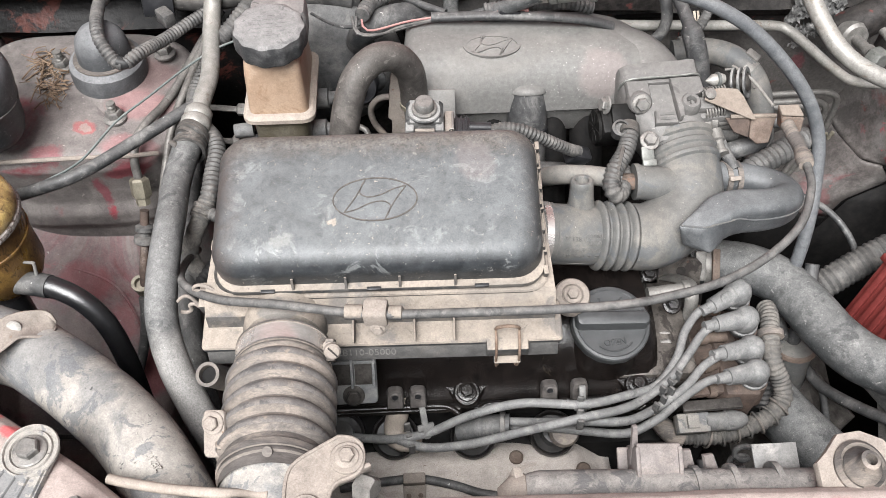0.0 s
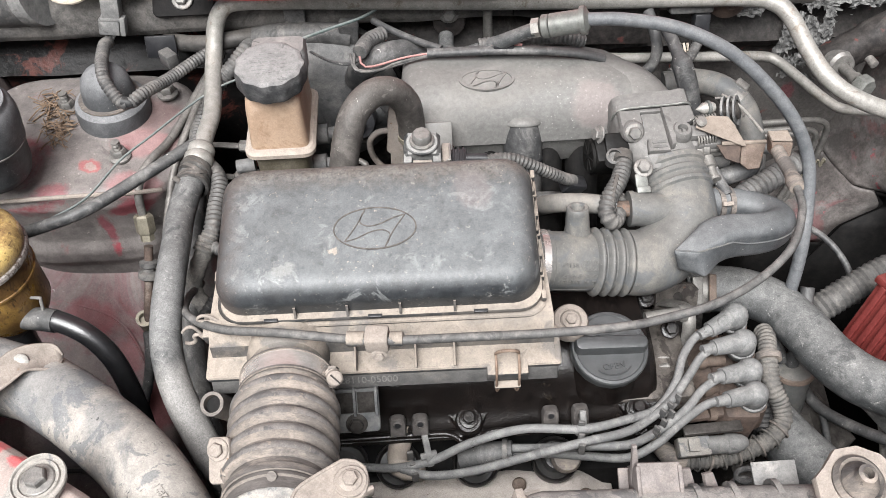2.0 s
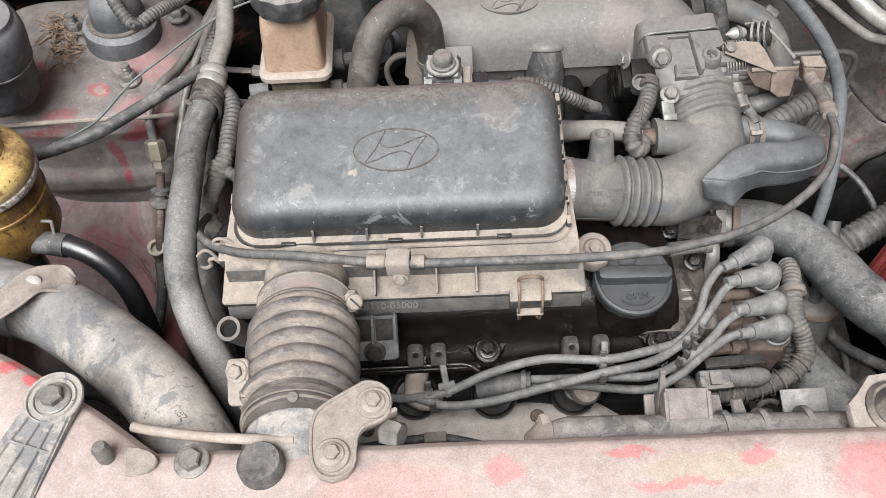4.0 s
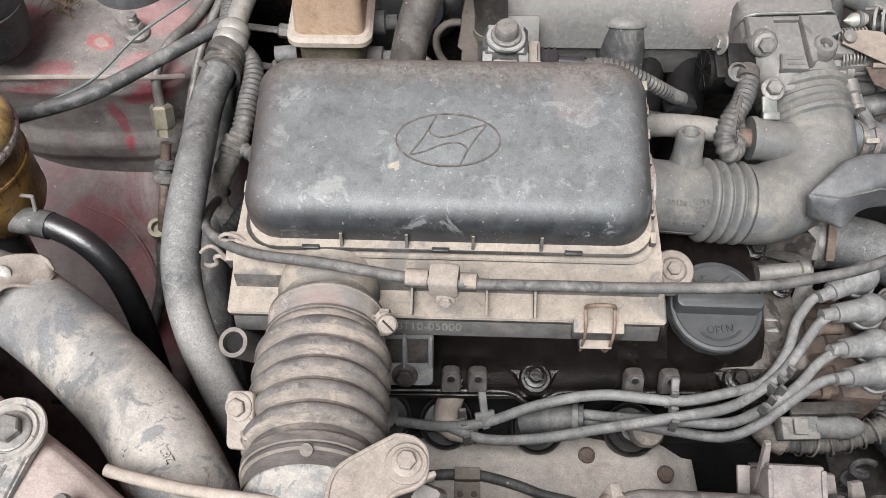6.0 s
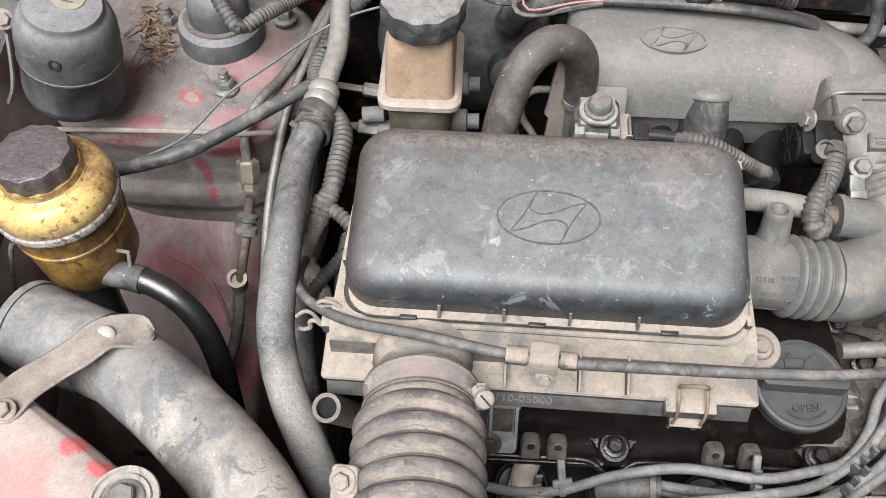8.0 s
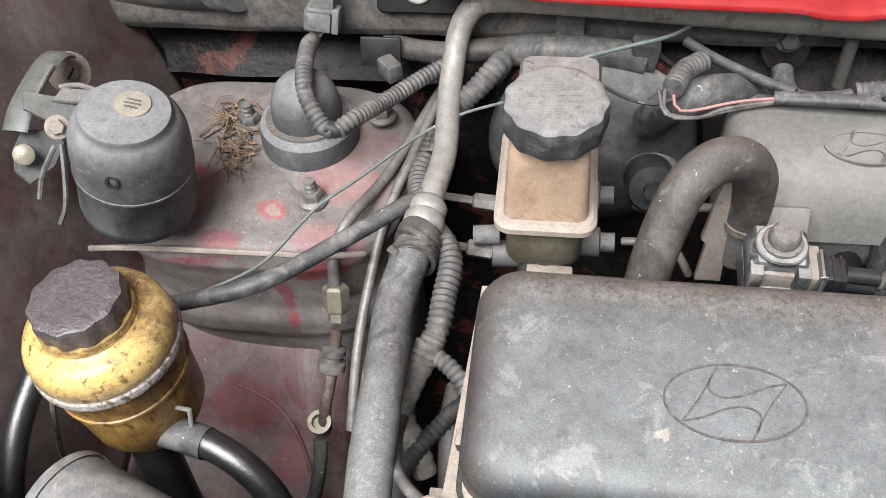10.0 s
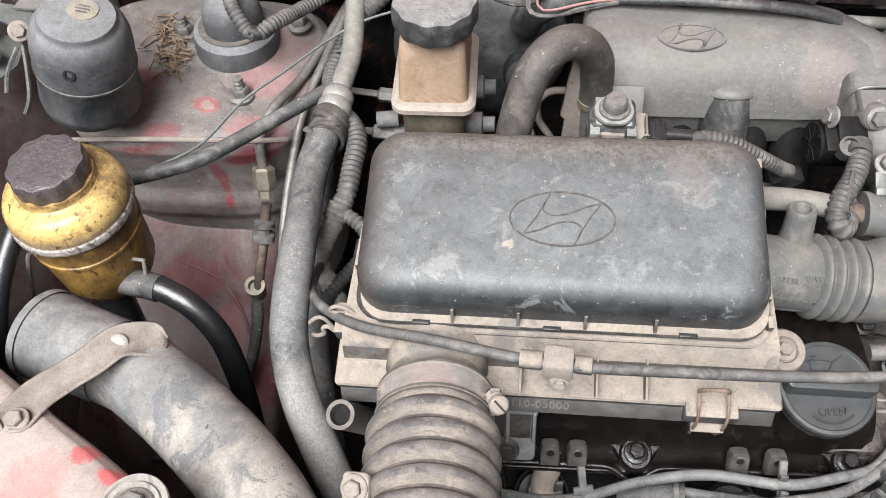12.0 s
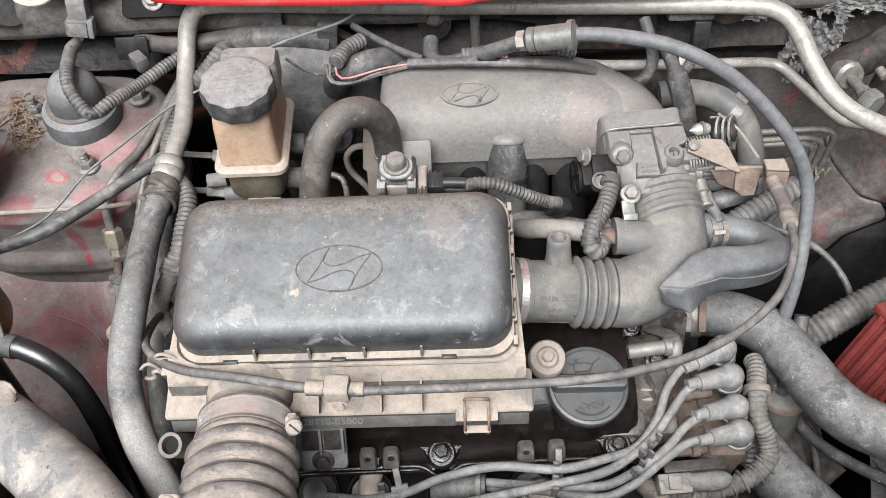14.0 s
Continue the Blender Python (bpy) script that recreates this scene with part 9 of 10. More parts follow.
    part("tab", box(0.019, 0.012, 0.002, pose(-0.0115, 0.2615, 0.1215, 12), 0.0006), M_TAN, wc)
    for dx in (-0.005, 0.005):
        part("rivet", lathe([(0.0022, 0.0), (0.002, 0.001), (0.0, 0.0013)], 12, pose(-0.0115 + dx, 0.2585, 0.1222, 12)), M_RUST, wc)
    # radiator top
    rd = thing("radiator", "grey mottled radiator top tank crossed by raised bands", "radiator", (0.1583, 0.1755, 0.2461))
    tank = [(0.0600, 0.1795, 0.2930), (0.0714, 0.1795, 0.2940), (0.1562, 0.1745, 0.2975), (0.2200, 0.1705, 0.3000), (0.2660, 0.1677, 0.3014)]
    part("top_tank", tube(tank, 0.0160, n=28, step=0.006, rfun=lambda s, L: 0.78 + 0.22 * smooth01(0, 0.010, s)), M_RADTANK, rd, angle=60)
    for x in (0.1700, 0.1935, 0.2215):
        part("tank_band", tube([(x - 0.0022, 0.1745, 0.2980), (x + 0.0018, 0.1745, 0.2980)], 0.0174, n=26), M_RADTANK, rd)
    part("core", box(0.245, 0.03, 0.40, pose(0.1925, 0.1715, 0.0812), 0.003), M_DARKBAY, rd)
    part("end_cap", lathe([(0.0, -0.008), (0.006, -0.008), (0.0095, -0.004), (0.0130, 0.0), (0.0145, 0.005), (0.0145, 0.010), (0.0120, 0.012)], 26, axis((0.0520, 0.1800, 0.2925), (0.08, 0.1795, 0.2940))), M_TAN, rd, "dusty end fitting")
    part("end_tab", box(0.006, 0.012, 0.024, pose(0.0560, 0.1890, 0.2930, 0, 10, 12), 0.001), M_TAN, rd)
    fb = thing("fan_clip", "dusty plastic radiator clip round a steel bolt", "clip", (0.1496, 0.1986, 0.2810))
    tilt = Matrix.Translation((0.1470, 0.1960, 0.2980)) @ pose(0, 0, 0, 24, 0, -2)
    for s in (-1, 1):
        part("cheek", box(0.0030, 0.020, 0.034, tilt @ pose(s * 0.0135, 0, 0.002), 0.001), M_CLIP, fb)
        part("cheek_foot", box(0.0090, 0.018, 0.003, tilt @ pose(s * 0.0170, 0.002, -0.010), 0.001), M_CLIP, fb)
    part("bridge", box(0.028, 0.020, 0.0032, tilt @ pose(0, 0.002, 0.016), 0.001), M_CLIP, fb)
    part("rear_wall", box(0.028, 0.0030, 0.030, tilt @ pose(0, 0.011, 0.0), 0.001), M_CLIP, fb)
    part("saddle", box(0.018, 0.010, 0.006, tilt @ pose(0, -0.006, 0.005), 0.0015), M_TAN, fb)
    part("bolt_head", lathe([(0.0078, 0.0), (0.0078, 0.005), (0.0066, 0.0065)], 6, tilt @ pose(0, -0.003, 0.007)), M_TAN, fb)
    part("bolt_shank", tube([tilt @ Vector((0, -0.010, 0.002)), tilt @ Vector((0, -0.011, -0.014))], 0.0044, n=14, step=0.0007, rfun=ribbed(0.0018, 0.12)), M_STEEL, fb)
    part("washer", lathe([(0.0090, 0.0), (0.0090, 0.0016), (0.0075, 0.002)], 22, tilt @ pose(0, -0.010, 0.0015)), M_TAN, fb)
    part("spike", plate([(-0.003, -0.012), (0.003, -0.012), (0.001, 0.020), (-0.002, 0.020)], 0.0030, Matrix.Translation((0.1340, 0.2030, 0.3060)) @ pose(0, 0, 0, 66, 0, 6)), M_CLIP, fb)
    for x, rz, tall in ((0.1690, 16, 0.026), (0.1840, 24, 0.022)):
        part("fin", plate([(-0.0055, -0.012), (0.0055, -0.012), (0.0030, tall - 0.012), (-0.0040, tall - 0.010)], 0.0030, Matrix.Translation((x, 0.1920, 0.2960)) @ pose(0, 0, 0, 52, 0, rz)), M_CLIP, fb)
    rm = thing("radiator_mount", "dusty steel radiator mount with a rubber bush", "mount", (0.2711, 0.1756, 0.3106))
    m = Matrix.Translation((0.2590, 0.1700, 0.3300)) @ pose(0, 0, 0, 8, 0, 0) @ Matrix.Diagonal((0.74, 0.80, 1, 1))
    part("bracket", plate([(-0.034, -0.040), (0.045, -0.040), (0.045, 0.002), (0.030, 0.022), (0.012, 0.030), (-0.008, 0.028), (-0.022, 0.014), (-0.032, 0.006)], 0.005, m, 0.002), M_TAN, rm)
    part("bush", lathe([(0.0215, 0.004), (0.0215, 0.007), (0.018, 0.010), (0.0155, 0.008), (0.0150, 0.010), (0.0095, 0.014), (0.0080, 0.016), (0.0075, 0.021), (0.0045, 0.022), (0.004, 0.014), (0.0, 0.014)], 36, m @ pose(0.003, 0.0, 0)), M_BELLOWS, rm)
    part("tag", box(0.030, 0.020, 0.002, pose(0.2294, 0.1970, 0.2941, 20, 0, 0), 0.0005), M_GREY, rm)


build_front()


# ---- right side ----
def build_right():
    rh = thing("radiator_hose", "thick dusty grey radiator hose with white scuffs", "radiator hose", (0.3492, 0.3893, 0.1548))
    part("hose", tube([(0.2615, 0.4661, 0.1578), (0.2863, 0.4633, 0.1607), (0.3129, 0.4544, 0.1647), (0.3382, 0.4345, 0.1676), (0.3550, 0.4010, 0.1701), (0.3669, 0.3686, 0.1724), (0.3828, 0.3400, 0.1769), (0.4099, 0.3181, 0.1828), (0.4451, 0.2959, 0.1881)], 0.0228, n=36, step=0.004, wobble=0.012), M_RUBBER, rh, angle=60)
    part("spring_clamp", tube([(0.2734, 0.4647, 0.1592), (0.2833, 0.4639, 0.1601)], 0.0238, n=32), M_STEEL, rh)
    part("clamp_tongue", box(0.007, 0.030, 0.004, pose(0.2790, 0.4463, 0.1804, 42, 0, -4), 0.001), M_RUST, rh)
    part("clamp_tongue", box(0.010, 0.028, 0.004, pose(0.2651, 0.4478, 0.1778, 42, 0, -4), 0.001), M_STEEL, rh)
    part("thermostat_neck", tube([(0.2268, 0.4682, 0.1504), (0.2635, 0.4660, 0.1578)], 0.021, n=28), M_ENGINE, rh)
    solo("corrugated_hose", tube([(0.3986, 0.4631, 0.1051), (0.4153, 0.4674, 0.1178), (0.4431, 0.4765, 0.1320), (0.4777, 0.4853, 0.1484), (0.5325, 0.4934, 0.1627)], 0.0155, n=24, step=0.0014, rfun=ribbed(0.006, 0.10)), M_SPLIT, "corrugated black hose near the battery", "hose")
    # battery
    bt = thing("battery", "red ribbed battery with a cream edge", "battery", (0.4907, 0.3850, 0.1204))
    m = pose(0.5060, 0.3850, 0.1250, 0, 14, 24)
    part("case", box(0.11, 0.16, 0.10, m, 0.004), M_BATTERY, bt)
    for k in range(13):
        part("rib", box(0.006, 0.006, 0.098, m @ pose(-0.056, -0.07 + 0.0117 * k, 0.0), 0.001), M_BATTERY, bt)
    part("top_edge", box(0.116, 0.166, 0.008, m @ pose(0, 0, 0.051), 0.002), M_BATTERY, bt)
    part("tray_edge", box(0.010, 0.17, 0.03, m @ pose(-0.066, 0, -0.045), 0.002), M_GREY, bt)
    part("sticker", box(0.001, 0.05, 0.04, m @ pose(-0.0605, -0.02, 0.005)), M_RUST, bt, "faded orange sticker")
    part("mark_bar", box(0.0012, 0.012, 0.022, m @ pose(-0.0608, 0.012, 0.0)), M_LABEL, bt)
    # filter canister with hoses
    fc = thing("fuel_filter", "dusty grey metal canister with two hoses", "fuel filter", (0.3586, 0.3897, 0.0451))
    c = axis((0.3635, 0.3875, 0.0453), (0.3591, 0.3972, 0.1152))
    part("body", lathe([(0.0, -0.005), (0.015, -0.003), (0.0185, 0.004), (0.0185, 0.064), (0.0205, 0.066), (0.0205, 0.069), (0.017, 0.071), (0.0, 0.0715)], 30, c), M_AIRHOSE, fc)
    part("rim", lathe([(0.0188, 0.063), (0.0215, 0.066), (0.0205, 0.0695), (0.0175, 0.0705)], 30, c, caps=False), M_RUST, fc)
    part("clip_ring", tube([(0.3603, 0.4070, 0.1433), (0.3604, 0.4060, 0.1393)], 0.0095, n=18), M_STEEL, fc)
    cable("fuel_hose", "black fuel hose into the canister", [(0.3296, 0.4580, 0.1494), (0.3353, 0.4378, 0.1425), (0.3441, 0.4176, 0.1297), (0.3513, 0.4035, 0.1149)], 0.0055, M_CABLE, "hose")
    cable("fuel_hose", "black fuel hose rising from the canister", [(0.3587, 0.4002, 0.1142), (0.3596, 0.4061, 0.1353), (0.3628, 0.4188, 0.1655), (0.3666, 0.4385, 0.1858)], 0.0065, M_CABLE, "hose", n=14)
    solo("corrugated_pipe", tube([(0.3748, 0.4189, 0.0909), (0.3801, 0.4286, 0.1162), (0.3834, 0.4433, 0.1465)], 0.009, n=16, step=0.0012, rfun=ribbed(0.005, 0.15)), M_CONDUIT, "dark corrugated pipe behind the canister", "pipe")
    cable("lower_wire", "black wire running low to the front corner", [(0.3752, 0.4140, 0.0759), (0.3805, 0.3938, 0.0760), (0.3874, 0.3665, 0.0821), (0.4077, 0.3327, 0.0988), (0.4330, 0.3018, 0.1176), (0.4668, 0.2756, 0.1288)], 0.0056, M_CABLE, "wire")
    cable("lower_wire", "thin wire branching down to the gearbox", [(0.3875, 0.3665, 0.0801), (0.3917, 0.3485, 0.0612), (0.3949, 0.3236, 0.0362)], 0.0035, M_CABLE, "wire")
    gb = thing("gearbox_housing", "grey grimy gearbox casing low in the bay", "gearbox", (0.3755, 0.3497, -0.0345))
    part("casing", loft([(rrect(0.15, 0.20, 0.03, 6, 0.36, 0.36), -0.20), (rrect(0.13, 0.18, 0.03, 6, 0.36, 0.36), -0.02), (rrect(0.11, 0.15, 0.03, 6, 0.36, 0.36), 0.02)]), M_ENGINE, gb)
    part("web", box(0.004, 0.06, 0.07, pose(0.3876, 0.3588, 0.0461, 0, 20, 20), 0.001), M_ENGINE, gb)
    part("plate", box(0.05, 0.06, 0.004, pose(0.3848, 0.3838, 0.0611, 24, 12, 10), 0.001), M_ENGINE, gb)
    # a dark disc in place of a hole, the shade in its colour
    part("plate_hole", lathe([(0.006, 0), (0.006, 0.005)], 16, pose(0.3788, 0.3810, 0.0589, 24, 12, 10)), M_GROOVE, gb)
    cable("coolant_pipe", "wide dusty lower coolant pipe", [(0.3093, 0.3859, 0.0982), (0.3256, 0.3554, 0.0916), (0.3547, 0.3145, 0.0826), (0.3986, 0.2632, 0.0710)], 0.026, M_RUBBER, "pipe", n=28)
    cable("bracket_strip", "grey steel strip beside the gearbox", [(0.4407, 0.3866, 0.1184), (0.4430, 0.3567, 0.0883), (0.4497, 0.3168, 0.0383)], 0.008, M_STEEL, "strip", flat_=0.3)
    cable("coil_spring_lead", "coiled black lead below the harness", [(0.26 + 0.007 * math.cos(k * 1.2), 0.264 + 0.004 * math.sin(k * 1.2), 0.17 - 0.0032 * k) for k in range(26)], 0.0024, M_CABLE, "lead", n=8, step=0.003)
    cable("drain_tube", "thin dark tube dropping behind the radiator", [(0.2387, 0.2779, 0.1248), (0.2416, 0.2549, 0.1098), (0.2429, 0.2332, 0.0596)], 0.0055, M_CABLE, "tube")
    # throttle side hoses
    solo("corrugated_vent", tube([(0.2754, 0.4709, 0.2644), (0.2976, 0.4822, 0.2694), (0.3229, 0.4953, 0.2745), (0.3482, 0.5085, 0.2775), (0.3604, 0.5151, 0.2781)], 0.0112, n=20, step=0.0012, rfun=ribbed(0.0058, 0.14)), M_CONDUIT, "dusty ribbed vent hose beside the throttle", "hose")
    cable("vacuum_hose", "curled black vacuum hose below the bracket", [(0.2598, 0.4914, 0.2719), (0.2701, 0.4990, 0.2704), (0.2881, 0.5034, 0.2751), (0.3059, 0.5048, 0.2818), (0.3120, 0.5126, 0.2861), (0.3051, 0.5218, 0.2889), (0.2913, 0.5243, 0.2874)], 0.0085, M_CABLE, "hose", n=18, hollow=0.7)
    cable("vacuum_hose", "blue-grey hose end under the throttle linkage", [(0.2632, 0.5162, 0.2822), (0.2763, 0.5188, 0.2827), (0.2903, 0.5183, 0.2813)], 0.0085, M_CONDUIT, "hose", n=16)
    fit = thing("hose_fitting", "small brass fitting below the linkage", "fitting", (0.2697, 0.5010, 0.2824))
    part("body", lathe([(0.006, 0), (0.006, 0.01), (0.004, 0.011), (0.004, 0.02), (0.0055, 0.021), (0.0055, 0.024)], 14, axis((0.2654, 0.5070, 0.2952), (0.2688, 0.4810, 0.2882))), M_STEEL, fit)
    cable("heater_hose", "pale dusty heater hose curving behind the throttle", [(0.2569, 0.6315, 0.2826), (0.2837, 0.6306, 0.2857), (0.3115, 0.6197, 0.2847), (0.3313, 0.6011, 0.2734), (0.3396, 0.5810, 0.2506), (0.3423, 0.5592, 0.2155)], 0.0125, M_AIRHOSE, "hose", n=20)
    hc = thing("hose_clamp", "steel clamp with screw on the heater hose", "clamp", (0.3263, 0.6063, 0.2772))
    part("band", tube([(0.3224, 0.6099, 0.2786), (0.3283, 0.6042, 0.2758)], 0.0135, n=20), M_STEEL, hc)
    part("screw", box(0.014, 0.010, 0.008, pose(0.3291, 0.6131, 0.2904, 0, 20, -40), 0.002), M_STEEL, hc)
    cable("vertical_hose", "dark grey hose dropping behind the throttle", [(0.2493, 0.6313, 0.3473), (0.2529, 0.6132, 0.3424), (0.2588, 0.5960, 0.3305), (0.2663, 0.5840, 0.3077), (0.2734, 0.5740, 0.2729)], 0.0098, M_CABLE, "hose", n=18, rfun=lambda s, L: 0.62 + 0.38 * smooth01(0.28, 0.31, s / L))
    cable("bent_pipe", "dark bent pipe behind the plenum", [(0.2383, 0.6636, 0.3471), (0.2422, 0.6466, 0.3371), (0.2456, 0.6366, 0.3172), (0.2362, 0.6320, 0.2998), (0.2115, 0.6348, 0.2928)], 0.0055, M_CABLE, "pipe")
    # small aluminium line along the firewall
    cable("thin_aluminium_line", "thin bare aluminium line along the firewall", [(0.1620, 0.6624, 0.3010), (0.2125, 0.6648, 0.2930), (0.3135, 0.6777, 0.2791), (0.3742, 0.6858, 0.2705), (0.3922, 0.6813, 0.2672), (0.4056, 0.6589, 0.2646), (0.4248, 0.6263, 0.2592), (0.4406, 0.6128, 0.2548), (0.4731, 0.6168, 0.2461), (0.5340, 0.6280, 0.2335)], 0.0052, M_ALU_PIPE, "pipe", n=14)
    # three brake lines bending down, each through a zigzag clip
    for k, (x, y, z) in enumerate(((0.462, 0.656, 0.2025), (0.451, 0.653, 0.1935), (0.442, 0.651, 0.1885))):
        b = thing("rear_brake_line", "bent steel brake line held in a zigzag clip", "brake line", (x, y, 0.10), "brake lines at the wing")
        part("pipe", tube([(0.33, y - 0.002, z), (0.385, y, z), (x - 0.024, y, z + 0.001), (x - 0.009, y, z - 0.002), (x, y + 0.001, z - 0.011), (x + 0.002, y + 0.002, z - 0.030), (x + 0.001, y + 0.002, z - 0.060), (x - 0.006, y + 0.002, z - 0.10), (x - 0.016, y + 0.002, 0.05)], 0.0034, n=12), M_STEEL, b)
        q = Vector((x + 0.001, y - 0.003, z - 0.058))
        part("clip", tube([q + Vector(d) for d in ((-0.008, 0, 0.006), (-0.005, -0.003, -0.004), (-0.001, -0.004, 0.005), (0.003, -0.004, -0.005), (0.006, -0.003, 0.005), (0.009, 0, -0.003))], 0.0022, n=8, step=0.002, flat_=0.5), M_BRASS, b)
    # cable from the wing
    cable("hood_release_cable", "thin black cable along the inner wing", [(0.3764, 0.5886, 0.1370), (0.4059, 0.5727, 0.1361), (0.4352, 0.5467, 0.1341), (0.4548, 0.5162, 0.1197), (0.4651, 0.4861, 0.0899)], 0.0036, M_CABLE, "cable")
    # air conditioning fittings at the edge
    ac = thing("pipe_union", "grey pipe union with a hex fitting at the firewall corner", "pipe union", (0.4634, 0.6450, 0.2609))
    part("sleeve", tube([(0.430, 0.668, 0.268), (0.452, 0.664, 0.286), (0.480, 0.664, 0.304), (0.530, 0.668, 0.330)], 0.0180, n=30, step=0.004, rfun=lambda s, L: 0.80 + 0.20 * smooth01(0.0, 0.02, s) + 0.10 * smooth01(0.050, 0.054, s)), M_FIREWALL, ac, "grey grimy sleeve")
    part("boss", lathe([(0.0150, -0.010), (0.0150, 0.002), (0.0120, 0.005), (0.0100, 0.005)], 26, axis((0.4440, 0.6480, 0.2830), (0.449, 0.606, 0.292))), M_STEEL, ac)
    part("stem", lathe([(0.0052, 0.0), (0.0052, 0.022), (0.0068, 0.023), (0.0068, 0.030)], 16, axis((0.4442, 0.6440, 0.2830), (0.449, 0.606, 0.288))), M_STEEL, ac)
    hexagon = axis((0.4475, 0.6130, 0.2865), (0.456, 0.592, 0.2880))
    part("union_nut", lathe([(0.0100, 0.0), (0.0112, 0.002), (0.0112, 0.012), (0.0095, 0.014)], 6, hexagon), M_FERRULE, ac, "dull hex nut")
    part("stud", lathe([(0.0045, 0.0), (0.0045, 0.012), (0.0, 0.013)], 14, axis((0.4700, 0.6480, 0.2900), (0.474, 0.630, 0.289))), M_STEEL, ac)


build_right()


# ---- firewall fittings ----
def build_firewall():
    h = thing("firewall_harness", "wiring harness in split tubing behind the plenum", "wiring harness", (0.0684, 0.5971, 0.3350))
    part("trunk", tube([(0.0206, 0.6165, 0.3452), (0.0485, 0.6136, 0.3473), (0.0883, 0.6104, 0.3488), (0.1283, 0.6071, 0.3484), (0.1635, 0.6060, 0.3438), (0.1870, 0.6083, 0.3347)], 0.0050, n=14, flat_=0.8), M_CABLE, h)
    part("trunk", tube([(0.0687, 0.6210, 0.3481), (0.1087, 0.6237, 0.3507), (0.1438, 0.6246, 0.3501), (0.1692, 0.6258, 0.3431)], 0.0066, n=14, step=0.0012, rfun=ribbed(0.0042, 0.15)), M_CONDUIT, h)
    part("joint", box(0.020, 0.010, 0.009, pose(0.0914, 0.6123, 0.3500, 0, 0, -4), 0.002), M_PLASTIC, h)
    part("red_wire", tube([(-0.0421, 0.6065, 0.3526), (-0.0401, 0.6005, 0.3467), (-0.0299, 0.6021, 0.3441), (-0.0016, 0.6112, 0.3453), (0.0265, 0.6153, 0.3464)], 0.0010, n=8), M_WIRE_RED, h, "faded red wire")
    for k, z in enumerate((0.3415, 0.3395)):
        part("wire", tube([(-0.047 - 0.004 * k, 0.612, 0.352), (-0.046, 0.598 - 0.002 * k, 0.345), (-0.0259, 0.5980, 0.3422), (-0.008, 0.609, z), (0.0285, 0.6143, 0.3455)], 0.0013, n=8), M_CONDUIT, h)
    part("red_wire", tube([(0.0802, 0.6126, 0.3530), (0.0931, 0.6117, 0.3550), (0.1081, 0.6097, 0.3541)], 0.0014, n=8), M_WIRE_RED, h)
    part("sleeve", tube([(-0.0204, 0.6499, 0.3467), (-0.0342, 0.6323, 0.3511), (-0.0419, 0.6125, 0.3527)], 0.0075, n=14, step=0.0012, rfun=ribbed(0.0045, 0.15)), M_CONDUIT, h)
    cable("wire_pair", "thin twisted wires behind the brake reservoir", [(-0.0420, 0.6055, 0.3496), (-0.0537, 0.6089, 0.3432), (-0.0712, 0.6195, 0.3395), (-0.0903, 0.6422, 0.3349)], 0.0016, M_CABLE, "wire", n=6)
    cable("booster_hose", "curved dark vacuum hose at the booster", [(-0.0489, 0.6411, 0.3005), (-0.0422, 0.6287, 0.3227), (-0.0268, 0.6251, 0.3353), (-0.0066, 0.6315, 0.3362), (0.0103, 0.6440, 0.3249), (0.0236, 0.6588, 0.3035)], 0.0125, M_CABLE, "hose", n=20)
    cable("black_wire", "black wire crossing the booster", [(-0.0297, 0.6722, 0.3465), (-0.0102, 0.6545, 0.3452), (0.0141, 0.6338, 0.3460), (0.0337, 0.6201, 0.3467)], 0.0034, M_CABLE, "wire")
    cable("blue_wire", "faded blue-green wire behind the reservoir", [(-0.1447, 0.6440, 0.3188), (-0.1098, 0.6578, 0.3342), (-0.0751, 0.6616, 0.3456), (-0.0401, 0.6684, 0.3531), (-0.0194, 0.6898, 0.3520)], 0.0015, M_WIRE_GREEN, "wire", n=8)
    c = thing("firewall_sleeve", "wide rubber sleeve along the cowl", "sleeve", (-0.0977, 0.6926, 0.3089))
    part("sleeve", tube([(-0.1530, 0.6943, 0.3167), (-0.1334, 0.6896, 0.3235), (-0.1036, 0.6847, 0.3266), (-0.0737, 0.6817, 0.3268), (-0.0536, 0.6811, 0.3246)], 0.0115, n=20), M_CONDUIT, c)
    part("clip", box(0.020, 0.016, 0.022, pose(-0.0549, 0.6801, 0.3305, 0, 6, 0), 0.003), M_CONDUIT, c)
    part("hook", box(0.020, 0.006, 0.022, pose(-0.1069, 0.6927, 0.3405), 0.001), M_CONDUIT, c)
    solo("corrugated_conduit", tube([(-0.1535, 0.6803, 0.3186), (-0.1570, 0.6694, 0.3214), (-0.1692, 0.6548, 0.3138), (-0.1871, 0.6405, 0.3000), (-0.1943, 0.6158, 0.2846)], 0.0085, n=16, step=0.0011, rfun=ribbed(0.0046, 0.15)), M_CONDUIT, "dusty corrugated conduit behind the pipe", "wiring conduit")
    # taped bundle along the left of the firewall
    cable("taped_harness", "taped wiring harness along the firewall", [(-0.2425, 0.7072, 0.3112), (-0.2199, 0.6965, 0.3141), (-0.1934, 0.6876, 0.3191), (-0.1684, 0.6888, 0.3221), (-0.1482, 0.6941, 0.3209)], 0.0085, M_TAPE, "wiring", n=14, wobble=0.08)
    # steel pipe hook and square duct
    cable("hook_pipe", "grey bent steel pipe on the firewall", [(0.0660, 0.6971, 0.3504), (0.0770, 0.6957, 0.3509), (0.0836, 0.6946, 0.3461), (0.0847, 0.6946, 0.3312), (0.0862, 0.6968, 0.2962)], 0.0048, M_STEEL, "pipe")
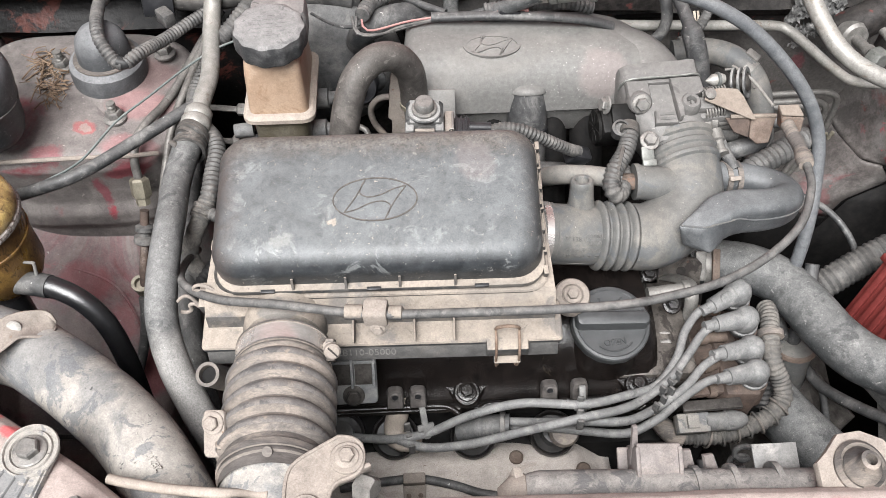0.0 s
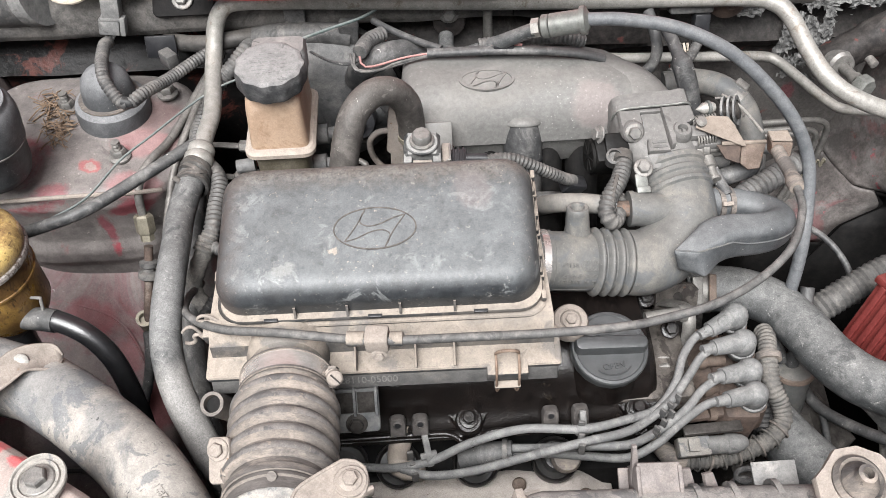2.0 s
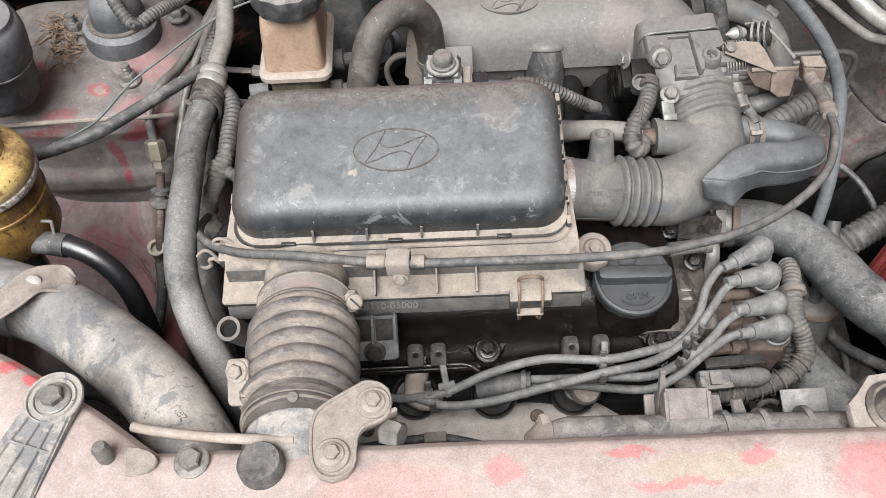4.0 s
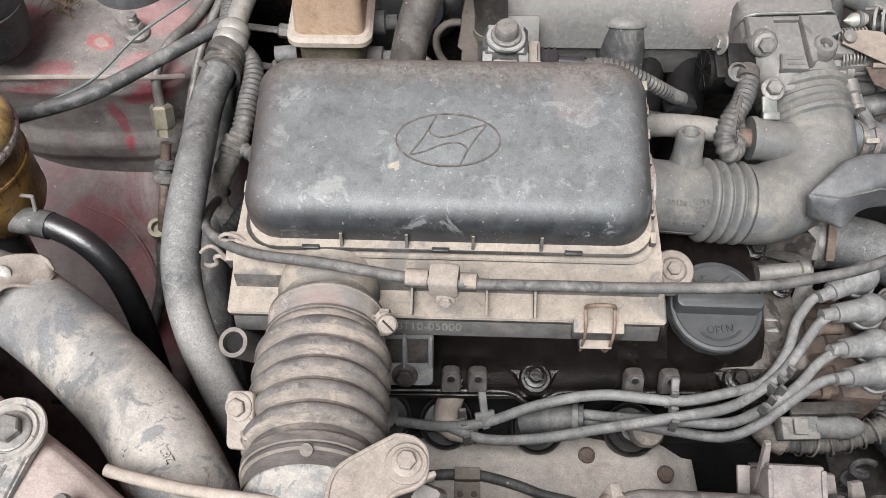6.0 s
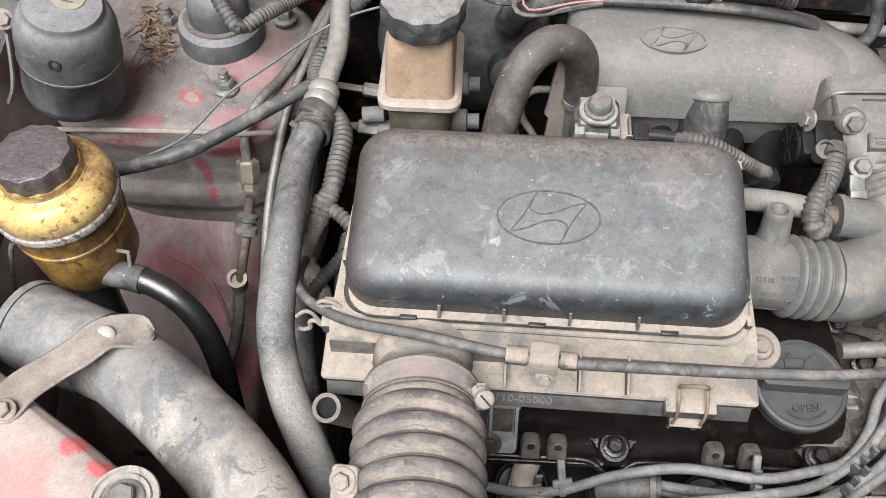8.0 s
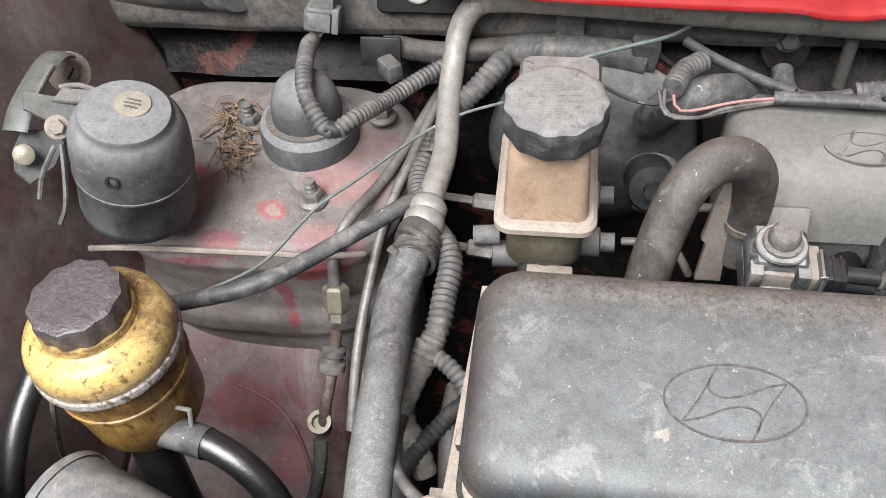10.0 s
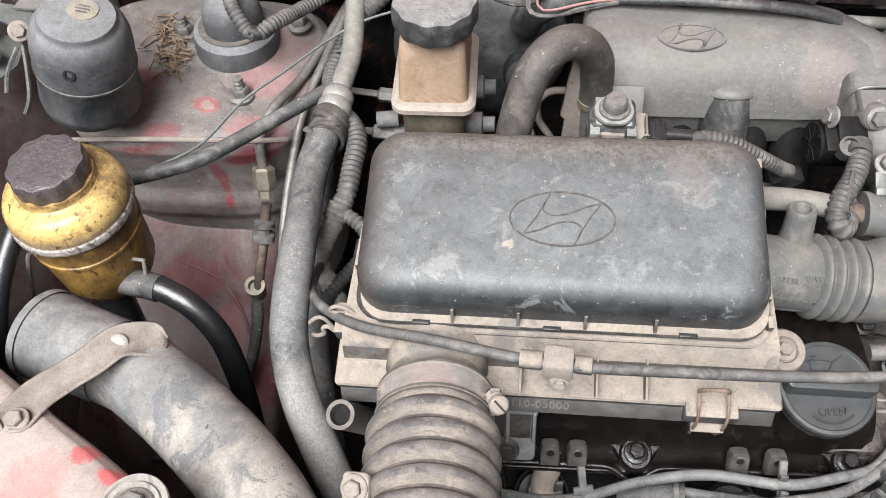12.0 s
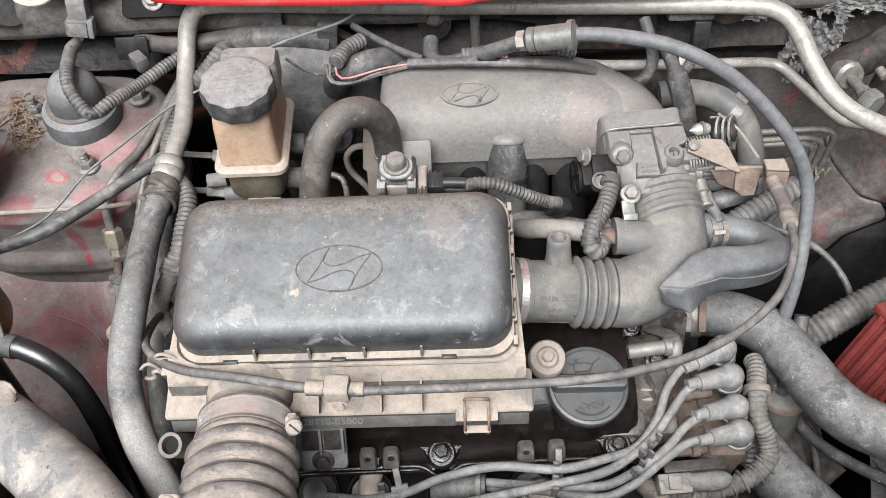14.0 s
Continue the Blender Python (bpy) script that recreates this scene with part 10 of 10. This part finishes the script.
    bp = thing("firewall_plate", "dark folded plate on the firewall", "plate", (0.1523, 0.6946, 0.3188))
    part("plate", plate([(-0.03, -0.010), (0.02, -0.022), (0.034, 0.014), (0.0, 0.02), (-0.028, 0.018)], 0.003, pose(0.1398, 0.7028, 0.3384, 70, 0, 6)), M_DARKBAY, bp)
    pb = thing("insulation_mat", "grimy grey insulation panel behind the plenum", "panel", (0.2030, 0.6931, 0.3008))
    part("panel", box(0.12, 0.008, 0.045, pose(0.2029, 0.7000, 0.3109, -12, 3, 1), 0.004), M_FIREWALL, pb)
    # vacuum valve cluster
    v = thing("vacuum_valve", "dusty vacuum valve cluster on the firewall", "valve", (0.2668, 0.6809, 0.3233))
    part("body", lathe([(0.014, 0.0), (0.016, 0.004), (0.016, 0.012), (0.012, 0.016), (0.006, 0.018), (0.006, 0.024)], 26, axis((0.2430, 0.7100, 0.3424), (0.2413, 0.6714, 0.3542))), M_RUSTDARK, v)
    part("block", box(0.044, 0.018, 0.022, pose(0.2862, 0.6841, 0.3431, -18), 0.003), M_CONDUIT, v)
    part("plug", box(0.016, 0.014, 0.028, pose(0.2978, 0.6739, 0.3195, -18, 0, 0), 0.002), M_PLASTIC, v)
    part("bell", lathe([(0.0, 0), (0.019, 0.0), (0.020, 0.004), (0.014, 0.010), (0.007, 0.012), (0.007, 0.018)], 28, axis((0.3268, 0.6949, 0.3378), (0.3248, 0.6488, 0.3504))), M_RUSTDARK, v)
    part("stub_wire", tube([(0.2961, 0.6661, 0.3064), (0.2870, 0.6544, 0.2979), (0.2738, 0.6428, 0.2933), (0.2636, 0.6362, 0.2919)], 0.0055, n=12, step=0.0012, rfun=ribbed(0.004, 0.15)), M_CONDUIT, v)
    for k in range(3):
        part("wire", tube([(0.283 + 0.004 * k, 0.680, 0.296), (0.285 + 0.003 * k, 0.672, 0.288), (0.281 + 0.002 * k, 0.666, 0.284)], 0.0014, n=6), M_CREAM, v)
    # flaking deadener patches: crumpled sheets clinging to the firewall and cowl corner
    rnd = random.Random(11)
    for name_, cx, cz, w, hgt in (("flaking_sealant", 0.365, 0.325, 0.06, 0.016), ("flaking_sealant", 0.425, 0.275, 0.028, 0.050), ("flaking_sealant", 0.45, 0.345, 0.07, 0.025)):
        bm = bmesh.new()
        nu, nv = 56, 44
        grid = {}
        for a in range(nu + 1):
            for b in range(nv + 1):
                x, z = cx + w * 1.3 * (2 * (a + rnd.uniform(-0.45, 0.45)) / nu - 1), cz + hgt * 1.5 * (2 * (b + rnd.uniform(-0.45, 0.45)) / nv - 1)
                lift = noise.noise(Vector((x * 130, z * 130, 3))) + 0.6 * noise.noise(Vector((x * 320, z * 320, 7)))
                y = 0.712 - 0.02 * smooth01(0.40, 0.46, x) - 0.007 * abs(lift) - rnd.random() * 0.0008
                grid[a, b] = (Vector((x, y, z)), noise.noise(Vector((x * 60, z * 60, 1))) + 0.5 * noise.noise(Vector((x * 190, z * 190, 5))) - 1.1 * ((2 * a / nu - 1) ** 2 + (2 * b / nv - 1) ** 2) + 0.42)
        made = {}
        for a in range(nu):
            for b in range(nv):
                keys = ((a, b), (a + 1, b), (a + 1, b + 1), (a, b + 1))
                if sum(grid[q][1] for q in keys) > 0:
                    for q in keys:
                        if q not in made:
                            made[q] = bm.verts.new(grid[q][0])
                    bm.faces.new([made[q] for q in keys])
        solo(name_, bm, M_SEALANT, "crumbling grey sealant flaking off the firewall corner", "sealant", kind="stuff", angle=20)
    # left: wiper motor end and bracket
    wm = thing("wiper_motor", "grey wiper motor with a wiring plug at the cowl", "wiper motor", (-0.3881, 0.7018, 0.3174))
    part("body", tube([(-0.4885, 0.7348, 0.3516), (-0.4289, 0.7278, 0.3580), (-0.3745, 0.7160, 0.3661), (-0.3518, 0.7123, 0.3710)], 0.030, n=30), M_CONDUIT, wm)
    part("collar", tube([(-0.3617, 0.7136, 0.3696), (-0.3480, 0.7101, 0.3731)], 0.033, n=30), M_GREY, wm)
    part("gear_case", box(0.085, 0.05, 0.03, pose(-0.2902, 0.7132, 0.3834, -14, 2, -4), 0.008), M_CONDUIT, wm)
    part("bracket", plate(rrect(0.06, 0.03, 0.006), 0.003, pose(-0.2143, 0.7060, 0.3564, 40)), M_DARKBAY, wm)
    bolt(BOLT_M, (-0.2145, 0.7040, 0.3603), (-0.2221, 0.6054, 0.4736), wm)
    part("wire_loop", tube([(-0.3406, 0.6998, 0.3813), (-0.3260, 0.6844, 0.3778), (-0.3089, 0.6829, 0.3765), (-0.2957, 0.6924, 0.3791)], 0.003, n=8), M_CREAM, wm)


build_firewall()
